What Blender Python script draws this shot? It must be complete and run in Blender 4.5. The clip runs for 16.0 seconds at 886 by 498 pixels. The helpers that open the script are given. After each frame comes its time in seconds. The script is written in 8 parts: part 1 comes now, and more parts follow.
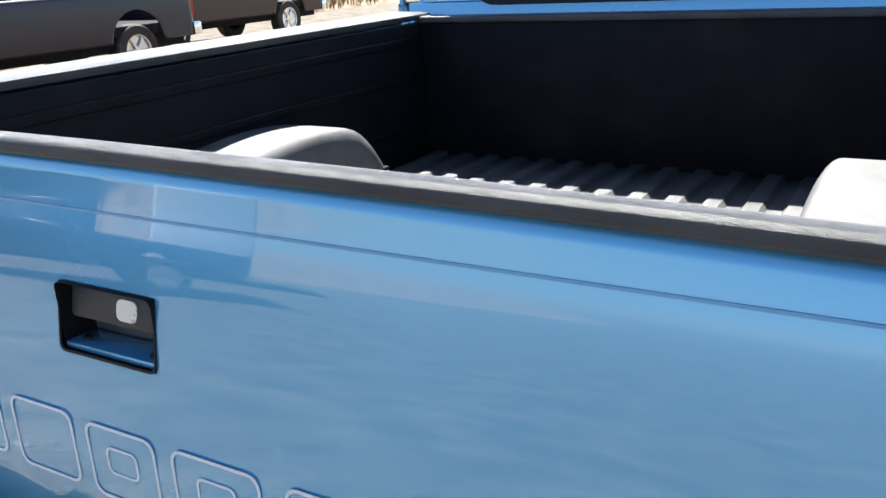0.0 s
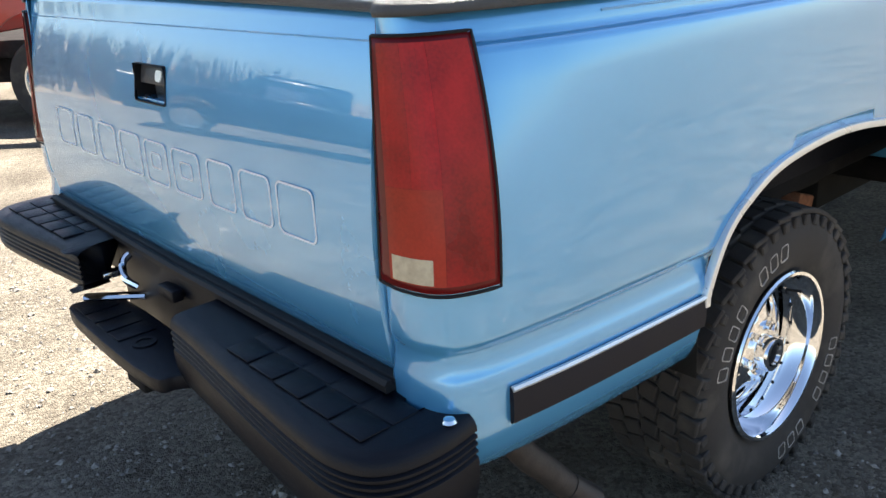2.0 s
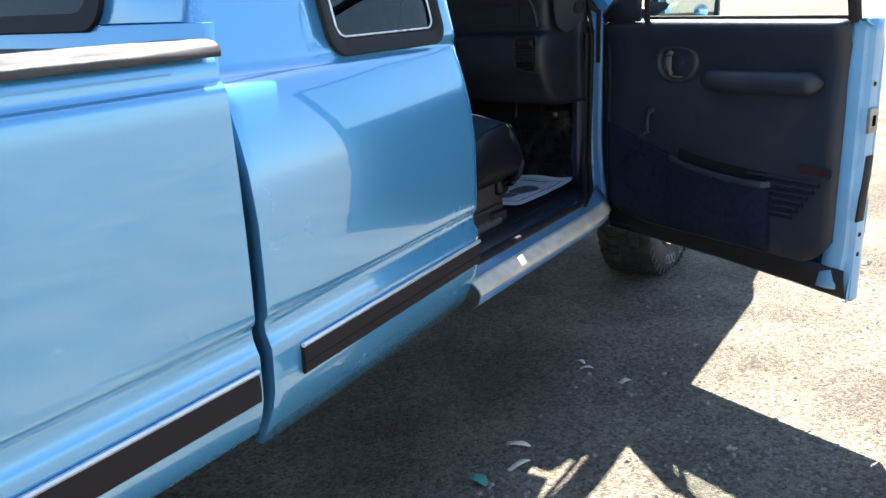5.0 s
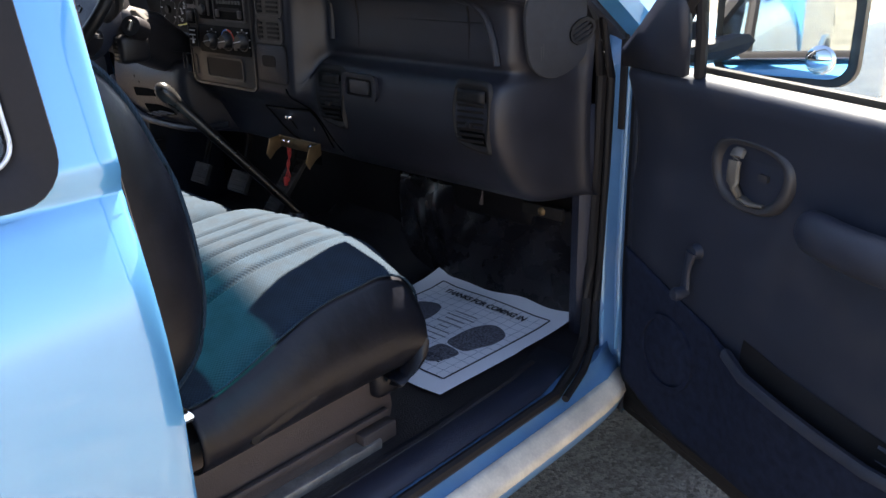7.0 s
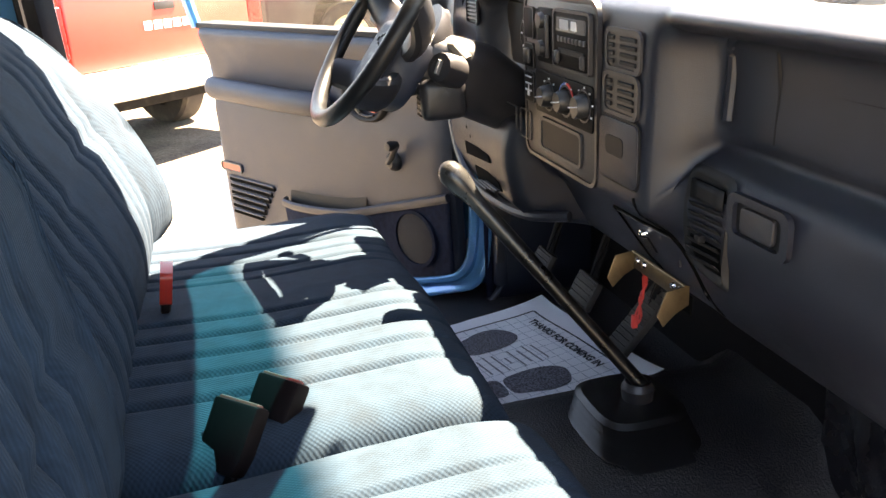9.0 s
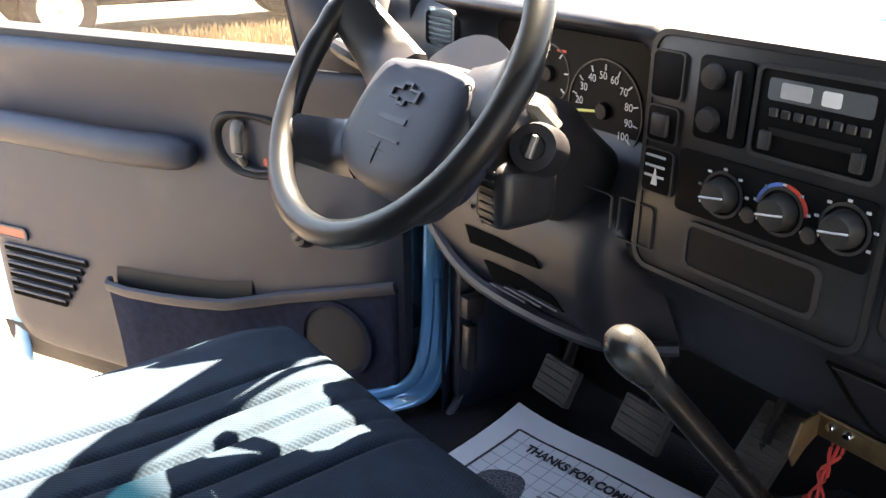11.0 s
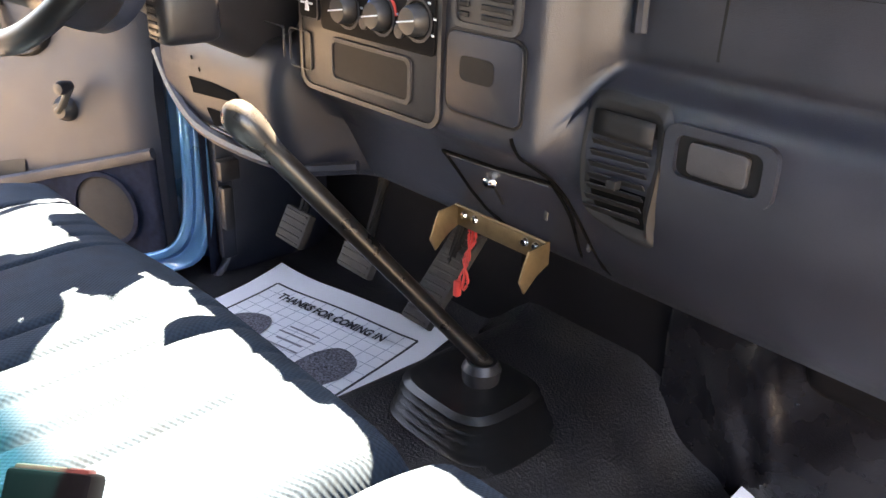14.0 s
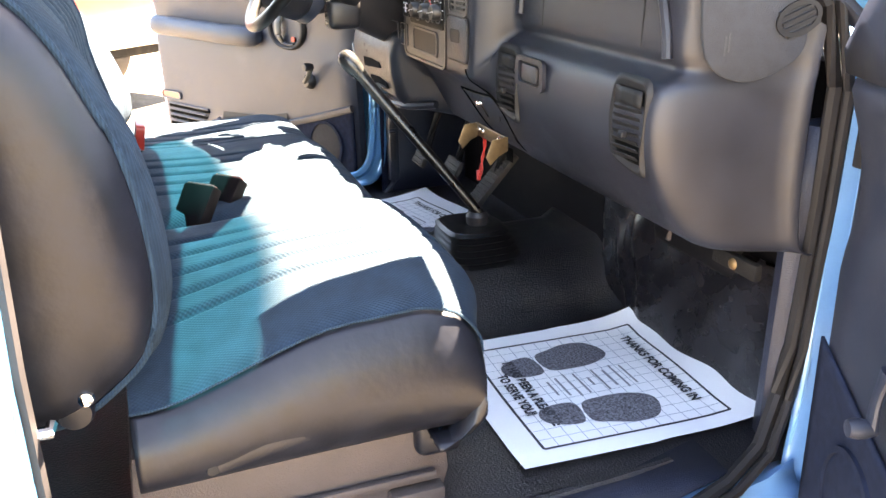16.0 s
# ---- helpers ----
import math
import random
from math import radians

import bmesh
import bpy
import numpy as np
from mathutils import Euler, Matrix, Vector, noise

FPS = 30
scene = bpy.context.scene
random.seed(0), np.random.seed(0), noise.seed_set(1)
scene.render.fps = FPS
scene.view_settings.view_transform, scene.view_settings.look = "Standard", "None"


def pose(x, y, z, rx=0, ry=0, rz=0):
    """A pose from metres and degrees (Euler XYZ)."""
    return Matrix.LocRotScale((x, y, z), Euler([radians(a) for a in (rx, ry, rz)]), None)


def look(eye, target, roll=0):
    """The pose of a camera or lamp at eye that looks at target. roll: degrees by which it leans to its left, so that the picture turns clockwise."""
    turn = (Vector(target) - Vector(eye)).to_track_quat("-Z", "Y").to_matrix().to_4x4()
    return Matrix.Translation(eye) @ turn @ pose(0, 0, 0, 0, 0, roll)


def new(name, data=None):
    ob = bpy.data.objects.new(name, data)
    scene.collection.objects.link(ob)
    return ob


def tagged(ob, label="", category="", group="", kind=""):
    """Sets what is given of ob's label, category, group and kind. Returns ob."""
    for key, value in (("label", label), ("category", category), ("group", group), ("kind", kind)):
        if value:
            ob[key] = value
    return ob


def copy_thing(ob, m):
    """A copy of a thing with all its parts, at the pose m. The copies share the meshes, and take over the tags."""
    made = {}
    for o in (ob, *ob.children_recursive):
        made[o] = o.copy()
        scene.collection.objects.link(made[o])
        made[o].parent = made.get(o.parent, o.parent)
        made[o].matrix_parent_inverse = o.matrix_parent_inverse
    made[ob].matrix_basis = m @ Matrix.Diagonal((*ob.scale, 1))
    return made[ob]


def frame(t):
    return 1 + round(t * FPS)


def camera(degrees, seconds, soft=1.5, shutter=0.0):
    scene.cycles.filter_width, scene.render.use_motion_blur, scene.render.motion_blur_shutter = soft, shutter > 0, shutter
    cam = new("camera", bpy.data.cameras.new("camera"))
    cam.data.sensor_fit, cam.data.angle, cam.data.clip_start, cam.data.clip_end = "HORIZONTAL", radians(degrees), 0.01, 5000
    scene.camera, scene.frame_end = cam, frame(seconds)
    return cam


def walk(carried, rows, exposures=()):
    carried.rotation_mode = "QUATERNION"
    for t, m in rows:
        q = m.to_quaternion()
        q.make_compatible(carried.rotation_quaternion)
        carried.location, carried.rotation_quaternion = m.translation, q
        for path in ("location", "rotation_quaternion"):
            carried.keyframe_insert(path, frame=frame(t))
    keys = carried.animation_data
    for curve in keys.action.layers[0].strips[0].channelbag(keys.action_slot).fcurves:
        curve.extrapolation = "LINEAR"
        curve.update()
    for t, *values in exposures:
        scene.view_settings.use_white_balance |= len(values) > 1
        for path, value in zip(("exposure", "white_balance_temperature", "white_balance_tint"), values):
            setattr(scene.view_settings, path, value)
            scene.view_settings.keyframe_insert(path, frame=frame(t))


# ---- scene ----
cam = camera(55.8, 16.0)
PATH = [
    (0, (0.749, -0.535, 1.457), (-0.219, 1.087, 0.8), -3.3),
    (0.5, (1.007, -0.64, 1.482), (-0.238, 0.732, 0.728), -5.3),
    (1, (1.255, -0.757, 1.461), (-0.105, 0.495, 0.697), -5.0),
    (1.5, (1.496, -0.755, 1.384), (0.068, 0.449, 0.668), -4.3),
    (2, (1.752, -0.72, 1.354), (0.328, 0.5, 0.658), -3.6),
    (2.5, (1.947, -0.698, 1.334), (0.629, 0.641, 0.65), -2.2),
    (3, (2.102, -0.533, 1.297), (0.882, 0.916, 0.657), -2.8),
    (3.5, (2.185, -0.228, 1.297), (1.004, 1.271, 0.701), -3.9),
    (4, (2.126, 0.167, 1.282), (1.006, 1.727, 0.725), -4.0),
    (4.5, (2.098, 0.571, 1.309), (1.037, 2.17, 0.745), -2.6),
    (4.7, (2.085, 0.76, 1.32), (1.041, 2.367, 0.747), -2.7),
    (6.8, (1.773, 2.44, 1.462), (0.539, 3.845, 0.751), -1.6),
    (7, (1.706, 2.562, 1.465), (0.43, 3.922, 0.741), -1.6),
    (7.5, (1.577, 2.815, 1.475), (0.14, 3.975, 0.706), -2.7),
    (8, (1.431, 2.993, 1.455), (-0.17, 3.922, 0.697), -3.1),
    (8.5, (1.274, 3.117, 1.451), (-0.45, 3.823, 0.723), -2.9),
    (9, (1.091, 3.21, 1.455), (-0.723, 3.684, 0.759), -3.2),
    (9.2, (1.015, 3.223, 1.446), (-0.819, 3.642, 0.768), -3.5),
    (11.3, (0.328, 3.025, 1.482), (-1.11, 4.185, 0.715), 1.4),
    (11.5, (0.324, 3.033, 1.475), (-1.071, 4.242, 0.707), 1.9),
    (12, (0.327, 3.037, 1.467), (-0.958, 4.346, 0.669), 3.8),
    (12.5, (0.375, 3.023, 1.405), (-0.861, 4.382, 0.614), 5.7),
    (13, (0.412, 3.04, 1.372), (-0.792, 4.397, 0.53), 6.3),
    (13.5, (0.521, 3.066, 1.359), (-0.733, 4.382, 0.525), 4.4),
    (14, (0.707, 3.12, 1.371), (-0.638, 4.345, 0.542), 1.8),
    (14.5, (0.952, 3.154, 1.374), (-0.446, 4.337, 0.57), 0.2),
    (15, (1.213, 3.12, 1.373), (-0.178, 4.333, 0.603), 0.6),
    (15.5, (1.456, 3.102, 1.388), (-0.074, 4.149, 0.639), -0.2),
    (16, (1.69, 3.094, 1.389), (-0.059, 3.741, 0.668), -0.6),
]
walk(cam, [(t, look(eye, target, roll)) for t, eye, target, roll in PATH],
     exposures=[(0, 2.2, 6250, 10), (1.0, 2.47, 6850, 10), (2.5, 2.52, 6750, 10), (3.5, 2.86, 6800, 10), (4.5, 2.76, 6550, 10), (7.0, 3.35, 7200, 20), (7.5, 3.95, 7900, 28), (8.0, 4.5, 8200, 20), (9.0, 4.72, 9100, 20), (11.5, 4.88, 8200, 20), (12.5, 5.5, 7600, 20), (13.5, 5.8, 9300, 24), (15.0, 6.3, 10800, 26), (16.0, 5.8, 9100, 20)])

# ---- world and sun ----
SUN_DIR = Vector((0.31, -0.58, -1.0)).normalized()
world = bpy.data.worlds.new("sky")
scene.world = world
world.use_nodes = True
wn = world.node_tree
wn.nodes.clear()
sky = wn.nodes.new("ShaderNodeTexSky")
sky.sky_type, sky.sun_disc = "NISHITA", False
sky.sun_elevation = math.asin(-SUN_DIR.z)
sky.sun_rotation = math.atan2(-SUN_DIR.x, -SUN_DIR.y)
sky.air_density, sky.dust_density, sky.ozone_density = 1.0, 0.6, 1.4
bg = wn.nodes.new("ShaderNodeBackground")
bg.inputs["Strength"].default_value = 0.050
wo = wn.nodes.new("ShaderNodeOutputWorld")
wn.links.new(sky.outputs[0], bg.inputs[0])
wn.links.new(bg.outputs[0], wo.inputs[0])

sun_data = bpy.data.lights.new("sun", "SUN")
sun_data.energy, sun_data.angle, sun_data.color = 5.0, radians(0.53), (1.0, 0.95, 0.87)
sun = new("sun", sun_data)
sun.matrix_world = look((0, 0, 20), Vector((0, 0, 20)) + SUN_DIR)


# ---- materials ----
def mat(name, color, rough=0.5, metal=0.0, vary=0.12, scale=12.0, bump=0.0, bscale=200.0, coat=0.0, spec=0.5,
        dirt=0.0, rvary=0.1, second=None, coat_ior=1.5):
    """Principled surface: colour broken at two scales, roughness wear, fine relief."""
    m = bpy.data.materials.new(name)
    m.use_nodes = True
    nt = m.node_tree
    n, l = nt.nodes, nt.links
    b = n["Principled BSDF"]
    tc = n.new("ShaderNodeTexCoord")
    big = n.new("ShaderNodeTexNoise")
    big.inputs["Scale"].default_value, big.inputs["Detail"].default_value = scale, 6.0
    l.new(tc.outputs["Object"], big.inputs["Vector"])
    fine = n.new("ShaderNodeTexNoise")
    fine.inputs["Scale"].default_value, fine.inputs["Detail"].default_value = bscale, 3.0
    l.new(tc.outputs["Object"], fine.inputs["Vector"])
    ramp = n.new("ShaderNodeValToRGB")
    lo = tuple(max(0.0, c * (1 - vary)) for c in color)
    hi = tuple(min(1.0, c * (1 + vary)) for c in color)
    ramp.color_ramp.elements[0].position, ramp.color_ramp.elements[1].position = 0.3, 0.7
    ramp.color_ramp.elements[0].color, ramp.color_ramp.elements[1].color = (*lo, 1), (*(second or hi), 1)
    add = n.new("ShaderNodeMath")
    add.operation = "MULTIPLY_ADD"
    add.inputs[1].default_value, add.inputs[2].default_value = 0.35, -0.17
    l.new(fine.outputs["Fac"], add.inputs[0])
    s = n.new("ShaderNodeMath")
    s.operation = "ADD"
    l.new(big.outputs["Fac"], s.inputs[0])
    l.new(add.outputs[0], s.inputs[1])
    l.new(s.outputs[0], ramp.inputs[0])
    out = ramp.outputs[0]
    if dirt:
        d = n.new("ShaderNodeTexNoise")
        d.inputs["Scale"].default_value, d.inputs["Detail"].default_value = scale * 0.45, 8.0
        l.new(tc.outputs["Object"], d.inputs["Vector"])
        dr = n.new("ShaderNodeMapRange")
        dr.inputs["From Min"].default_value, dr.inputs["From Max"].default_value = 0.52, 0.75
        dr.inputs["To Max"].default_value = dirt
        l.new(d.outputs["Fac"], dr.inputs[0])
        mx = n.new("ShaderNodeMixRGB")
        mx.inputs[2].default_value = (0.34, 0.29, 0.23, 1)
        l.new(dr.outputs[0], mx.inputs[0])
        l.new(out, mx.inputs[1])
        out = mx.outputs[0]
    l.new(out, b.inputs["Base Color"])
    rr = n.new("ShaderNodeMapRange")
    rr.inputs["To Min"].default_value, rr.inputs["To Max"].default_value = max(0.02, rough - rvary), min(1.0, rough + rvary)
    l.new(big.outputs["Fac"], rr.inputs[0])
    l.new(rr.outputs[0], b.inputs["Roughness"])
    b.inputs["Metallic"].default_value = metal
    b.inputs["Specular IOR Level"].default_value = spec
    b.inputs["Coat Weight"].default_value = coat
    b.inputs["Coat Roughness"].default_value = 0.02
    b.inputs["Coat IOR"].default_value = coat_ior
    if bump:
        bp = n.new("ShaderNodeBump")
        bp.inputs["Strength"].default_value, bp.inputs["Distance"].default_value = bump, 0.004
        l.new(fine.outputs["Fac"], bp.inputs["Height"])
        l.new(bp.outputs[0], b.inputs["Normal"])
    return m


def glass(name, tint, gloss_rough=0.0, band=None):
    """A thin pane: passes tinted light, mirrors by its angle; band = (z0, z1, colour) for a shaded strip at the top."""
    m = bpy.data.materials.new(name)
    m.use_nodes = True
    nt = m.node_tree
    n, l = nt.nodes, nt.links
    n.clear()
    out = n.new("ShaderNodeOutputMaterial")
    tr = n.new("ShaderNodeBsdfTransparent")
    tr.inputs[0].default_value = (*tint, 1)
    gl = n.new("ShaderNodeBsdfGlossy")
    gl.inputs["Roughness"].default_value = gloss_rough
    lw = n.new("ShaderNodeLayerWeight")
    lw.inputs["Blend"].default_value = 0.5
    pw = n.new("ShaderNodeMath")
    pw.operation = "POWER"
    pw.inputs[1].default_value = 5.0
    l.new(lw.outputs["Facing"], pw.inputs[0])
    fr = n.new("ShaderNodeMath")
    fr.operation = "MULTIPLY_ADD"
    fr.inputs[1].default_value, fr.inputs[2].default_value = 0.85, 0.07
    l.new(pw.outputs[0], fr.inputs[0])
    mx = n.new("ShaderNodeMixShader")
    l.new(fr.outputs[0], mx.inputs[0])
    l.new(tr.outputs[0], mx.inputs[1])
    l.new(gl.outputs[0], mx.inputs[2])
    l.new(mx.outputs[0], out.inputs[0])
    if band:
        tc = n.new("ShaderNodeTexCoord")
        sx = n.new("ShaderNodeSeparateXYZ")
        l.new(tc.outputs["Object"], sx.inputs[0])
        mr = n.new("ShaderNodeMapRange")
        mr.inputs["From Min"].default_value, mr.inputs["From Max"].default_value = band[0], band[1]
        mr.interpolation_type = "SMOOTHSTEP"
        l.new(sx.outputs[2], mr.inputs[0])
        cm = n.new("ShaderNodeMixRGB")
        cm.inputs[1].default_value, cm.inputs[2].default_value = (*tint, 1), (*band[2], 1)
        l.new(mr.outputs[0], cm.inputs[0])
        l.new(cm.outputs[0], tr.inputs[0])
    return m


def weave_cloth(name, color, rows, ribs, contrast=0.35):
    """Ribbed, knitted upholstery cloth: fine bars across x and y in the relief and the tone."""
    m = mat(name, color, rough=0.92, vary=0.25, scale=30, bump=0.0, bscale=500, spec=0.2)
    nt = m.node_tree
    n, l = nt.nodes, nt.links
    b = n["Principled BSDF"]
    tc = n.new("ShaderNodeTexCoord")
    sep = n.new("ShaderNodeSeparateXYZ")
    l.new(tc.outputs["Object"], sep.inputs[0])
    waves = []
    for i, k in ((0, rows), (1, ribs)):
        a = n.new("ShaderNodeMath")
        a.operation = "MULTIPLY"
        a.inputs[1].default_value = k * 2 * math.pi
        l.new(sep.outputs[i], a.inputs[0])
        w = n.new("ShaderNodeMath")
        w.operation = "SINE"
        l.new(a.outputs[0], w.inputs[0])
        waves.append(w)
    p = n.new("ShaderNodeMath")
    p.operation = "MULTIPLY"
    l.new(waves[0].outputs[0], p.inputs[0])
    l.new(waves[1].outputs[0], p.inputs[1])
    bp = n.new("ShaderNodeBump")
    bp.inputs["Strength"].default_value, bp.inputs["Distance"].default_value = 0.3, 0.001
    l.new(p.outputs[0], bp.inputs["Height"])
    l.new(bp.outputs[0], b.inputs["Normal"])
    mr = n.new("ShaderNodeMapRange")
    mr.inputs["From Min"].default_value = -1.0
    mr.inputs["To Min"].default_value, mr.inputs["To Max"].default_value = 1 - contrast, 1 + contrast
    l.new(p.outputs[0], mr.inputs[0])
    mix = n.new("ShaderNodeMixRGB")
    mix.blend_type = "MULTIPLY"
    mix.inputs[0].default_value = 1.0
    old = b.inputs["Base Color"].links[0].from_socket
    l.new(old, mix.inputs[1])
    l.new(mr.outputs[0], mix.inputs[2])
    l.new(mix.outputs[0], b.inputs["Base Color"])
    return m


PAINT = mat("blue_paint", (0.092, 0.366, 0.660), rough=0.26, metal=0.4, coat_ior=1.85, vary=0.03, scale=3, bscale=900, coat=1.0, rvary=0.05)
# one jamb blue twice: shade in the first colour, sunlight in the second
JAMB_SHADE = mat("shaded_jamb_paint", (0.085, 0.22, 0.41), rough=0.35, vary=0.08, scale=15, bscale=300, coat=0.5, dirt=0.15)
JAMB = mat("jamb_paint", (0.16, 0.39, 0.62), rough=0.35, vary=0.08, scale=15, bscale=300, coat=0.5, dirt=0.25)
BUMPER = mat("bumper_plastic", (0.0026, 0.0034, 0.0070), rough=0.42, spec=0.22, vary=0.25, bump=0.3, bscale=420)
CAP = mat("cap_plastic", (0.050, 0.049, 0.052), rough=0.36, spec=0.6, vary=0.3, bump=0.6, bscale=1400)
# one black liner twice: sunlight in the floor's tone, shade in the walls'
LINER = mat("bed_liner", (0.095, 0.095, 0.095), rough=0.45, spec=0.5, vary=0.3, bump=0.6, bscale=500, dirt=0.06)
LINER_SHADE = mat("shaded_wall_liner", (0.0065, 0.006, 0.009), rough=0.6, spec=0.15, vary=0.3, bump=0.5, bscale=350, dirt=0.02)
RUBBER = mat("tyre_rubber", (0.026, 0.022, 0.020), rough=0.8, vary=0.25, scale=20, bump=0.3, bscale=260, dirt=0.15)
SEAL = mat("seal_rubber", (0.014, 0.013, 0.014), rough=0.6, spec=0.25, vary=0.2)
MOULD = mat("moulding_grey", (0.014, 0.012, 0.016), rough=0.6, spec=0.2, vary=0.1, bump=0.2, bscale=500)
CHROME = mat("chrome", (0.85, 0.86, 0.88), rough=0.07, metal=1.0, vary=0.03, rvary=0.04)
BRIGHT = mat("bright_trim", (0.78, 0.78, 0.76), rough=0.3, metal=0.55, vary=0.06)
STEEL = mat("dull_steel", (0.35, 0.33, 0.31), rough=0.5, metal=0.8, vary=0.25, scale=30)
DARK = mat("underbody", (0.009, 0.0085, 0.009), rough=0.85, spec=0.2, vary=0.4, scale=25, bump=0.3, dirt=0.06)
RUST = mat("rusty_steel", (0.30, 0.13, 0.07), rough=0.85, vary=0.35, scale=40, bump=0.3)
LENS = mat("red_lens", (0.33, 0.006, 0.007), rough=0.3, vary=0.45, scale=9, coat=0.12, spec=0.2)
LENS_S = mat("red_side_lens", (0.27, 0.008, 0.007), rough=0.3, vary=0.45, scale=9, coat=0.12, spec=0.2)
LENS_D = mat("red_lens_dark", (0.10, 0.004, 0.005), rough=0.3, vary=0.2, scale=14, coat=0.12, spec=0.2)
LENS_O = mat("orange_lens", (0.27, 0.019, 0.008), rough=0.3, vary=0.35, scale=6, coat=0.12, spec=0.2)
CLEARL = mat("clear_lens", (0.42, 0.35, 0.24), rough=0.2, vary=0.15, scale=60, coat=0.6)
WHITE = mat("white_vinyl", (0.75, 0.76, 0.78), rough=0.5, vary=0.05)
SIDEWALL = mat("sidewall_white", (0.36, 0.33, 0.30), rough=0.7, vary=0.4, scale=50, dirt=0.2)
STRIPE = mat("pin_stripe", (0.115, 0.345, 0.60), rough=0.35, vary=0.05, coat=0.6)
VINYL = mat("navy_vinyl", (0.030, 0.033, 0.046), rough=0.52, vary=0.2, scale=25, bump=0.35, bscale=480)
VINYL_D = mat("dash_vinyl", (0.0155, 0.0170, 0.0245), rough=0.38, spec=0.45, vary=0.18, scale=18, bump=0.18, bscale=900)
PANEL = mat("black_plastic", (0.017, 0.016, 0.018), rough=0.4, vary=0.2, scale=25, bump=0.1, bscale=600)
BEZEL = mat("bezel_plastic", (0.030, 0.029, 0.032), rough=0.45, vary=0.1, scale=25, bump=0.15, bscale=600)
# near-black that puts the shade under the dash into the colour
UNDER_SHADE = mat("under_dash_shade", (0.0042, 0.0038, 0.0050), rough=0.7, spec=0.15, vary=0.3)
WELL = mat("wheel_well_dark", (0.012, 0.012, 0.012), rough=0.85, spec=0.15, vary=0.3)
HOLE = mat("dark_hole", (0.003, 0.003, 0.003), rough=0.95, spec=0.05)
BUCKLE_K = mat("buckle_black", (0.0075, 0.0045, 0.0045), rough=0.6, spec=0.12, vary=0.2)
BUCKLE_T = mat("buckle_button", (0.28, 0.055, 0.04), rough=0.45, vary=0.2)
DOORTRIM_L = mat("door_carpet", (0.011, 0.016, 0.032), rough=0.95, spec=0.1, vary=0.3, scale=60, bump=0.4, bscale=900)
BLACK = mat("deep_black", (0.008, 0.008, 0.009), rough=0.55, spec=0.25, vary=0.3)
DOORTRIM = mat("door_trim", (0.0142, 0.0188, 0.032), rough=0.5, vary=0.12, scale=20, bump=0.18, bscale=850, dirt=0.04)
DOORTRIM_N = mat("kick_trim_navy", (0.016, 0.020, 0.036), rough=0.45, vary=0.2, scale=20, bump=0.35, bscale=450)
HANDLE = mat("handle_grey", (0.10, 0.09, 0.075), rough=0.4, vary=0.2, scale=40)
SPEAKER = mat("speaker_cloth", (.016, .016, .018), rough=.9, vary=.3, scale=60, bump=.8, bscale=900)
CARPET = mat("floor_vinyl", (0.017, 0.016, 0.018), rough=0.32, vary=0.3, scale=20, bump=0.6, bscale=260, dirt=0.06)
CLOTH = weave_cloth("navy_cloth", (0.0120, 0.0250, 0.0395), 190, 150, 0.24)
CLOTH_D = weave_cloth("dark_navy_cloth", (0.0098, 0.024, 0.040), 200, 260)
SEATVINYL = mat("seat_side_vinyl", (0.0058, 0.0068, 0.011), rough=0.40, spec=0.33, vary=0.3, scale=24, bump=0.22, bscale=42)
SEATBASE = mat("seat_base_plastic", (0.055, 0.042, 0.040), rough=0.6, vary=0.15, scale=18, bump=0.3, bscale=380)
LIP = mat("worn_lip", (.60, .57, .50), rough=.6, vary=.2, scale=18, second=(.70, .66, .56))
PAPER = mat("paper", (0.78, 0.79, 0.82), rough=0.8, vary=0.03, scale=6)
INK = mat("print_ink", (0.03, 0.03, 0.04), rough=0.8, vary=0.4, scale=300)
INK_L = mat("print_ink_light", (0.33, 0.36, 0.42), rough=0.8, vary=0.1)
SOLE = mat("print_sole", (0.10, 0.10, 0.12), rough=0.8, vary=0.95, scale=260, bscale=700)
BUCKLE_R = mat("buckle_red", (0.42, 0.03, 0.02), rough=0.35, vary=0.1)
# the passenger reflector's shade is put into this darker red
REFLECT_SHADE = mat("shaded_reflector", (0.040, 0.007, 0.009), rough=0.4, vary=0.1)
VENT = mat("vent_plastic", (0.0105, 0.0105, 0.012), rough=0.55, spec=0.3, vary=0.15, scale=30)
REFLECT = mat("amber_reflector", (0.34, 0.05, 0.03), rough=0.25, vary=0.1, coat=0.4)
BRASS = mat("bracket_steel", (0.17, 0.11, 0.055), rough=0.45, metal=0.6, vary=0.2, scale=40)
WIRE = mat("red_wire", (0.6, 0.05, 0.04), rough=0.5, vary=0.1)
KNOBM = mat("knob_plastic", (0.020, 0.020, 0.021), rough=0.4, vary=0.2, scale=30)
GAUGE = mat("gauge_face", (0.0032, 0.0032, 0.004), rough=0.6, spec=0.12, vary=0.1)
MARK = mat("gauge_marks", (0.6, 0.62, 0.65), rough=0.6, vary=0.05)
NEEDLE = mat("needle", (0.85, 0.8, 0.25), rough=0.5, vary=0.05)
RED_M = mat("red_mark", (0.7, 0.07, 0.05), rough=0.5, vary=0.05)
BLUE_M = mat("blue_mark", (0.08, 0.20, 0.6), rough=0.5, vary=0.05)
GLASS_W = glass("windscreen_glass", (0.92, 0.95, 0.92), band=(1.606, 1.634, (0.002, 0.13, 0.165)))
GLASS_S = glass("side_glass", (0.80, 0.88, 0.86))
GLASS_D = glass("dark_glass", (0.10, 0.11, 0.12))
GLASS_Q = glass("quarter_glass", (0.45, 0.48, 0.48))
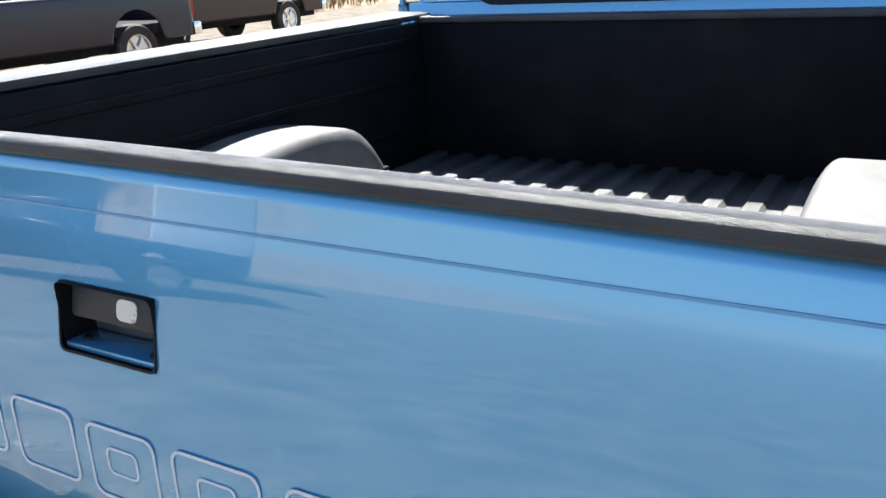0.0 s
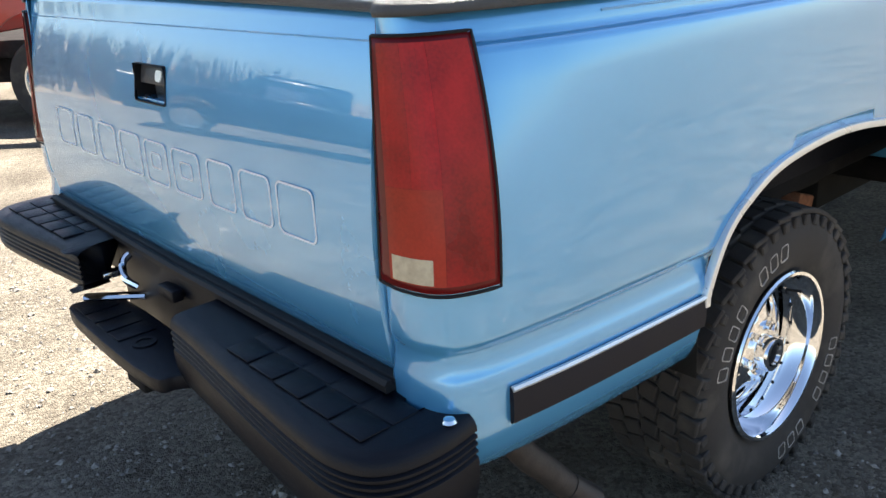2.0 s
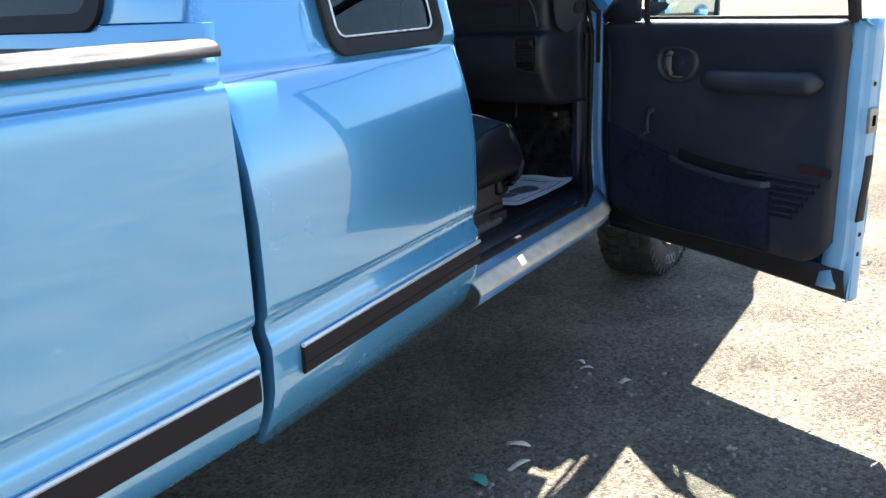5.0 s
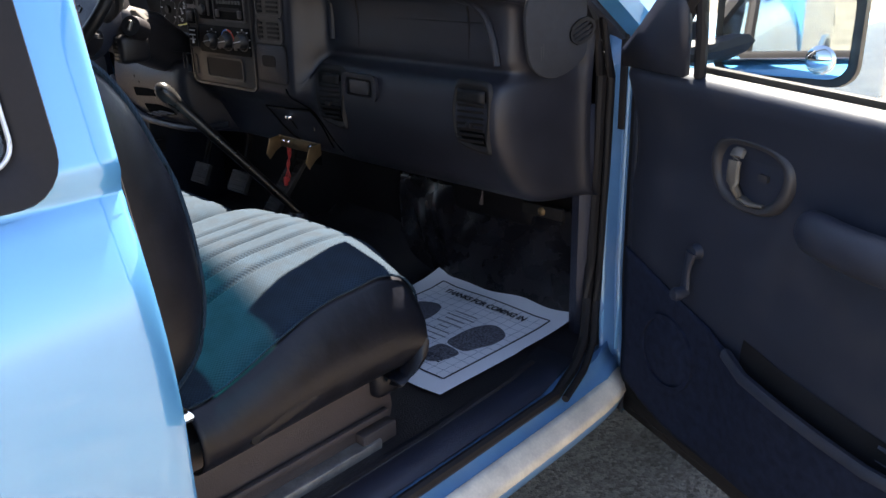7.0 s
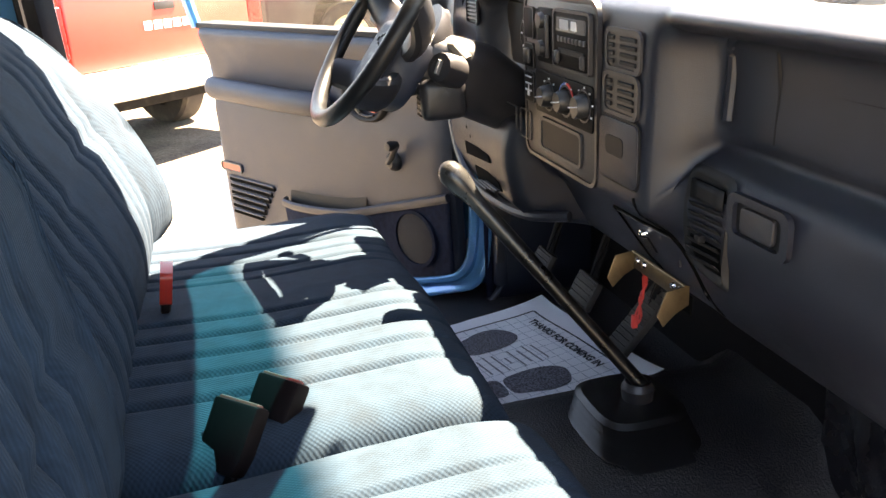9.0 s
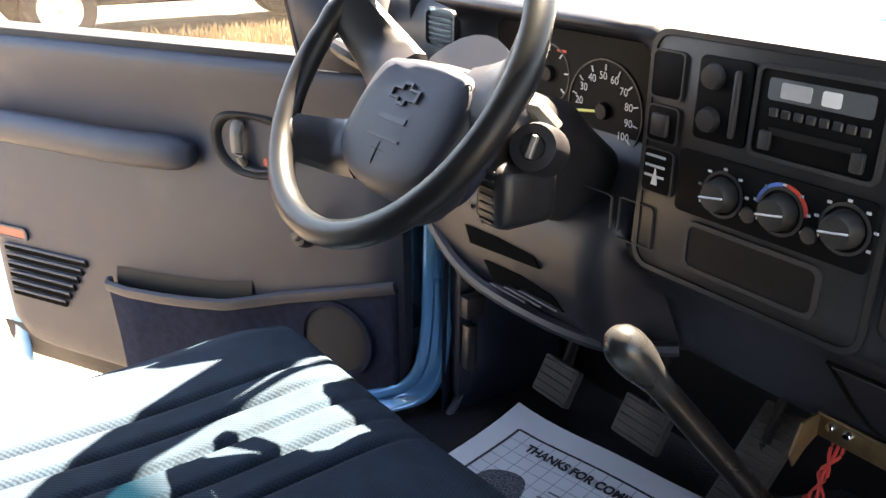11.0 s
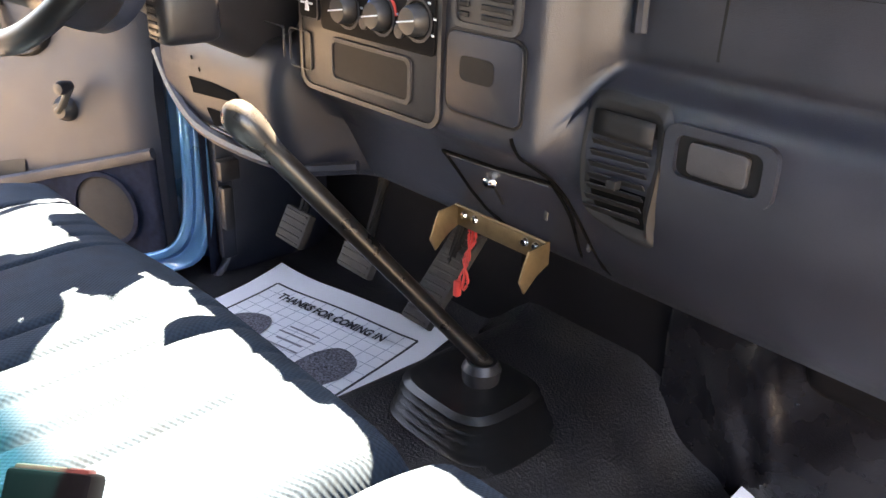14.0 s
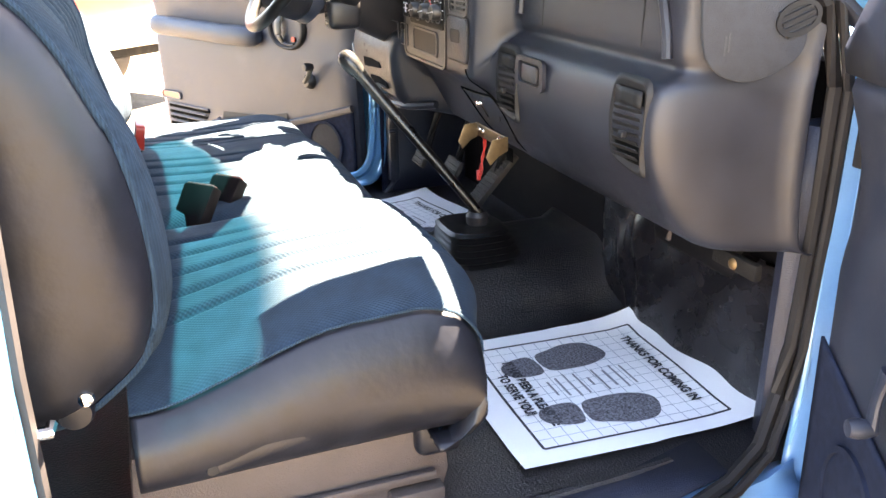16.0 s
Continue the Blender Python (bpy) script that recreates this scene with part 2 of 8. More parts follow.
MIRROR = mat("mirror_glass", (0.9, 0.92, 0.93), rough=0.02, metal=1.0, vary=0.01, rvary=0.01)
TERRA = mat("debris_green", (0.05, 0.22, 0.20), rough=0.6, vary=0.2)
LEAF = mat("debris_pale", (0.62, 0.58, 0.48), rough=0.8, vary=0.2, scale=40)


# ---- mesh tools ----
def thing(name, label, category, group="", kind="", at=(0, 0, 0)):
    e = new(name)
    e.empty_display_size = 0.1
    e.location = at
    return tagged(e, label, category, group, kind)


def part(name, bm, material, parent, label="", angle=35, solid=0.0, free=True, weld=False):
    if weld:
        bmesh.ops.remove_doubles(bm, verts=bm.verts, dist=1.2e-3)
    me = bpy.data.meshes.new(name)
    bmesh.ops.recalc_face_normals(bm, faces=bm.faces)
    bm.to_mesh(me)
    if free:
        bm.free()
    me.materials.append(material)
    me.polygons.foreach_set("use_smooth", [True] * len(me.polygons))
    me.set_sharp_from_angle(angle=radians(angle))
    ob = new(name, me)
    if parent is not None:
        ob.parent = parent
    if solid:
        md = ob.modifiers.new("thickness", "SOLIDIFY")
        md.thickness, md.offset = solid, -1.0
    if label:
        ob["label"] = label
    return ob


def box(x0, x1, y0, y1, z0, z1, b=0.003, seg=2, m=None):
    bm = bmesh.new()
    bmesh.ops.create_cube(bm, size=1.0)
    bmesh.ops.transform(bm, verts=bm.verts, matrix=Matrix.Translation(((x0 + x1) / 2, (y0 + y1) / 2, (z0 + z1) / 2))
                        @ Matrix.Diagonal((abs(x1 - x0), abs(y1 - y0), abs(z1 - z0), 1)))
    if b:
        bmesh.ops.bevel(bm, geom=bm.edges[:], offset=b, segments=seg, affect="EDGES", profile=0.5)
    if m is not None:
        bmesh.ops.transform(bm, verts=bm.verts, matrix=m)
    return bm


def join(*bms):
    out = bms[0]
    for o in bms[1:]:
        me = bpy.data.meshes.new("tmp")
        o.to_mesh(me)
        o.free()
        out.from_mesh(me)
        bpy.data.meshes.remove(me)
    return out


def moved(bm, m):
    bmesh.ops.transform(bm, verts=bm.verts, matrix=m)
    return bm


def spline(pts, n, closed=False):
    """Catmull-Rom through pts, n steps a span."""
    p = [Vector(q) for q in pts]
    k = len(p)
    out = []
    for i in range(k if closed else k - 1):
        a = p[(i - 1) % k] if closed or i > 0 else p[0]
        b, c = p[i], p[(i + 1) % k]
        d = p[(i + 2) % k] if closed or i + 2 < k else p[-1]
        for j in range(n):
            t = j / n
            out.append(0.5 * (2 * b + (c - a) * t + (2 * a - 5 * b + 4 * c - d) * t * t + (3 * b - a - 3 * c + d) * t ** 3))
    if not closed:
        out.append(p[-1])
    return out


def skin(rows, close_u=False, close_v=False, caps=False):
    """A mesh over rows of points of equal count."""
    bm = bmesh.new()
    vs = [[bm.verts.new(p) for p in r] for r in rows]
    nu, nv = len(vs), len(vs[0])
    for i in range(nu if close_u else nu - 1):
        for j in range(nv if close_v else nv - 1):
            q = [vs[i][j], vs[(i + 1) % nu][j], vs[(i + 1) % nu][(j + 1) % nv], vs[i][(j + 1) % nv]]
            if (q[0].co - q[3].co).length < 1e-6 and (q[1].co - q[2].co).length < 1e-6:
                continue
            bm.faces.new(q)
    if caps:
        bm.faces.new(vs[0][::-1])
        bm.faces.new(vs[-1])
    bmesh.ops.remove_doubles(bm, verts=bm.verts, dist=1e-5)
    bmesh.ops.dissolve_degenerate(bm, edges=bm.edges, dist=1e-5)
    return bm


def tube(pts, r, seg=8, closed=False, flat=1.0, up=(0, 0, 1)):
    """A round or flattened rod along pts; r may be a list."""
    pts = [Vector(p) for p in pts]
    n = len(pts)
    rows = []
    for i, p in enumerate(pts):
        if closed:
            d = pts[(i + 1) % n] - pts[i - 1]
        else:
            d = pts[min(i + 1, n - 1)] - pts[max(i - 1, 0)]
        d.normalize()
        u = Vector(up)
        if abs(d.dot(u)) > 0.95:
            u = Vector((1, 0, 0)) if abs(d.x) < 0.9 else Vector((0, 1, 0))
        s = d.cross(u).normalized()
        u = s.cross(d).normalized()
        rr = r[i] if isinstance(r, (list, tuple)) else r
        rows.append([p + rr * (math.cos(a) * s + flat * math.sin(a) * u) for a in [2 * math.pi * k / seg for k in range(seg)]])
    return skin(rows, close_u=closed, close_v=True, caps=not closed)


def sweep(pts, section, normals, closed=False):
    """Section points (a, b) along pts: a along the given normal, b along the third direction."""
    pts = [Vector(p) for p in pts]
    n = len(pts)
    rows = []
    for i, p in enumerate(pts):
        d = (pts[(i + 1) % n] - pts[i - 1]) if closed else (pts[min(i + 1, n - 1)] - pts[max(i - 1, 0)])
        d.normalize()
        nn = Vector(normals[i] if isinstance(normals, list) else normals)
        nn = (nn - d * nn.dot(d)).normalized()
        bb = d.cross(nn)
        rows.append([p + a * nn + b * bb for a, b in section])
    return skin(rows, close_u=closed, close_v=True, caps=not closed)


def turned(profile, n=32, m=None):
    """A body of revolution about z from (radius, height) points."""
    rows = [[(r * math.cos(2 * math.pi * k / n), r * math.sin(2 * math.pi * k / n), h) for r, h in profile] for k in range(n)]
    bm = skin(rows, close_u=True)
    return moved(bm, m) if m is not None else bm


def prism(poly, depth, m=None, b=0.0, seg=2):
    """A polygon in x, y pulled from z = 0 to z = depth."""
    bm = bmesh.new()
    f = bm.faces.new([bm.verts.new((x, y, 0)) for x, y in poly])
    g = bmesh.ops.extrude_face_region(bm, geom=[f])
    bmesh.ops.translate(bm, verts=[v for v in g["geom"] if isinstance(v, bmesh.types.BMVert)], vec=(0, 0, depth))
    if b:
        bmesh.ops.bevel(bm, geom=bm.edges[:], offset=b, segments=seg, affect="EDGES", profile=0.5)
    return moved(bm, m) if m is not None else bm


def rounded(w, h, r, n=5, cx=0.0, cy=0.0):
    """Rounded rectangle outline, centred at cx, cy."""
    out = []
    for sx, sy, a0 in ((1, 1, 0), (-1, 1, 90), (-1, -1, 180), (1, -1, 270)):
        for k in range(n + 1):
            a = radians(a0 + 90 * k / n)
            out.append((cx + sx * (w / 2 - r) + r * math.cos(a), cy + sy * (h / 2 - r) + r * math.sin(a)))
    return out


def ring(outer, inner, depth, m=None):
    """A frame between two outlines with the same count of points, pulled to depth."""
    rows = [[(x, y, 0), (x, y, depth), (u, v, depth), (u, v, 0)] for (x, y), (u, v) in zip(outer, inner)]
    bm = skin(rows, close_u=True, close_v=True)
    return moved(bm, m) if m is not None else bm


# local frames: a face turned to the rear (x right, y up, pulled towards -y), to the right side (+x) and to the left
def face_rear(x, y, z, tilt=0.0):
    return Matrix.Translation((x, y, z)) @ Matrix.Rotation(radians(90 + tilt), 4, "X")


def face_side(x, y, z, s=1):
    return Matrix.Translation((x, y, z)) @ Matrix.Rotation(radians(90 * s), 4, "Z") @ Matrix.Rotation(radians(90), 4, "X")


def lerp(a, b, t):
    return a + (b - a) * t


def smooth(t):
    t = min(1.0, max(0.0, t))
    return t * t * (3 - 2 * t)


def table_at(tab, x):
    """Piecewise linear value from (x, value) rows."""
    if x <= tab[0][0]:
        return tab[0][1]
    for (a, u), (b, v) in zip(tab, tab[1:]):
        if x <= b:
            return lerp(u, v, (x - a) / (b - a))
    return tab[-1][1]

# ---- ground and surroundings ----
GZ = 0.02


def gravel_material():
    m = bpy.data.materials.new("gravel")
    m.use_nodes = True
    nt = m.node_tree
    n, l = nt.nodes, nt.links
    b = n["Principled BSDF"]
    tc = n.new("ShaderNodeTexCoord")
    v1 = n.new("ShaderNodeTexVoronoi")
    v1.inputs["Scale"].default_value = 95
    v2 = n.new("ShaderNodeTexVoronoi")
    v2.inputs["Scale"].default_value = 210
    nz = n.new("ShaderNodeTexNoise")
    nz.inputs["Scale"].default_value, nz.inputs["Detail"].default_value = 2.2, 9
    for q in (v1, v2, nz):
        l.new(tc.outputs["Object"], q.inputs["Vector"])
    r1 = n.new("ShaderNodeValToRGB")
    for p, c in ((0.0, (0.080, 0.070, 0.060, 1)), (0.35, (0.118, 0.105, 0.089, 1)), (0.7, (0.162, 0.147, 0.126, 1)), (1.0, (0.27, 0.25, 0.22, 1))):
        e = r1.color_ramp.elements.new(p) if p not in (0.0, 1.0) else r1.color_ramp.elements[int(p)]
        e.position, e.color = p, c
    l.new(v1.outputs["Color"], r1.inputs[0])
    r2 = n.new("ShaderNodeValToRGB")
    r2.color_ramp.elements[0].position, r2.color_ramp.elements[1].position = 0.35, 0.68
    r2.color_ramp.elements[0].color, r2.color_ramp.elements[1].color = (0.62, 0.58, 0.52, 1), (1.15, 1.1, 1.0, 1)
    l.new(nz.outputs["Fac"], r2.inputs[0])
    mx = n.new("ShaderNodeMixRGB")
    mx.blend_type, mx.inputs[0].default_value = "MULTIPLY", 1.0
    l.new(r1.outputs[0], mx.inputs[1])
    l.new(r2.outputs[0], mx.inputs[2])
    l.new(mx.outputs[0], b.inputs["Base Color"])
    b.inputs["Roughness"].default_value = 0.9
    b.inputs["Specular IOR Level"].default_value = 0.2
    hs = n.new("ShaderNodeMath")
    hs.operation = "ADD"
    l.new(v1.outputs["Distance"], hs.inputs[0])
    l.new(v2.outputs["Distance"], hs.inputs[1])
    bp = n.new("ShaderNodeBump")
    bp.invert = True
    bp.inputs["Strength"].default_value, bp.inputs["Distance"].default_value = 0.8, 0.009
    l.new(hs.outputs[0], bp.inputs["Height"])
    l.new(bp.outputs[0], b.inputs["Normal"])
    return m


GRAVEL = gravel_material()
STONE = mat("loose_stone", (0.185, 0.166, 0.143), rough=0.9, vary=0.45, scale=25, second=(0.36, 0.335, 0.30))


def ground_sheet():
    rows = []
    xs = sorted(set([-900, -200, -60, -30] + [round(-14 + 0.5 * i, 2) for i in range(49)] + [14, 30, 60, 200, 900]))
    ys = sorted(set([-900, -200, -60, -30] + [round(-12 + 0.5 * i, 2) for i in range(57)] + [20, 30, 60, 200, 900]))
    for x in xs:
        row = []
        for y in ys:
            near = 1 - smooth((max(abs(x), abs(y - 2)) - 1.5) / 4)
            row.append((x, y, GZ + (1 - near) * 0.05 * (noise.noise((x * 0.35, y * 0.35, 0)))))
        rows.append(row)
    return skin(rows)


ground = part("ground", ground_sheet(), GRAVEL, None)
tagged(ground, "sunlit tan and grey compacted gravel lot", "ground", kind="structure")


def scatter_stones():
    rng = np.random.RandomState(4)
    n = 9000
    x = np.concatenate([rng.uniform(0.95, 3.2, n // 2), rng.uniform(-3.0, 1.6, n - n // 2)])
    y = np.concatenate([rng.uniform(-0.4, 5.5, n // 2), rng.uniform(-2.0, 0.2, n - n // 2)])
    size = rng.gamma(2.2, 0.0022, n) + 0.003
    base = np.array([(1, 0, 0), (0, 1, 0), (-1, 0, 0), (0, -1, 0), (0, 0, 0.8), (0, 0, -0.3), (0.6, 0.6, 0.5), (-0.6, 0.6, 0.45)])
    faces0 = [(0, 6, 4), (6, 1, 4), (1, 7, 4), (7, 2, 4), (2, 3, 4), (3, 0, 4), (0, 1, 6), (1, 2, 7)]
    verts, faces = [], []
    ang = rng.uniform(0, 6.28, n)
    for i in range(n):
        c, s = math.cos(ang[i]), math.sin(ang[i])
        j = rng.uniform(0.6, 1.3, (8, 1))
        p = base * j * size[i]
        q = np.stack([p[:, 0] * c - p[:, 1] * s * 0.8 + x[i], p[:, 0] * s + p[:, 1] * c * 0.8 + y[i], p[:, 2] * 0.8 + GZ], 1)
        o = len(verts)
        verts.extend(map(tuple, q))
        faces.extend([tuple(o + k for k in f) for f in faces0])
    me = bpy.data.meshes.new("loose_gravel")
    me.from_pydata(verts, [], faces)
    me.materials.append(STONE)
    ob = new("loose_gravel", me)
    tagged(ob, "loose pale stones strewn over the gravel lot", "gravel", kind="stuff")


scatter_stones()


def litter(label, x, y, a, l, w, material, bend=0.01):
    rows = [[(-l / 2, -w / 2, 0.002), (-l / 2, w / 2, 0.001)], [(-l / 6, -w * 0.6, bend), (-l / 6, w * 0.5, bend * 0.7)],
            [(l / 5, -w * 0.45, bend * 0.8), (l / 5, w * 0.6, bend)], [(l / 2, -w / 4, 0.003), (l / 2, w / 4, 0.002)]]
    ob = part("litter", skin(rows), material, None, solid=0.0015)
    ob.matrix_world = pose(x, y, GZ + 0.003, 0, 0, a)
    tagged(ob, label, "litter", group="scraps on the ground")


litter("pale dry scrap of paper on the gravel", 1.00, 3.03, 15, 0.075, 0.022, LEAF)
litter("pale dry leaf scrap on the gravel", 1.055, 2.93, 70, 0.085, 0.018, LEAF)
litter("crumpled teal plastic scrap on the gravel", 0.99, 2.80, -10, 0.07, 0.035, TERRA, 0.018)
litter("small pale scrap on the gravel in shade", 0.97, 3.62, 30, 0.05, 0.016, LEAF)
litter("small pale scrap on the gravel in shade", 0.93, 3.66, -20, 0.04, 0.014, LEAF)
litter("pale paper scrap lying on the gravel", 1.13, 3.58, 60, 0.045, 0.02, LEAF)

# ---- the pickup: shared shapes ----
truck = thing("pickup_truck", "light blue metallic extended-cab pickup, both doors open, parked on gravel", "pickup truck")

PLAN_LOW = [(.786, -.013), (.832, -.017), (.868, -.010), (.899, .012), (.917, .05), (.927, .095), (.936, .17), (.946, .30), (.960, .61), (.9690, 1.0), (.9755, 1.5), (.978, 2.055)]
PLAN_TOP = [(.783, .010), (.806, .012), (.833, .030), (.852, .065), (.867, .112), (.881, .15), (.894, .20), (.918, .32), (.945, .61), (.9595, 1.0), (.970, 1.5), (.975, 2.055)]
DX = [(.53, -.038), (.545, -.022), (.58, -.006), (.62, .004), (.69, .007), (.71, .007), (.722, .002), (.74, -.005), (.758, -.006), (.766, -.003),
      (.772, .003), (.785, .006), (.85, .008), (.95, .010), (1.05, .010), (1.15, .008), (1.195, .0065), (1.203, .005), (1.208, .001), (1.212, -.005), (1.217, -.008),
      (1.24, -.009), (1.252, -.013), (1.262, -.022)]
PL = spline([(x, y, 0) for x, y in PLAN_LOW], 6)
PT = spline([(x, y, 0) for x, y in PLAN_TOP], 6)
ARCH = spline([(.600, .66, 0), (.606, .70, 0), (.655, .792, 0), (.732, .850, 0), (.859, .896, 0), (1.09, .913, 0), (1.338, .888, 0), (1.44, .848, 0), (1.488, .79, 0), (1.503, .70, 0), (1.505, .66, 0)], 8)


def arch_z(y):
    if y <= ARCH[0].x or y >= ARCH[-1].x:
        return 0.0
    for a, b in zip(ARCH, ARCH[1:]):
        if a.x <= y <= b.x and b.x > a.x:
            return lerp(a.y, b.y, (y - a.x) / (b.x - a.x))
    return 0.0


def plan(u, z):
    """Point of the bed side's plan curve at index u and height z."""
    t = (z - .86) / (1.235 - .86)
    t = min(1.08, max(0.0, t))
    i = min(int(u), len(PL) - 2)
    f = u - i
    a, b = PL[i].lerp(PL[i + 1], f), PT[i].lerp(PT[i + 1], f)
    return a.lerp(b, t)


def side_x(y, z):
    """How far out the bed side stands at y, z (away from the corner)."""
    for i in range(20, len(PL) - 1):
        p, q = plan(i, z), plan(i + 1, z)
        if p.y <= y <= q.y:
            return lerp(p.x, q.x, (y - p.y) / (q.y - p.y)) + table_at(DX, z)
    return plan(len(PL) - 1, z).x + table_at(DX, z)


def corner(u, z, out=0.0):
    """Point on the skin with its outward offset, for u along the plan curve."""
    p = plan(u, z)
    q = plan(min(u + .3, len(PL) - 1.001), z) - plan(max(u - .3, 0), z)
    nrm = Vector((q.y, -q.x, 0)).normalized()
    d = table_at(DX, z) * smooth((u - 8) / 12) + out
    if u < 20:
        d += (table_at(DX, z) - .006) * 0.5 * (1 - smooth((u - 8) / 12)) if z < .80 else 0
    return p + nrm * d


def bed_side(s):
    zs = sorted(set([z for z, _ in DX] + [.60, .64, .66, .80, .82, .90, 1.0, 1.1, 1.225, 1.246, 1.257]))
    rows = []
    for u in range(0, 49):
        if corner(u, .7).y > .585:
            break
        rows.append([Vector((s * corner(u, z).x, corner(u, z).y, z)) for z in zs])
    ys = [.5995] + [.6005, .602, .604, .607, .611, .616, .622, .63] + [.64 + .02 * i for i in range(43)] + [1.49, 1.495, 1.499, 1.502, 1.5035, 1.5045]
    ys += [1.5055, 1.56, 1.65, 1.75, 1.85, 1.95, 2.02, 2.05]
    for y in ys:
        rows.append([Vector((s * side_x(y, max(z, arch_z(y))), y, max(z, arch_z(y)))) for z in zs])
    rows.append([Vector((s * (side_x(2.05, z) - .006), 2.0555, z)) for z in zs])
    rows.append([Vector((s * (side_x(2.05, z) - .05), 2.0565, z)) for z in zs])
    panel = part("bed_side", skin(rows), PAINT, truck, "light blue metallic painted bed side", angle=40, solid=.003)
    # bright arch trim
    arch = [Vector((s * (side_x(p.x, .86) + .006), p.x, p.y)) for p in ARCH if p.y > .665]
    sec = [(.0, -.009), (.004, -.008), (.006, 0), (.004, .007), (0, .008), (-.01, .007), (-.012, -.008)]
    part("arch_trim", sweep(arch, sec, (s, 0, 0)), BRIGHT, panel, "bright wheel arch trim strip")
    # dark liner inside the arch
    lin = [[Vector((s * x, p.x, p.y + (.004 if i == 0 else .03))) for p in ARCH] for i, x in enumerate((.955, .90, .60))]
    lin = [[Vector((r[0].x, .605, .50))] + [q for q in r if q.y < 1.43] for r in lin]
    part("wheel_well", skin(lin), WELL, truck, solid=.003)
    part("inner_well", box(min(s * .60, s * .58), max(s * .60, s * .58), .60, 1.42, .45, .90, .004), WELL, truck)
    # protective mouldings
    for y0, y1 in ((.10, .597), (1.508, 2.036)):
        n = 14
        pts = [Vector((s * (corner_x(y0 + (y1 - y0) * i / n, .655) + .001), y0 + (y1 - y0) * i / n, .655)) for i in range(n + 1)]
        sec = [(0, -.034), (.007, -.030), (.010, -.014), (.010, .014), (.008, .030), (0, .034)]
        md = part("side_moulding", sweep(pts, sec, (s, 0, 0)), MOULD, panel, "dark grey protective side moulding")
        top = [p + Vector((s * .007, 0, .031)) for p in pts]
        part("bright_bead", tube(top, .0055, 6), BRIGHT, panel, "thin bright bead on the moulding")
    # pin stripe below the rail
    pts = [Vector((s * (side_x(y, 1.236) + .0008), y, 1.236)) for y in [.35 + .1 * i for i in range(17)]]
    part("pin_stripe", sweep(pts, [(0, -.002), (.0008, -.002), (.0008, .002), (0, .002)], (s, 0, 0)), STRIPE, panel)
    return panel


def corner_x(y, z):
    best = side_x(y, z) if y > .3 else None
    if best is not None:
        return best
    for i in range(18, 60):
        p, q = corner(i, z), corner(i + 1, z)
        if p.y <= y <= q.y:
            return lerp(p.x, q.x, (y - p.y) / (q.y - p.y))
    return side_x(.31, z)


def rail_cap(s):
    """Black plastic cap over the bed rail, rounded outside, with stake pocket hole shapes."""
    rows = []
    for u in [2 * i for i in range(0, 15)] + [30 + i for i in range(0, 36, 3)] + [65.9]:
        a = plan(u, 1.24)
        q = plan(min(u + .3, 65.9), 1.24) - plan(max(u - .3, 0), 1.24)
        nrm = Vector((q.y, -q.x, 0)).normalized()
        inn = Vector((min(a.x, .905) - .115 if a.y > .10 else .79, max(a.y, .075), 0))
        sec = [(a + nrm * .004, 1.256), (a + nrm * .006, 1.264), (a + nrm * .002, 1.274), (a - nrm * .010, 1.282), (a - nrm * .03, 1.285)]
        r = [Vector((s * p.x, p.y, z)) for p, z in sec]
        r += [Vector((s * lerp(sec[-1][0].x, inn.x, k), lerp(sec[-1][0].y, inn.y, k), 1.286 - .004 * k)) for k in (.4, .8)]
        r += [Vector((s * inn.x, inn.y, 1.279)), Vector((s * inn.x, inn.y, 1.262))]
        rows.append(r)
    part("rail_cap", skin(rows), CAP, truck, "black textured plastic bed rail cap", angle=50, solid=.003)
    part("stake_pocket", box(*sorted((s * .800, s * .836)), .082, .120, 1.2835, 1.2872, 0), HOLE, truck, "black stake pocket hole")


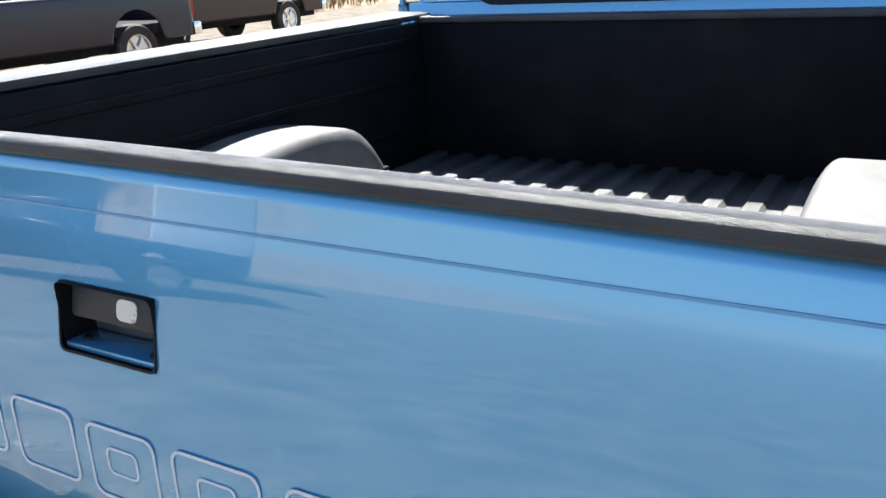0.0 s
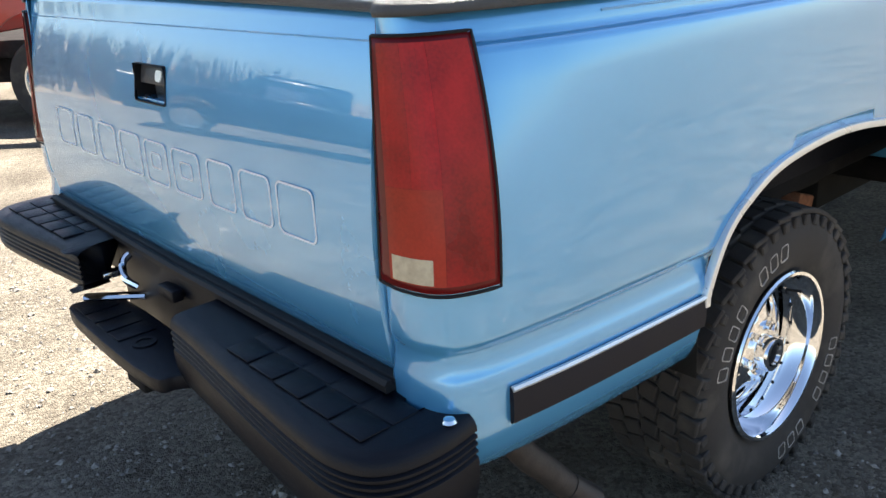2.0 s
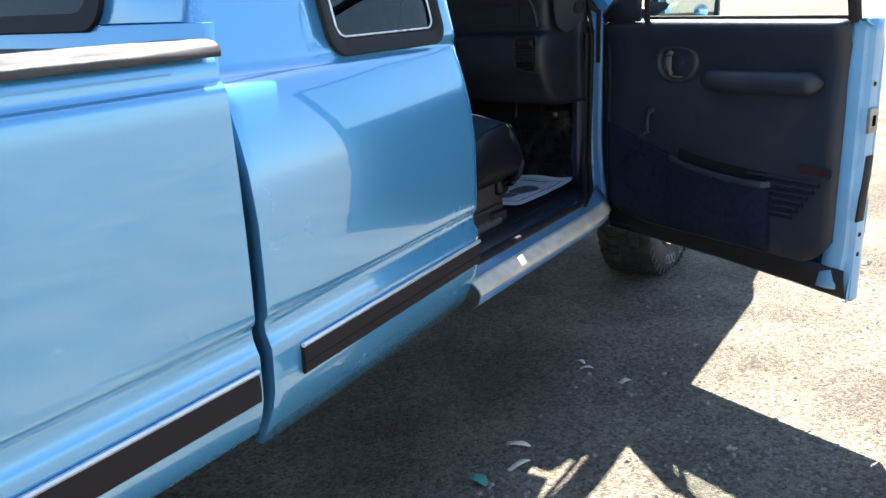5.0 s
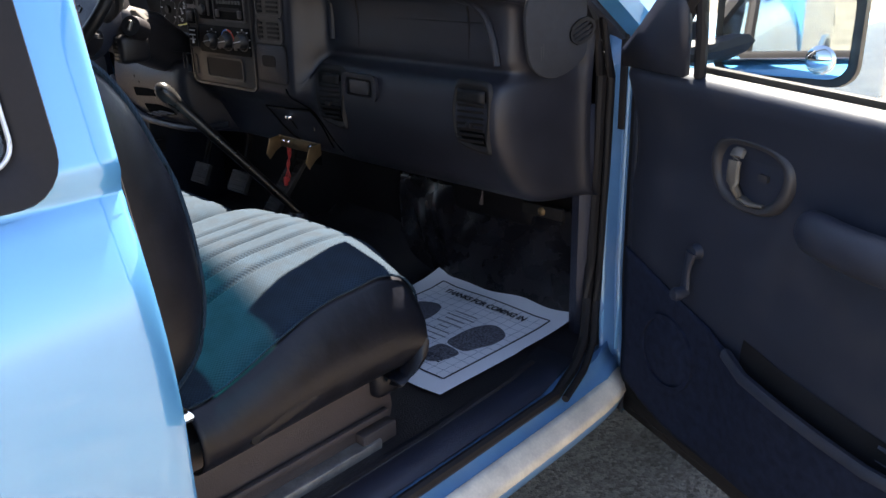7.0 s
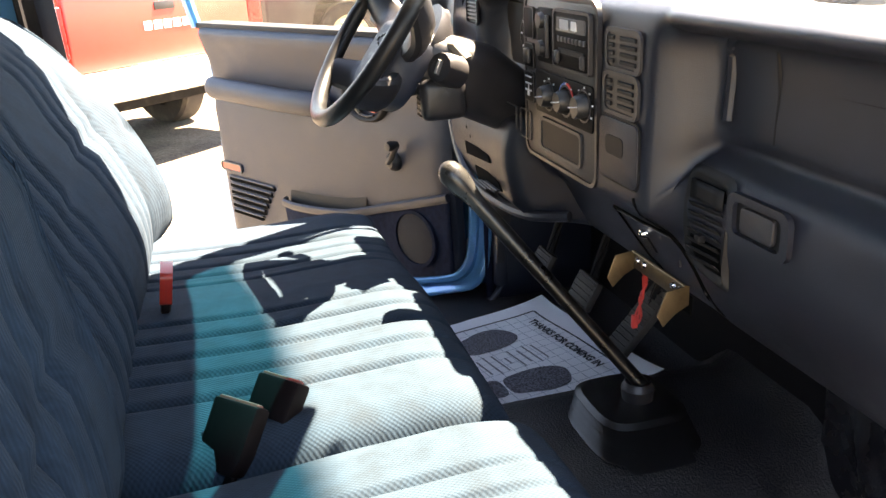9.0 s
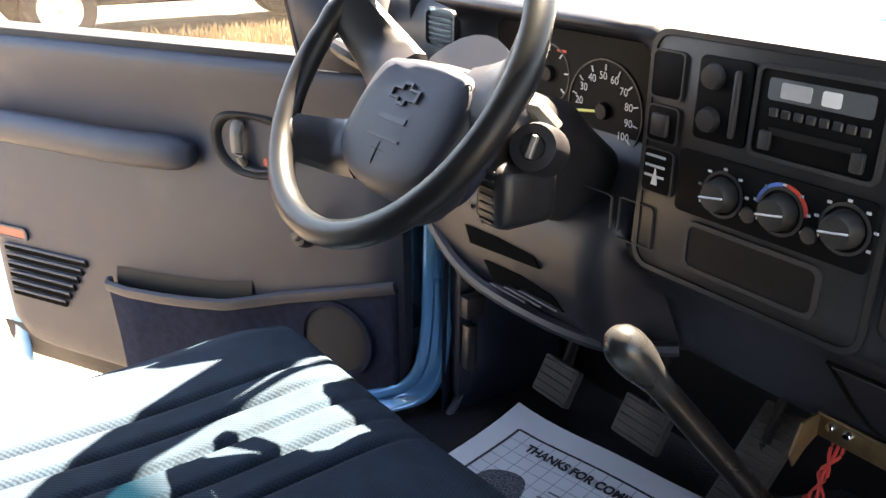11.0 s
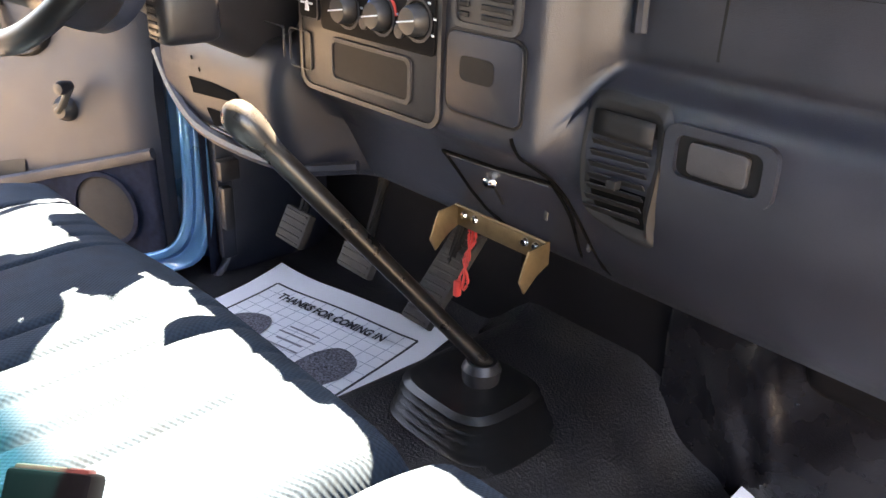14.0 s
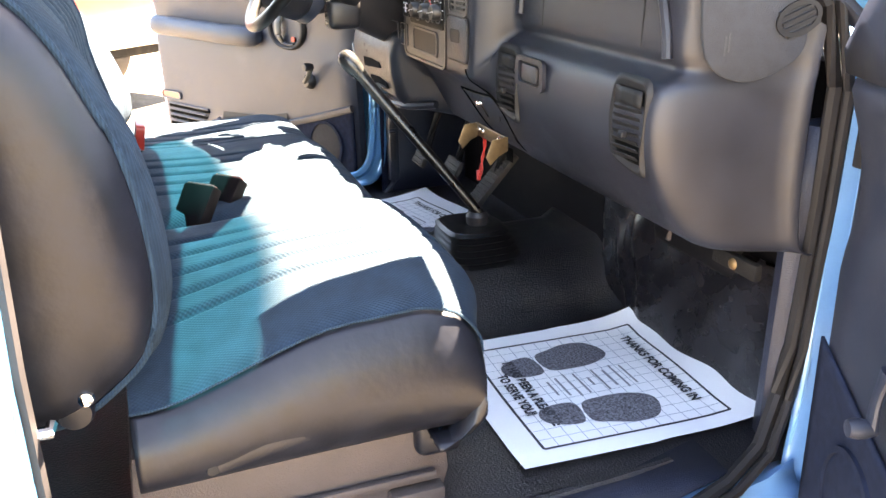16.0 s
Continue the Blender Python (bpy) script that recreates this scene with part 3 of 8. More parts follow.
def tail_lamp(s):
    """Lamp wrapped round the rear corner: dark red border, red and orange fields, clear reversing lens, black seal."""
    z0, z1 = .872, 1.230
    nz = 24

    def edge_u(z):
        return lerp(28.6, 23.2, max(0, (z - z0) / (z1 - z0)) ** 2.4)

    def patch(fu0, fu1, fz0, fz1, out, nu=14):
        rows = []
        for i in range(nz + 1):
            fz = lerp(fz0, fz1, i / nz)
            z = lerp(z0, z1, fz)
            e = edge_u(z)
            rows.append([Vector((s * c.x, c.y, c.z if c.z else z)) for c in [Vector((*corner(lerp(0.6, e, lerp(fu0, fu1, k / nu)), z, out + (table_at(DX, min(z, 1.19)) - table_at(DX, z)) * smooth((lerp(0.6, e, lerp(fu0, fu1, k / nu)) - 8) / 12)).xy, z)) for k in range(nu + 1)]])
        return rows

    lamp = part("tail_lamp", skin(patch(0, 1, 0, 1, .010, 22)), LENS_D, truck, "red plastic wraparound tail lamp", solid=.012)
    part("brake_field", skin(patch(.14, .40, .42, .98, .0118)), LENS_S, lamp, "dark red lens field")
    part("brake_field", skin(patch(.402, .62, .42, .98, .0118)), LENS, lamp, "bright red lens field")
    for k in range(9):
        f = .17 + .052 * k
        part("lens_flute", skin(patch(f, f + .004, .43, .96, .0121, 2)), LENS_S, lamp)
    part("turn_field", skin(patch(.14, .62, .03, .419, .0118)), LENS_O, lamp, "orange red lens field")
    part("side_field", skin(patch(.622, .955, .03, .98, .0118)), LENS_S, lamp, "bright red side lens field")
    part("reverse_lens", skin(patch(.17, .54, .035, .140, .0125)), CLEARL, lamp, "clear yellowed reversing lens")
    part("lens_rib", skin(patch(.18, .53, .085, .09, .0132)), CLEARL, lamp)
    loop = []
    r = patch(-.012, 1.01, -.012, 1.006, .009, 24)
    loop = r[0] + [q[-1] for q in r[1:]] + r[-1][::-1][1:] + [q[0] for q in r[::-1][1:-1]]
    part("lamp_seal", tube(loop, .0028, 6, closed=True), BLACK, lamp, "black rubber lamp seal")


for s in (1, -1):
    bed_side(s)
    rail_cap(s)
    tail_lamp(s)

# ---- tailgate ----
TGY = [(.695, .004), (.72, -.009), (.76, -.0155), (.80, -.0205), (.85, -.0245), (.90, -.0262), (.935, -.026), (.97, -.0245), (1.0, -.0215), (1.05, -.0156), (1.1, -.008), (1.15, .001), (1.2, .011), (1.232, .019), (1.25, .024), (1.262, .032), (1.266, .04)]
tailgate = None


def make_tailgate():
    global tailgate
    xs = [-.783, -.779, -.76, -.6, -.45, -.3, -.2, -.12, -.072, .082, .12, .2, .3, .45, .6, .76, .779, .783]
    zs = [.695, .70, .72, .76, .80, .85, .90, .935, .97, 1.0, 1.03, 1.062, 1.10, 1.142, 1.17, 1.20, 1.215, 1.232, 1.245, 1.25, 1.257, 1.262, 1.266]
    bm = bmesh.new()
    g = {}
    for i, x in enumerate(xs):
        for k, z in enumerate(zs):
            e = .012 if i in (0, len(xs) - 1) else 0
            g[i, k] = bm.verts.new((x, table_at(TGY, z) + e, z))
    for i in range(len(xs) - 1):
        for k in range(len(zs) - 1):
            if xs[i] == -.072 and 1.062 <= zs[k] < 1.142:
                continue
            bm.faces.new((g[i, k], g[i + 1, k], g[i + 1, k + 1], g[i, k + 1]))
    for i in (0, len(xs) - 1):
        for k in range(len(zs) - 1):
            a, b = g[i, k], g[i, k + 1]
            c, d = bm.verts.new((b.co.x, .05, b.co.z)), bm.verts.new((a.co.x, .05, a.co.z))
            bm.faces.new((a, b, c, d))
    bmesh.ops.remove_doubles(bm, verts=bm.verts, dist=1e-5)

    def bow(x):
        return table_at([(-.8, .016), (-.4, .019), (0, .015), (.4, .009), (.6, .005), (.8, 0)], x)

    for v in bm.verts:
        v.co.z += bow(v.co.x) * smooth((v.co.z - 1.225) / .03)
    tailgate = part("tailgate", bm, PAINT, truck, "closed light blue tailgate with outlined white lettering shapes")
    part("inner_panel", box(-.775, .775, .035, .055, .70, 1.258, .004), LINER, tailgate, "black lined tailgate inner face")
    # handle recess and paddle
    rec = [[(x, y, z) for x, z in rounded(.153, .08, .008, 3, .005, 1.102)] for y in (-.008, .036)]
    rec.append([(.005, .04, 1.102)] * len(rec[0]))
    h = part("handle_recess", skin(rec, close_v=True), BLACK, tailgate, "black tailgate handle recess")
    part("handle_bezel", ring(rounded(.155, .083, .009, 3), rounded(.150, .077, .008, 3), .002, face_rear(.005, -.0075, 1.102, -10)), BLACK, tailgate)
    part("paddle", prism(rounded(.134, .040, .006, 3), .006, face_rear(.005, .010, 1.118, -14), .0015), BEZEL, tailgate, "dark grey pull handle paddle")
    part("worn_patch", prism(rounded(.032, .024, .008, 3), .0012, face_rear(.03, .0035, 1.118, -14)), BRIGHT, tailgate, "worn bright patch on the handle")
    part("recess_ledge", box(-.070, .080, -.009, .03, 1.062, 1.070, .002), PAINT, tailgate)
    for x in (-.050, .060):
        part("ledge_bolt", turned([(0, .004), (.006, .003), (.007, 0)], 10, Matrix.Translation((x, .006, 1.070))), BLACK, tailgate)
    # outlined letter-size shapes, left plain
    for x0, x1 in ((-.605, -.490), (-.460, -.350), (-.318, -.208), (-.182, -.068), (-.045, .068), (.093, .218), (.250, .355), (.378, .488), (.508, .626)):
        w = x1 - x0
        cx = (x0 + x1) / 2
        part("letter_outline", ring(rounded(w, .096, .016, 4), rounded(w - .0075, .0885, .013, 4), .0007, face_rear(cx, -.0262, .935 + max(0, -cx) * .026, -1.0)), WHITE, tailgate, "white outlined letter-size shape")
        if x0 in (-.045, .093):
            part("inner_outline", ring(rounded(w * .45, .036, .010, 4), rounded(w * .45 - .006, .030, .008, 4), .0007, face_rear(cx, -.0262, .940 + max(0, -cx) * .026, -1.0)), WHITE, tailgate)
    pts = [(x, table_at(TGY, 1.222) - .0008, 1.222) for x in (-.77, -.4, 0, .4, .77)]
    part("pin_stripe", sweep(pts, [(0, -.0015), (.0008, -.0015), (.0008, .0015), (0, .0015)], (0, -1, 0)), STRIPE, tailgate)
    # cap over the top edge
    sec = [(.020, 1.260), (.012, 1.262), (.008, 1.267), (.0085, 1.275), (.014, 1.281), (.023, 1.283), (.036, 1.280), (.047, 1.274), (.050, 1.262), (.049, 1.235)]
    rows = [[(x, y, z - d + bow(x)) for y, z in sec] for x, d in [(-.786, .004), (-.782, 0), (-.6, 0), (-.4, 0), (-.2, 0), (0, 0), (.2, 0), (.4, 0), (.6, 0), (.782, 0), (.786, .004)]]
    part("tailgate_cap", skin(rows), CAP, tailgate, "black textured plastic tailgate cap", solid=.003, angle=50)


make_tailgate()


# ---- cargo bed ----
def cargo_bed():
    # ridged floor
    xs, zs = [], []
    x = -.77
    while x < .68:
        for dx, dz in ((0, 0), (.012, .014), (.052, .014), (.064, 0)):
            xs.append(x + dx)
            zs.append(.795 + dz)
        x += .102
    xs.append(.765)
    zs.append(.795)
    rows = [[(a, y, b) for a, b in zip(xs, zs)] for y in (.04, .5, 1.0, 1.5, 1.99)]
    part("bed_floor", skin(rows), LINER, truck, "black ridged bed floor liner", solid=.004)
    for s in (1, -1):
        w = [[(s * .765, y, z) for z in (.74, .85, .95, 1.0, 1.01, 1.1, 1.2, 1.24)] for y in (.06, 1.995)]
        part("bed_wall", box(min(s * .786, s * .80), max(s * .786, s * .80), .06, 1.995, .735, 1.255, .003), LINER_SHADE, truck, "black lined bed side wall")
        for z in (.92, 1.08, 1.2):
            part("wall_rib", box(min(s * .782, s * .787), max(s * .782, s * .787), .10, 1.97, z - .012, z + .012, .004), LINER_SHADE, truck)
        # wheel house
        prof = spline([(.60, .74, 0), (.615, .82, 0), (.66, .93, 0), (.75, 1.015, 0), (.93, 1.052, 0), (1.14, 1.055, 0), (1.30, 1.025, 0), (1.40, .93, 0), (1.455, .82, 0), (1.47, .74, 0)], 5)
        rows = [[(s * .79, p.x, p.y) for p in prof]]
        for k in range(7):
            a = radians(90 * k / 6)
            rows.append([(s * (.615 - .035 * math.sin(a)), 1.045 + (p.x - 1.045) * (1 - .09 * (1 - math.cos(a))), .74 + (p.y - .74) * (1 - .16 * (1 - math.cos(a)))) for p in prof])
        rows.append([(s * .578, 1.045 + (p.x - 1.045) * .90, .74) for p in prof])
        part("wheel_house", skin(rows), LINER, truck, "black lined wheel house in the bed", angle=60)
    part("bed_front_wall", box(-.80, .80, 1.985, 2.02, .735, 1.255, .006), LINER_SHADE, truck, "black lined bed front wall")
    part("front_wall_cap", box(-.80, .80, 1.97, 2.045, 1.25, 1.272, .008), CAP, truck)
    part("bed_underside", box(-.75, .75, .05, 2.05, .66, .735, .01), DARK, truck)


cargo_bed()


# ---- step bumper ----
def bumper():
    bp = thing_part("rear_bumper")

    def pad(s):
        """Pad moulding: rounded top that slopes, grooved upper face, smooth skirt."""
        inner = .20 if s > 0 else .345
        lift = 0 if s > 0 else .020
        front = [(inner, -.135), (.30, -.142), (.45, -.158), (.62, -.175), (.78, -.186), (.85, -.182), (.90, -.160), (.928, -.12), (.938, -.07), (.938, -.02), (.930, .03)]
        path = spline([(x, y, 0) for x, y in front], 5)
        sec = [(-.165, .672), (-.10, .670), (-.030, .667), (-.012, .664), (-.004, .657), (0, .648)]
        for k in range(4):
            z = .640 - .013 * k
            sec += [(.001, z), (-.0045, z - .0035), (-.0045, z - .0055), (.001, z - .009)]
        sec += [(.002, .585), (.001, .55), (-.006, .515), (-.014, .503), (-.03, .50), (-.10, .505)] if s > 0 else [(.001, .585), (-.004, .572), (-.012, .565), (-.03, .562), (-.07, .562), (-.10, .562)]
        rows = []
        n = len(path)
        for i, p in enumerate(path):
            d = path[min(i + 1, n - 1)] - path[max(i - 1, 0)]
            nn = Vector((d.y, -d.x, 0)).normalized()
            row = []
            for o, z in sec:
                q = p + nn * o
                if o < -.05:
                    q = Vector((min(q.x, .90), .0 if o < -.12 else max(p.y + .07, -.07), 0)) if p.x < .9 else Vector((.86, lerp(-.06, .02, (p.y + .16) / .19), 0))
                row.append(Vector((s * q.x, q.y, z + lift)))
            rows.append(row)
        b = part("bumper_pad", skin(rows), BUMPER, bp, "black moulded plastic bumper pad", angle=40)
        end = [Vector(v) for v in rows[0]]
        bm = bmesh.new()
        bm.faces.new([bm.verts.new(v) for v in end])
        part("pad_end", bm, BUMPER, bp, solid=.002)
        for i in range(5):
            for j in range(2):
                x = s * (.47 + .088 * i)
                part("tread_pad", box(x - .040, x + .040, -.128 + .060 * j - .012 * i / 4, -.072 + .060 * j - .012 * i / 4, .6675 + lift, .6735 + lift if s < 0 else .6718, .0025), BUMPER, bp)
        return b
    pad(1)
    pad(-1)
    part("bumper_beam", box(-.86, .86, -.005, .05, .56, .672, .008), BLACK, bp, "black beam behind the bumper")
    sec = [(-.034, .676), (-.036, .690), (-.030, .697), (-.021, .696), (-.018, .688), (-.014, .696), (.0, .699), (.02, .695), (.02, .676)]
    part("top_strip", skin([[(x, y, z + max(0, -x) * .025) for y, z in sec] for x in (-.79, -.3, 0, .3, .79)], close_v=True, caps=True), SEAL, bp, "black grooved rubber strip under the tailgate")
    part("step_plate", prism([(p.x, p.y) for p in spline([(-.35, -.175, 0), (-.1, -.19, 0), (.16, -.185, 0), (.20, -.15, 0), (.185, -.06, 0), (-.34, -.05, 0), (-.365, -.12, 0)], 3, closed=True)], .035, Matrix.Translation((0, 0, .500)), .006), BUMPER, bp, "black step plate in the bumper notch")
    part("ball_hole", ring(rounded(.056, .056, .0279, 8), rounded(.036, .036, .0179, 8), .004, Matrix.Translation((.0, -.125, .535))), BUMPER, bp)
    part("ball_hole_dark", turned([(0, .001), (.019, .001)], 20, Matrix.Translation((.0, -.125, .535))), BLACK, bp)
    for i in range(4):
        part("tread_pad", box(-.33 + .072 * i, -.267 + .072 * i, -.165, -.075, .5345, .539, .002), BUMPER, bp)
    part("valance", box(-.355, .21, -.022, -.004, .47, .680, .006), BUMPER, bp, "black panel behind the step notch")
    part("chrome_bar", tube([(-.355, -.128, .547), (-.29, -.06, .547), (-.235, -.014, .550)], .016, 8, flat=.6), CHROME, bp, "chrome steel bar across the notch")
    part("chrome_bracket", box(-.335, -.300, -.090, -.040, .595, .612, .004), CHROME, bp, "chrome bracket in the notch")
    part("chrome_hook", tube(spline([(-.27, -.026, .655), (-.262, -.05, .640), (-.235, -.06, .61), (-.22, -.04, .585)], 4), .010, 8), CHROME, bp, "bent chrome hook")
    part("plate_lamp", box(-.05, .03, -.055, -.025, .615, .645, .006), BUMPER, bp, "black plate lamp housing")
    part("hitch_tongue", box(-.06, .04, -.16, .05, .43, .495, .008), DARK, bp)
    part("end_bolt", turned([(0, .007), (.009, .005), (.012, 0)], 12, Matrix.Translation((.915, -.012, .668))), CHROME, bp)


def thing_part(name, parent=truck, label=""):
    e = new(name)
    e.parent = parent
    e.empty_display_size = .05
    if label:
        e["label"] = label
    return e


bumper()


# ---- wheels ----
def wheel():
    """Axis along +x (outer face), centred at the hub."""
    m = Matrix.Rotation(radians(90), 4, "Y")
    R, W = .368, .125
    prof = [(.195, -.10), (.24, -W + .002), (.31, -W - .002), (.345, -W + .010), (.357, -W + .028), (.360, -.05), (.361, 0), (.360, .05), (.357, W - .028), (.345, W - .010), (.318, W + .002), (.29, W + .004), (.27, W + .002), (.24, W - .002), (.208, .105), (.195, .098)]
    w = thing_part("wheel", truck, "chrome steel wheel with raised-letter all-terrain tyre")
    tyre = part("tyre", turned(prof, 72, m), RUBBER, w, "worn black all-terrain tyre")
    # tread blocks
    bms = []
    for i in range(44):
        a = 2 * math.pi * i / 44
        rot = Matrix.Rotation(a, 4, "X")
        for (x0, x1, tw, da) in ((-.122, -.075, .043, 0), (-.071, -.026, .043, .35), (-.022, .022, .042, 0), (.026, .071, .043, .35), (.075, .124, .043, 0)):
            b = box(x0, x1, -tw / 2, tw / 2, .352, .3695 if abs(x0 + x1) < .18 else .366, .003, 1)
            sk = Matrix.Rotation(radians(12 if x0 + x1 < 0 else -12), 4, "Z")
            moved(b, rot @ Matrix.Rotation(da * 2 * math.pi / 44, 4, "X") @ Matrix.Translation(((x0 + x1) / 2, 0, 0)) @ sk @ Matrix.Translation((-(x0 + x1) / 2, 0, 0)))
            bms.append(b)
        b = box(.108, .127, -.012, .012, .325, .352, .003, 1)
        bms.append(moved(b, rot))
    me = bpy.data.meshes.new("t")
    vs, fs = [], []
    for b in bms:
        o = len(vs)
        b.verts.index_update()
        vs += [tuple(v.co) for v in b.verts]
        fs += [tuple(o + v.index for v in f.verts) for f in b.faces]
        b.free()
    me.from_pydata(vs, [], fs)
    tb = bmesh.new()
    tb.from_mesh(me)
    part("tread", tb, RUBBER, tyre, "worn tread blocks", angle=30)["kind"] = "stuff"
    # raised sidewall shapes
    for start, count in ((-30, 3), (10, 4), (150, 3), (190, 4)):
        for k in range(count):
            a = radians(start + 9.5 * k)
            mm = Matrix.Rotation(a, 4, "X") @ face_side(W + .002, 0, .283)
            part("sidewall_shape", ring(rounded(.033, .041, .007, 3), rounded(.0275, .0355, .005, 3), .0022, mm), SIDEWALL, tyre, "white outlined raised sidewall shape")
    rim = [(.206, .108), (.2125, .112), (.216, .120), (.212, .125), (.204, .124), (.197, .116), (.195, .100), (.188, .070), (.178, .060), (.176, .015), (.165, .012), (.163, .030), (.150, .038)]
    rimo = part("rim", turned(rim, 72, m), CHROME, w, "chrome wheel rim")
    # centre disc with round holes
    bm = bmesh.new()
    n, holes, hc, hr = 96, 8, .112, .0165
    rings = [(.152, .036), (.142, .044), (.129, .050), (.112, .056), (.095, .062), (.084, .066), (.070, .070), (.056, .072), (.048, .076), (.043, .078)]
    g = []
    for i, (r, h) in enumerate(rings):
        row = []
        for k in range(n):
            a = 2 * math.pi * k / n
            p = Vector((r * math.cos(a), r * math.sin(a)))
            if 2 <= i <= 4 and 4 <= k % 12 <= 8:
                c = 2 * math.pi * (k - k % 12 + 6) / n
                c = Vector((hc * math.cos(c), hc * math.sin(c)))
                if (p - c).length > .002:
                    p = c + (p - c).normalized() * hr
            row.append(bm.verts.new((h, p.x, p.y)))
        g.append(row)
    for i in range(len(rings) - 1):
        for k in range(n):
            if 2 <= i <= 3 and 4 <= k % 12 <= 7:
                continue
            bm.faces.new((g[i][k], g[i][(k + 1) % n], g[i + 1][(k + 1) % n], g[i + 1][k]))
    part("wheel_disc", bm, CHROME, w, "chrome wheel centre with round holes", solid=.006)
    for k in range(20):
        a = 2 * math.pi * k / 20
        part("rim_rivet", turned([(.004, 0), (.0035, .002), (0, .003)], 8, Matrix.Translation((.055, .176 * math.cos(a), .176 * math.sin(a))) @ Matrix.Rotation(a, 4, "X") @ Matrix.Rotation(radians(90), 4, "X")), BLACK, w)
    part("hub", turned([(.046, .06), (.045, .100), (.041, .108), (.031, .108), (.028, .085), (.0, .085)], 32, m), CHROME, w, "open chrome hub ring")
    part("axle_end", turned([(.027, .07), (.026, .087), (.015, .092), (0, .092)], 20, m), DARK, w)
    for k in range(6):
        a = 2 * math.pi * (k + .5) / 6
        part("lug_nut", turned([(.011, 0), (.011, .020), (.008, .026), (0, .027)], 8, Matrix.Translation((.066, .066 * math.cos(a), .066 * math.sin(a))) @ m), CHROME, w)
    part("brake_drum", turned([(0, -.06), (.165, -.06), (.168, .0), (.150, .01), (0, .01)], 32, m), DARK, w)
    part("valve", tube([(.07, .165, .03), (.105, .17, .03)], .004, 6), BLACK, w)
    return w


w0 = wheel()
w0.matrix_basis = pose(.795, 1.042, .362, 38)
for x, y, a, side in ((.765, 4.85, 10, 1), (-.795, 1.042, 60, -1), (-.765, 4.85, 100, -1)):
    c = copy_thing(w0, pose(x, y, .362, a) if side > 0 else pose(x, y, .362, a, 0, 0) @ Matrix.Rotation(math.pi, 4, "Z"))

# underbody bits in view
for sx in (1, -1):
    part("chassis_rail", box(*sorted((sx * .42, sx * .50)), .10, 2.1, .48, .62, .01), WELL, truck)
    part("chassis_rail", box(*sorted((sx * .42, sx * .50)), 2.09, 5.2, .38, .52, .01), WELL, truck)
part("rear_axle", tube([(-.7, 1.042, .362), (.7, 1.042, .362)], .05, 14), DARK, truck)
part("bump_bracket", box(.59, .65, 1.63, 1.73, .515, .575, .008, 2, Matrix.Translation((.62, 1.65, .54)) @ Matrix.Rotation(radians(-18), 4, "X") @ Matrix.Translation((-.62, -1.65, -.54))), RUST, truck, "rusty steel spring bracket")
part("leaf_spring", tube(spline([(.58, .45, .50), (.58, .75, .41), (.58, 1.04, .39), (.58, 1.4, .42), (.58, 1.75, .52)], 4), .030, 8, flat=.5), DARK, truck, "dark leaf spring")
part("exhaust_pipe", tube(spline([(.50, 1.9, .40), (.50, 1.3, .56), (.56, .75, .57), (.66, .40, .56), (.745, .25, .50), (.79, .27, .42), (.808, .315, .365), (.826, .36, .31), (.84, .40, .265)], 5), .029, 16), mat("pipe_steel", (.055, .045, .040), rough=.6, metal=.4, vary=.35, scale=30, bump=.2), truck, "dull brown steel exhaust tailpipe")
part("pipe_tip", tube([(.826, .36, .31), (.834, .382, .286), (.842, .405, .260), (.845, .413, .252)], [.031, .0325, .036, .036], 16), mat("tip_steel", (.05, .042, .04), rough=.5, metal=.5, vary=.3, scale=30), truck, "flared tailpipe end")
part("pipe_mouth", turned([(0, .001), (.031, .001), (.031, 0)], 20, Matrix.Translation((.8453, .4139, .2512)) @ Vector((.008, .022, -.024)).to_track_quat("Z", "Y").to_matrix().to_4x4()), HOLE, truck, "dark tailpipe mouth")
part("pipe_mouth", turned([(0, .001), (.024, .001)], 20, Matrix.Translation((.8402, .4005, .2645)) @ Vector((.30, .80, -.86)).to_track_quat("Z", "Y").to_matrix().to_4x4()), HOLE, truck, "dark open end of the tailpipe")
part("fuel_tank", box(-.38, .30, 1.6, 3.2, .35, .55, .05, 3), DARK, truck)
part("gearbox", box(-.2, .2, 3.0, 4.3, .38, .60, .06, 3), DARK, truck)
part("engine_block", box(-.35, .35, 4.3, 5.2, .45, 1.0, .08, 3), DARK, truck)

# ---- cab shell ----
CABX = [(.49, .925), (.53, .945), (.58, .968), (.62, .978), (.69, .982), (.71, .982), (.722, .977), (.74, .970), (.758, .969), (.766, .972), (.772, .978), (.785, .981),
        (.85, .983), (.95, .984), (1.05, .983), (1.12, .981), (1.165, .977), (1.19, .970), (1.202, .958), (1.209, .930), (1.213, .905), (1.222, .888), (1.235, .884), (1.60, .794), (1.66, .776), (1.70, .755), (1.725, .735)]


def cab_x(z):
    return table_at(CABX, z)


CUT = [(.95, .0), (1.0, .004), (1.05, .010), (1.1, .020), (1.15, .032), (1.19, .038), (1.202, .040), (1.209, .025), (1.213, .007), (1.222, .0)]


def cab_side_x(y, z):
    """Quarter panel: drawn in towards the door opening and rolled in below the belt crease."""
    roll = table_at(CUT, min(max(z, .95), 1.222))
    draw = .048 * min(1, max(0, (y - 2.1) / .855)) * (1 - smooth((z - 1.185) / .05))
    return cab_x(z) - roll - draw


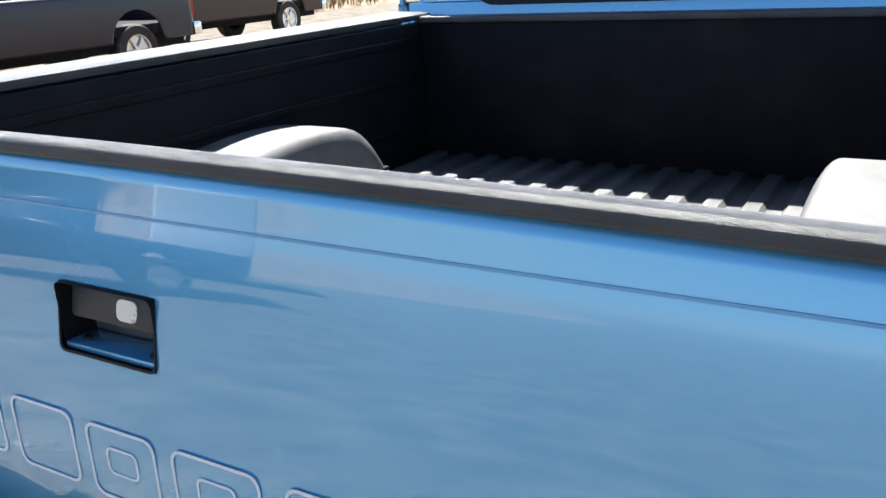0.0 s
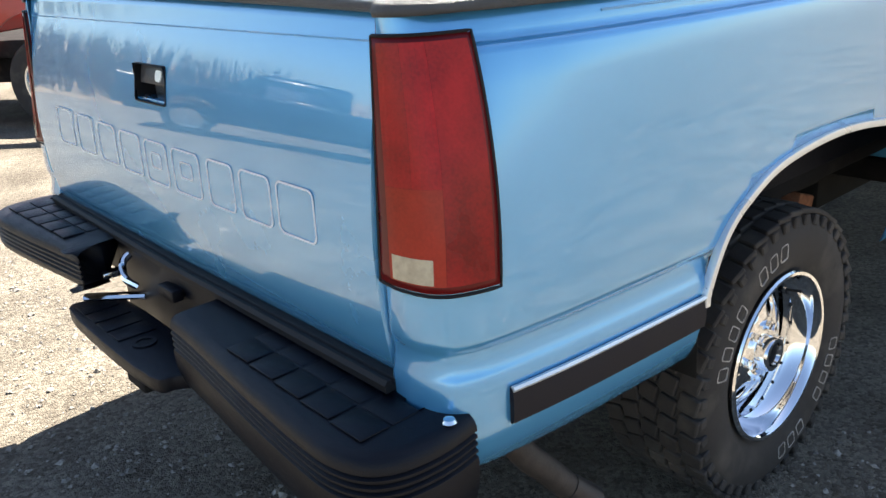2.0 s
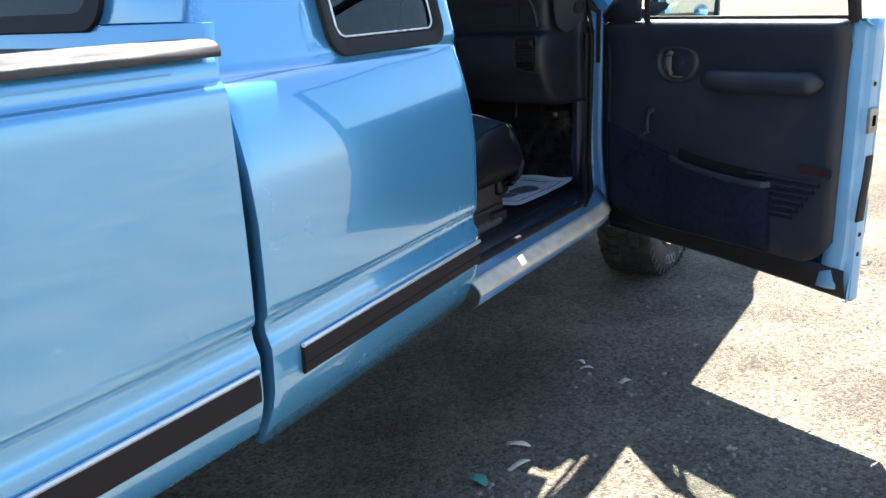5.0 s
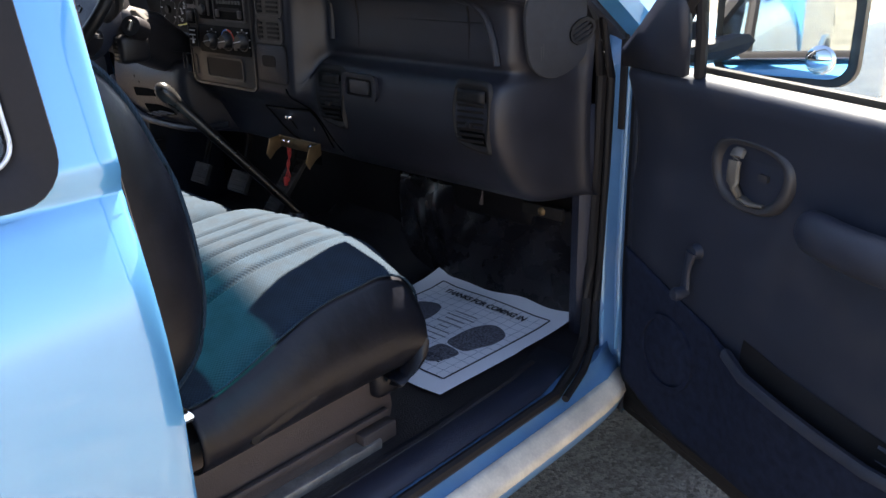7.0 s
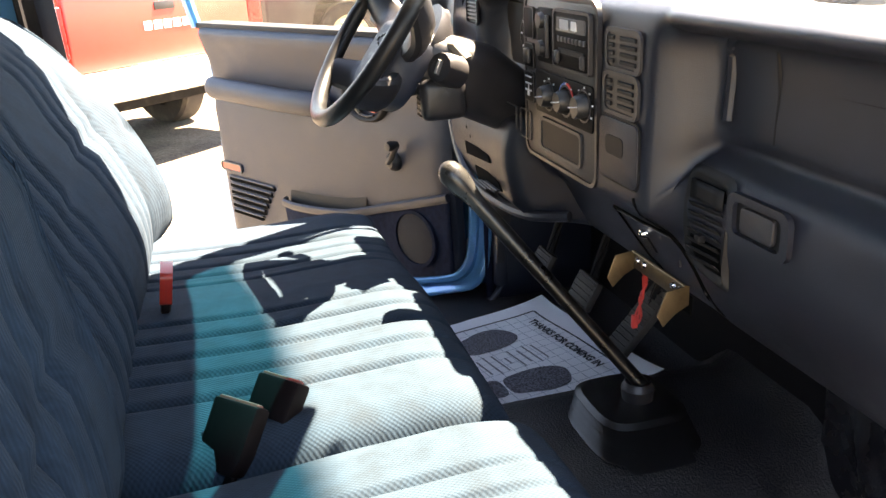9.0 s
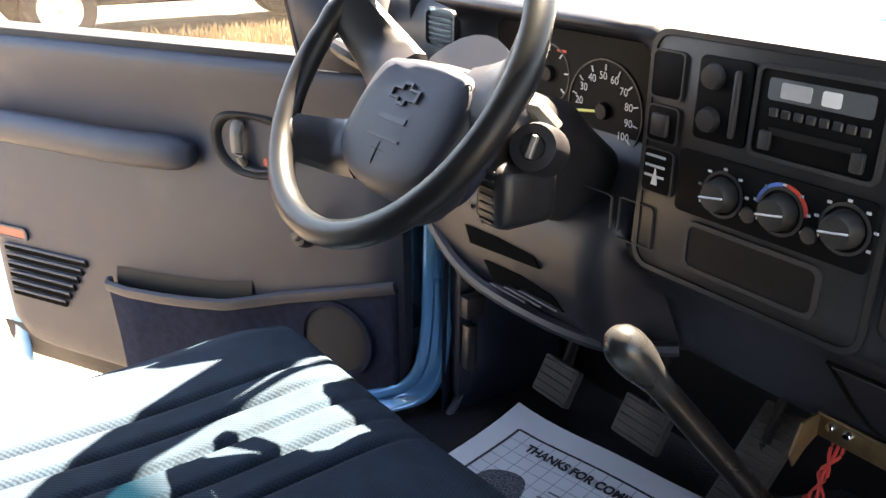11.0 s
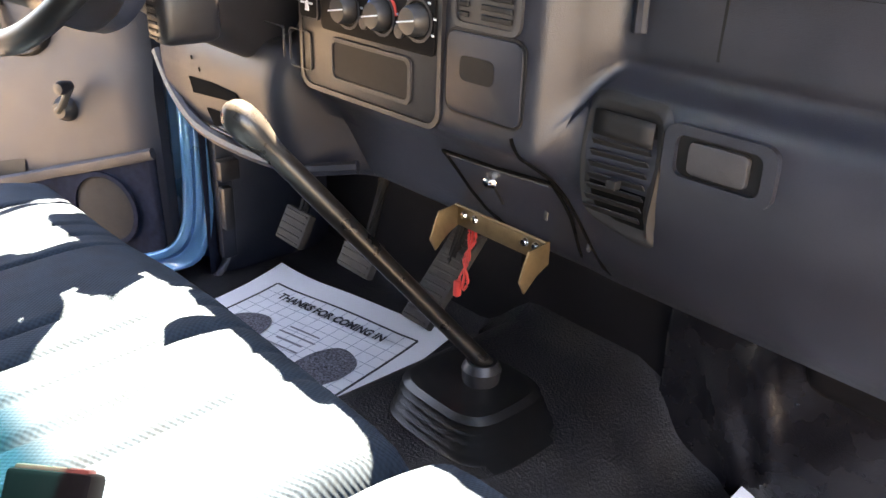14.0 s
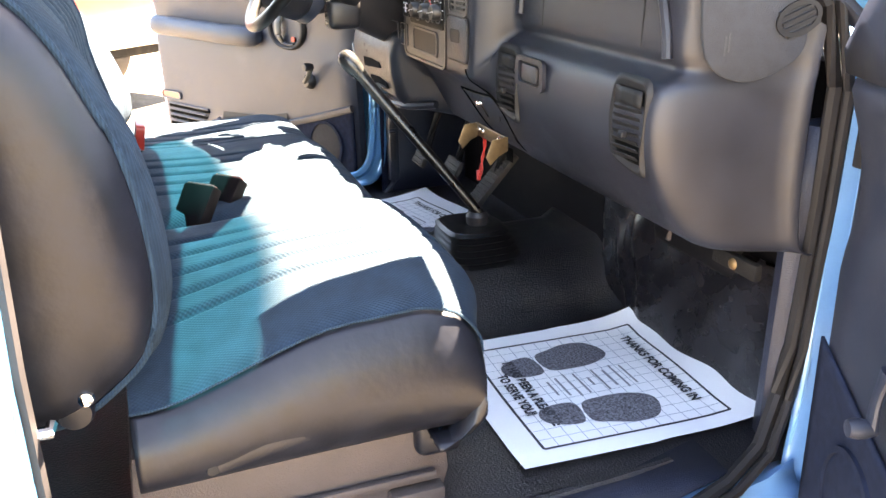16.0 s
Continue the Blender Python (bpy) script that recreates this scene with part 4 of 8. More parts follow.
def cab_side(s):
    ys = [2.085, 2.088, 2.10, 2.115, 2.16, 2.25, 2.37, 2.47, 2.6, 2.75, 2.86, 2.88, 2.92, 2.945, 2.953, 2.955]
    if s < 0:
        ys = [y - .10 * smooth((y - 2.75) / .11) for y in ys]
    zs = sorted(set([z for z, _ in CABX] + [.55, .60, .65, .80, .9, 1.0, 1.1, 1.25, 1.30, 1.40, 1.5, 1.56]))
    bm = bmesh.new()
    g = {}
    for i, y in enumerate(ys):
        for k, z in enumerate(zs):
            x = cab_side_x(y, z)
            e = 0
            if y < 2.10:
                e = -.003 * ((2.10 - y) / .015) ** 2 - (.04 if i == 0 else 0)
            if i == len(ys) - 1:
                e = -.03
            elif i == len(ys) - 2:
                e = -.004
            yy = y + max(0, z - 1.26) * .27 * (1 - smooth((y - 2.10) / .28))
            g[i, k] = bm.verts.new((s * (x + e), yy, z))
    for i in range(len(ys) - 1):
        for k in range(len(zs) - 1):
            if 6 < i < 10 and 1.25 <= zs[k] < 1.56:
                continue
            bm.faces.new((g[i, k], g[i + 1, k], g[i + 1, k + 1], g[i, k + 1]))
    panel = part("cab_side", bm, PAINT, truck, "light blue painted cab quarter panel", angle=40, solid=.003)
    # quarter window, on the slope of the cab side
    def on(y, z, out):
        return (s * (cab_x(max(z, 1.222)) + out), y, z)

    def loop(w, h, r, out):
        return [on(y, z, out) for y, z in rounded(w, h, r, 6, 2.666, 1.405)]
    part("window_surround", skin([loop(.455, .372, .05, .001), loop(.447, .364, .047, .010), loop(.395, .312, .03, .009), loop(.375, .292, .026, -.004)], close_v=True), SEAL, panel, "black rubber quarter window surround", angle=60)
    part("bright_lip", tube(loop(.372, .290, .026, .002), .0025, 6, closed=True), BRIGHT, panel)
    bm = bmesh.new()
    bm.faces.new([bm.verts.new(p) for p in loop(.378, .296, .026, -.003)])
    part("quarter_glass", bm, GLASS_Q, panel, "tinted quarter window pane")
    n = 10
    y0, y1 = 2.168, 2.94
    pts = [Vector((s * (cab_side_x(y0 + (y1 - y0) * i / n, .655) + .001), y0 + (y1 - y0) * i / n, .655)) for i in range(n + 1)]
    sec = [(0, -.034), (.007, -.030), (.010, -.014), (.010, .014), (.008, .030), (0, .034)]
    part("side_moulding", sweep(pts, sec, (s, 0, 0)), MOULD, panel, "dark grey protective side moulding")
    part("bright_bead", tube([p + Vector((s * .007, 0, .031)) for p in pts], .0055, 6), BRIGHT, panel, "thin bright bead on the moulding")
    part("moulding_rib", tube([p + Vector((s * .010, 0, -.008)) for p in pts], .002, 5), MOULD, panel)
    # inner lining of the rear cab side
    part("rear_lining", box(min(s * .72, s * .86), max(s * .72, s * .86), 2.14, 2.90, .62, 1.20, .02), VINYL, truck, "navy trim lining behind the seat")
    part("pillar_trim", skin([[(s * (cab_x(z) - .03), y, z) for z in (1.235, 1.40, 1.70)] for y in (2.89, 2.91, 2.925)]), VINYL, truck, "dark vinyl pillar trim", solid=.01)
    # belt pillar edge seal
    part("pillar_seal", tube([(s * (cab_side_x(2.955, z) - .028), 2.957 if s > 0 else 2.857, z) for z in (.60, .8, 1.0, 1.17, 1.22, 1.4, 1.6, 1.68)], .008, 6), SEAL, truck)
    part("door_striker", tube([(s * .90, 2.908 + s * .05, .93), (s * .90, 2.925 + s * .05, .93), (s * .885, 2.925 + s * .05, .93)], .006, 8), CHROME, truck)


def sill(s):
    """Painted door sill with a worn pale lip and black seal, curling up into the front jamb."""
    o = 0.0 if s > 0 else -.20
    w = 0.0 if s > 0 else -.035
    ys = [2.955, 3.2, 3.5, 3.75 + o, 3.86 + o, 3.92 + o, 3.97 + o]
    rise = [0, 0, 0, 0, .004, .012, .03]
    sec = [(.790, .602), (.860, .600), (.874, .590), (.880, .572), (.887, .562), (.899, .556), (.908, .548), (.926, .532), (.932, .517), (.925, .49), (.90, .47)]
    rows = [[(s * (x - (r * .42 if x > .84 else 0) + (w if y > 3.6 + o else 0)), y, z + (0 if x < .87 else r if x < .90 else r * .5)) for x, z in sec] for y, r in zip(ys, rise)]
    sl = part("door_sill", skin(rows), JAMB_SHADE if s > 0 else JAMB, truck, "blue painted door sill, worn pale at the lip", angle=50, solid=.004)
    lip = [[(s * (x - (r * .42)) + s * (w if y > 3.6 + o else 0), y, z + r * .5 + .003) for x, z in ((.899, .556), (.909, .548), (.928, .532), (.935, .515))] for y, r in zip(ys[:7], rise[:7])]
    part("worn_lip", skin(lip), LIP, sl, "pale worn paint along the sill lip", solid=.002)
    part("sill_plate", skin([[(s * x, y, z) for x, z in ((.785, .609), (.84, .609), (.872, .606))] for y in (2.96, 3.2, 3.5, 3.72 + o)] + [[(s * x, 3.86 + o, z + .01) for x, z in ((.76, .609), (.82, .609), (.850, .606))]]), DOORTRIM_N, sl, "dark vinyl sill plate", solid=.003)
    a = (.795, 3.997) if s > 0 else (.768, 3.822)
    up = [(s * .884, y, .594) for y in (2.96, 3.3, 3.6, 3.75 + o)]
    up += [(s * lerp(.880, a[0], .25), 3.85 + o, .604), (s * lerp(.880, a[0], .6), 3.93 + o, .630), (s * lerp(.880, a[0], .9), a[1] - .02, .70), (s * a[0], a[1], .78), (s * (a[0] + .004), a[1] + .004, 1.0), (s * (a[0] + .008), a[1], 1.18)]
    head = [(s * .803, 3.96, 1.29), (s * .800, 3.885, 1.385)] if s > 0 else [(s * .798, a[1] - .03, 1.285)]
    head += [(s * .775, 3.765, 1.478), (s * .722, 3.632, 1.575), (s * .652, 3.540, 1.645), (s * .622, 3.43, 1.69), (s * .628, 3.30, 1.705), (s * .668, 3.12, 1.715), (s * .725, 2.95, 1.715)]
    part("sill_seal", tube(up + head, .011, 8), SEAL, truck, "black rubber door opening seal")
    part("outer_seal", tube([Vector(p) + Vector((s * .018, .008, -.004)) for p in up[3:]] + [Vector(p) + Vector((s * .014, .006, .012)) for p in head], .008, 8), SEAL, truck, "second black rubber seal")


def hinge_pillar(s):
    # painted jamb with two steps, seen through the open door
    zs = [.56, .60, .66, .75, .85, 1.0, 1.15, 1.285]
    rows = []
    for z in zs:
        k = smooth((.74 - z) / .18) * .05
        pl = [(.812, 4.006), (.818, 4.012), (.822, 4.018), (.826, 4.024), (.832, 4.036), (.841, 4.038), (.846, 4.031), (.853, 4.034), (.90, 4.05), (.968, 4.055)]
        if s < 0:
            pl = [(.770, 3.836), (.778, 3.840), (.786, 3.838), (.792, 3.822), (.798, 3.800), (.815, 3.798), (.822, 3.786), (.84, 3.79), (.90, 3.86), (.968, 4.03)]
        rows.append([(s * (x + k * (.8 if s > 0 else 1.6)), y - k, z) for x, y in pl])
    hp = part("hinge_pillar", skin([r[:8] for r in rows]), JAMB_SHADE if s > 0 else JAMB, truck, "light blue painted front door jamb", angle=35, solid=.004)
    part("hinge_cover", skin([r[7:] for r in rows]), SEAL if s > 0 else JAMB, hp, "dark shut line behind the door", solid=.004)
    if s > 0:
        for x, y in ((.819, 4.012), (.847, 4.028)):
            part("bright_edge", tube([(x + .03, y - .045, .60), (x + .012, y - .015, .68), (x, y, .78), (x, y, 1.0), (x + .002, y, 1.2)], .0045, 6), JAMB, hp, "pale worn jamb edge")
        part("upper_cover", box(.826, .845, 4.022, 4.040, 1.068, 1.26, .004), SEAL, hp, "dark cover at the jamb's top")
        part("door_hinge", box(.868, .892, 4.020, 4.045, .985, 1.075, .005), SEAL, hp, "steel door hinge")
        part("hinge_pin", tube([(.874, 4.016, .95), (.874, 4.016, 1.08)], .005, 8), SEAL, hp)
        part("door_hinge", box(.868, .892, 4.020, 4.045, .70, .78, .005), SEAL, hp, "steel door hinge")
        part("kick_panel", skin([[(x, y, z) for z in (.58, .70, .85, 1.0, 1.12)] for x, y in ((.796, 3.997), (.772, 3.985), (.754, 3.992), (.748, 4.03), (.74, 4.2))]), DOORTRIM_N, truck, "navy vinyl kick panel", solid=.006)
    else:
        # painted jamb that sweeps round from the pillar into the sill
        le = spline([(-.72, 3.757, 1.16), (-.72, 3.757, 1.0), (-.72, 3.754, .86), (-.722, 3.748, .765), (-.728, 3.735, .712), (-.742, 3.708, .683), (-.768, 3.66, .672), (-.81, 3.56, .665), (-.86, 3.36, .645)], 3)
        ri = spline([(-.72, 3.815, 1.16), (-.72, 3.815, 1.0), (-.718, 3.806, .86), (-.716, 3.797, .745), (-.716, 3.782, .686), (-.722, 3.752, .650), (-.738, 3.69, .640), (-.77, 3.58, .630), (-.82, 3.36, .612)], 3)
        steps = ((0, .0), (.10, -.006), (.22, -.007), (.30, .010), (.44, .013), (.52, .001), (.72, -.002), (.82, -.012), (1.0, -.014))
        jr = [[Vector(a).lerp(Vector(b), k) + Vector((-o, 0, 0)) for k, o in steps] for a, b in zip(le, ri)]
        part("jamb_sweep", skin(jr), PAINT, hp, "light blue painted jamb curving into the sill", angle=40, solid=.004)
        part("scuff_plate", box(-.775, -.690, 3.25, 3.745, .606, .614, .002), STEEL, hp, "worn ribbed metal scuff plate")
        for k in range(4):
            part("plate_rib", tube([(-.765 + .02 * k, 3.26, .615), (-.765 + .02 * k, 3.735, .615)], .003, 6), STEEL, hp)
        for y in (3.70, 3.45):
            part("plate_screw", turned([(0, .005), (.006, .004), (.008, 0)], 10, Matrix.Translation((-.70, y, .614))), CHROME, hp)
        part("kick_trim", tube(spline([(-.70, 3.806, 1.0), (-.70, 3.808, .86), (-.70, 3.810, .735), (-.695, 3.822, .69), (-.69, 3.812, .65), (-.685, 3.78, .618), (-.68, 3.74, .600)], 3), .010, 8, flat=.6), DOORTRIM, hp, "grey kick panel edge")
        part("kick_panel", skin([[(-x, y, z) for z in (.60, .70, .85, 1.0, 1.12)] for x, y in ((.768, 3.834), (.745, 3.822), (.692, 3.815), (.688, 3.84), (.69, 4.2))]), DOORTRIM, truck, "grey vinyl kick panel", solid=.006)
        part("door_hinge", box(-.90, -.85, 3.80, 3.85, .70, .78, .005), STEEL, hp, "steel door hinge")
    # windscreen pillar
    outer = spline([(s * .858, 4.080, 1.262), (s * .832, 3.93, 1.380), (s * .802, 3.79, 1.485), (s * .750, 3.655, 1.585), (s * .680, 3.565, 1.655), (s * .61, 3.52, 1.688)], 3)
    sec = [(-.02, -.035), (.02, -.04), (.035, -.015), (.03, .03), (-.01, .045), (-.03, .02)]
    part("windscreen_pillar", sweep(outer, sec, (s, 0, .3)), PAINT, truck, "light blue windscreen pillar")
    part("pillar_cover", sweep([p + Vector((-s * .035, -.02, -.01)) for p in outer], [(-.012, -.03), (.012, -.03), (.014, .03), (-.012, .03)], (s, 0, .3)), VINYL, truck, "dark vinyl pillar cover")
    part("fender", fender(s), PAINT, truck, "light blue front fender", angle=40, solid=.003)


def fender(s):
    def fx(y, z):
        return cab_x(min(z, 1.18)) - .10 * smooth((y - 5.2) / .5)
    def fa(y):
        d = abs(y - 4.85)
        return .90 - .12 * (d / .45) ** 4 if d < .455 else 0
    zs = [.53, .56, .60, .66, .72, .74, .77, .80, .85, .90, .95, 1.0, 1.05, 1.1, 1.15, 1.18, 1.20]
    rows = []
    for y in [4.02, 4.03, 4.1, 4.18] + [4.24 + .02 * i for i in range(58)] + [5.42, 5.5, 5.6]:
        rows.append([(s * (fx(y, max(z, fa(y))) - (.05 if z > 1.19 else 0)), y, max(z, fa(y))) for z in zs])
    return skin(rows)


for s in (1, -1):
    cab_side(s)
    sill(s)
    hinge_pillar(s)
    ln = [[Vector((s * x, 4.85 + .45 * math.cos(a), max(.50, .50 + .43 * math.sin(a)))) for a in [math.pi * k / 20 for k in range(21)]] for x in (.955, .60)]
    part("front_wheel_well", skin(ln), WELL, truck, solid=.003)


def roof_shell():
    rows = []
    for y, h in ((2.22, -.05), (2.25, -.015), (2.35, .0), (2.7, .01), (2.95, .008), (3.1, .006), (3.25, -.003), (3.44, -.018), (3.545, -.052)):
        w = lerp(.735, .640, smooth((y - 2.93) / .42))
        rows.append([(x / .735 * w, y, 1.725 + h + .07 * (1 - (abs(x) / .735) ** 2.6)) for x in (-.735, -.73, -.70, -.6, -.4, -.2, 0, .2, .4, .6, .70, .73, .735)])
    part("roof", skin(rows), PAINT, truck, "light blue cab roof", solid=.004)
    part("headliner", skin([[(x * lerp(1, .86, smooth((y - 2.93) / .42)), y, 1.705 + .05 * (1 - (abs(x) / .75) ** 2.6)) for x in (-.74, -.6, -.3, 0, .3, .6, .74)] for y in (2.24, 2.7, 3.0, 3.2, 3.50)]), VINYL, truck, "dark headliner", solid=.006)
    part("windscreen_header", box(-.62, .62, 3.485, 3.548, 1.645, 1.705, .01), PAINT, truck)
    # rear cab wall with its window
    wall = []
    TILT = Matrix.Translation((0, 2.1, 1.30)) @ Matrix.Rotation(radians(-15), 4, "X") @ Matrix.Translation((0, -2.1, -1.30))
    for x0, x1, z0, z1 in ((-.90, .90, .60, 1.31), (-.84, -.60, 1.31, 1.60), (.60, .84, 1.31, 1.60)):
        wall.append(moved(box(x0, x1, 2.09, 2.115, z0, z1, .002), TILT) if z0 > 1.2 else box(x0, x1, 2.09, 2.115, z0, z1, .002))
    rw = part("cab_back", join(*wall), PAINT, truck, "light blue cab rear wall")
    part("cab_back_top", box(-.78, .78, 2.092, 2.115, 1.60, 1.72, .002, 2, TILT), PAINT, rw)
    part("rear_window_seal", ring(rounded(1.24, .32, .05, 5), rounded(1.16, .25, .04, 5), .015, TILT @ face_rear(0, 2.092, 1.455)), SEAL, rw, "black rubber rear window surround")
    part("rear_glass", prism(rounded(1.2, .30, .04, 5), .004, TILT @ face_rear(0, 2.10, 1.455)), GLASS_D, rw, "dark rear window pane")
    for i in (-1, 1):
        part("slider_bar", box(i * .2 - .008, i * .2 + .008, 2.082, 2.094, 1.33, 1.58, .002, 2, TILT), SEAL, rw)
    part("cab_back_lining", box(-.84, .84, 2.118, 2.14, .60, 1.30, .004), VINYL, truck, "dark rear cab lining")
    # windscreen
    n = 12
    rows = []
    for k in range(9):
        t = k / 8
        y, z, w = lerp(3.545, 4.16, t), lerp(1.672, 1.235, t), lerp(.64, .80, t ** .6)
        rows.append([(w * j / n, y + .06 * (1 - (j / n) ** 2) * (0.3 + t), z + .012 * (1 - (j / n) ** 2)) for j in range(-n, n + 1)])
    part("windscreen", skin(rows), GLASS_W, truck, "clear windscreen with a tinted band at the top", angle=80)
    part("windscreen_gasket", tube([r[0] for r in rows] + rows[-1] + [r[-1] for r in rows[::-1]] + rows[0][::-1], .009, 6), SEAL, truck)
    # inside mirror on its stalk
    im = thing_part("inside_mirror", truck, "black inside rear mirror on the windscreen")
    mm = pose(.105, 3.548, 1.528, 8, 0, -24)
    part("mirror_shell", prism(rounded(.250, .066, .030, 5), .034, mm @ Matrix.Rotation(radians(90), 4, "X") @ Matrix.Translation((0, 0, -.017)), .006), PANEL, im, "black mirror shell")
    part("mirror_glass", prism(rounded(.236, .054, .024, 5), .002, mm @ Matrix.Rotation(radians(90), 4, "X") @ Matrix.Translation((0, 0, .0175))), MIRROR, im, "mirror glass")
    part("mirror_stalk", tube([mm @ Vector((-.02, .015, 0)), Vector((.07, 3.61, 1.565)), Vector((.050, 3.655, 1.592))], [.011, .008, .008], 8), PANEL, im)
    part("mirror_foot", turned([(0, .006), (.016, .005), (.019, 0)], 14, Matrix.Translation((.045, 3.690, 1.606)) @ Matrix.Rotation(radians(125), 4, "X")), PANEL, im)
    # paper stuck inside the windscreen's upper corner
    pa, pb = Vector((.462, 3.617, 1.620)), Vector((.462, 3.775, 1.505))
    rows = [[pa.lerp(pb, k / 4) + Vector((.235 * j / 4, 0, .002 * math.sin(3 * j + k))) for j in range(5)] for k in range(5)]
    part("window_sheet", skin(rows), PAPER, truck, "white paper sheet stuck inside the windscreen", solid=.0006)
    # cowl and bonnet
    rows = [[(x, y, z - .03 * (abs(x) / .82) ** 3) for x in (-.94, -.82, -.7, -.4, 0, .4, .7, .82, .94)] for y, z in ((4.17, 1.225), (4.24, 1.215), (4.30, 1.225), (4.6, 1.225), (5.0, 1.205), (5.4, 1.16), (5.62, 1.10))]
    part("bonnet", skin(rows), PAINT, truck, "light blue bonnet", solid=.004)
    part("nose", box(-.86, .86, 5.55, 5.68, .55, 1.10, .03, 3), BEZEL, truck, "dark front grille and bumper")
    part("firewall", box(-.80, .80, 4.20, 4.24, .55, 1.21, .004), DARK, truck)
    for x in (-.32, .22):
        part("wiper", tube([(x - .25, 4.20, 1.245), (x + .22, 4.14, 1.275)], .007, 6), BLACK, truck)


roof_shell()


# ---- doors ----
def door(s, angle, side, hinge, L):
    """Door in its own frame: hinge at the origin, reaching to -y; x is outward; mirrored by s."""
    trim = DOORTRIM
    d = thing_part("door", truck, "open light blue door with navy trim")

    def P(x, u, z):
        return (s * x, -u, z)

    def face(x, u, z):
        """Frame on the inner side: x forward, y up, pulled into the cab."""
        return Matrix.Translation(P(x, u, z)) @ Matrix.Rotation(radians(-90 * s), 4, "Z") @ Matrix.Rotation(radians(90), 4, "X")

    # outer skin, from the cab's own section
    zs = [.450, .47, .505, .53, .58, .62, .69, .71, .722, .74, .758, .766, .772, .785, .85, .95, 1.05, 1.12, 1.165, 1.19, 1.203, 1.213, 1.222, 1.228]
    us = [-.02, -.015, 0, .1, .3, .5, .7, L - .2, L - .04, L - .015, L - .008, L - .005]
    rows = []
    for i, u in enumerate(us):
        e = -.02 if i in (0, 11) else (-.004 if i in (1, 10) else 0)
        rows.append([P(cab_x(z) - .905 + e, u, z - (.035 * smooth((.56 - z) / .11) * (max(0, u) / L) ** 2 if s > 0 else 0)) for z in zs])
    part("outer_skin", skin(rows), PAINT, d, "light blue painted outer skin", angle=40, solid=.003)
    pts = [Vector(P(cab_x(.655) - .904, u, .655)) for u in (.0, .3, .6, .8, L - .02)]
    part("side_moulding", sweep(pts, [(0, -.034), (.007, -.030), (.010, 0), (.008, .030), (0, .034)], (s, 0, 0)), MOULD, d, "dark grey protective moulding")
    # shell edges: rear with its round lower corner, bottom, front
    low = .035 if s > 0 else 0
    rear = [[P(x, u - (.02 * max(0, (.62 - z) / .17) ** 2 if s > 0 and x < .01 else 0), z - low * smooth((.56 - z) / .11) * (x > .01)) for z in (.452, .47, .50, .53, .56, .60, .66, .75, .9, 1.05, 1.18, 1.225)] for x, u in ((.06, L - .006), (.045, L - .002), (.012, L - .002), (.004, L - .015), (-.015, L - .018), (-.022, L - .040), (-.020, L - .075))]
    part("rear_edge", skin(rear), JAMB, d, "light blue painted door edge", solid=.003)
    bot = [[P(x, u, .452 + h - low * (u / L) ** 2) for u in (-.01, .2, .5, .8, L - .01)] for x, h in ((.055, 0), (.03, -.004), (.0, .012), (-.015, .06), (-.02, .10))]
    part("bottom_edge", skin(bot), SEAL, d, "dark lower door edge", solid=.003)
    fro = [[P(x, u, z) for z in (.47, .8, 1.1, 1.225)] for x, u in ((.055, -.012), (.0, -.012), (-.02, .0), (-.025, .02))]
    part("front_edge", skin(fro if s > 0 else fro[:2]), trim if s > 0 else DOORTRIM_L, d, solid=.003)
    part("door_seal", tube([P(.0, .03, .485), P(.0, .5, .485), P(.0, L - .12, .49), P(.0, L - .055, .53), P(.0, L - .035, .65), P(.0, L - .032, 1.2)], .011, 8), SEAL, d, "black rubber door seal")
    lt = part("latch", box(*sorted((s * .008, s * .050)), -L + .004, -L - .008, .915, .985, .004), STEEL, d, "steel door latch")
    part("latch_slot", box(*sorted((s * .018, s * .034)), -L - .0095, -L - .006, .935, .965, .001), HOLE, lt)
    part("edge_vent", prism([(.022, .85), (.058, .85), (.040, .66), (.002, .66)] if s > 0 else [(.0, .85), (.050, .85), (.050, .66), (.0, .66)], .006, Matrix(((s, 0, 0, 0), (0, 0, -1, -L + .005), (0, 1, 0, 0), (0, 0, 0, 1))), .002), BLACK, d, "black vent panel in the door edge")
    for z in (.56, .62, 1.05):
        part("edge_bolt", turned([(0, .004), (.006, .003), (.008, 0)], 10, Matrix.Translation(P(.03, L - .003, z)) @ Matrix.Rotation(radians(90), 4, "X")), BLACK, d)
    # inner trim panel: rows along u, profile in z
    ti = [(.515, -.022), (.53, -.030), (.58, -.036), (.66, -.040), (.75, -.042), (.80, -.043), (.90, -.046),
          (.97, -.048), (1.0, -.046), (1.04, -.040), (1.08, -.040), (1.12, -.046), (1.15, -.054), (1.18, -.064), (1.202, -.071), (1.215, -.068), (1.223, -.056), (1.226, -.032), (1.226, .0)]
    rows = []
    cut = 0 if s > 0 else .02
    R = L - .046

    def low_edge(u):
        """Front lower corner rounded off, rear lower corner too."""
        z = .515
        if u < .24:
            z = max(z, .515 + (.045 if s > 0 else .17) * ((.24 - u) / .20) ** 2)
        if u > R - .12:
            z = max(z, .515 + .09 * ((u - R + .12) / .12) ** 2.4)
        return z

    def ledge(u):
        """Height of the map pocket's edge along the door."""
        return table_at([(.03, .868), (.20, .818), (.34, .780), (.42, .762), (.55, .748), (.66, .742), (.74, .742)], u)

    us = [.024 + cut, .028 + cut, .05 + cut, .10 + cut, .14 + cut * .5, .2, .3, .4, .5, .6, .7, .8, R - .12, R - .09, R - .06, R - .04, R - .02, R - .006, R]
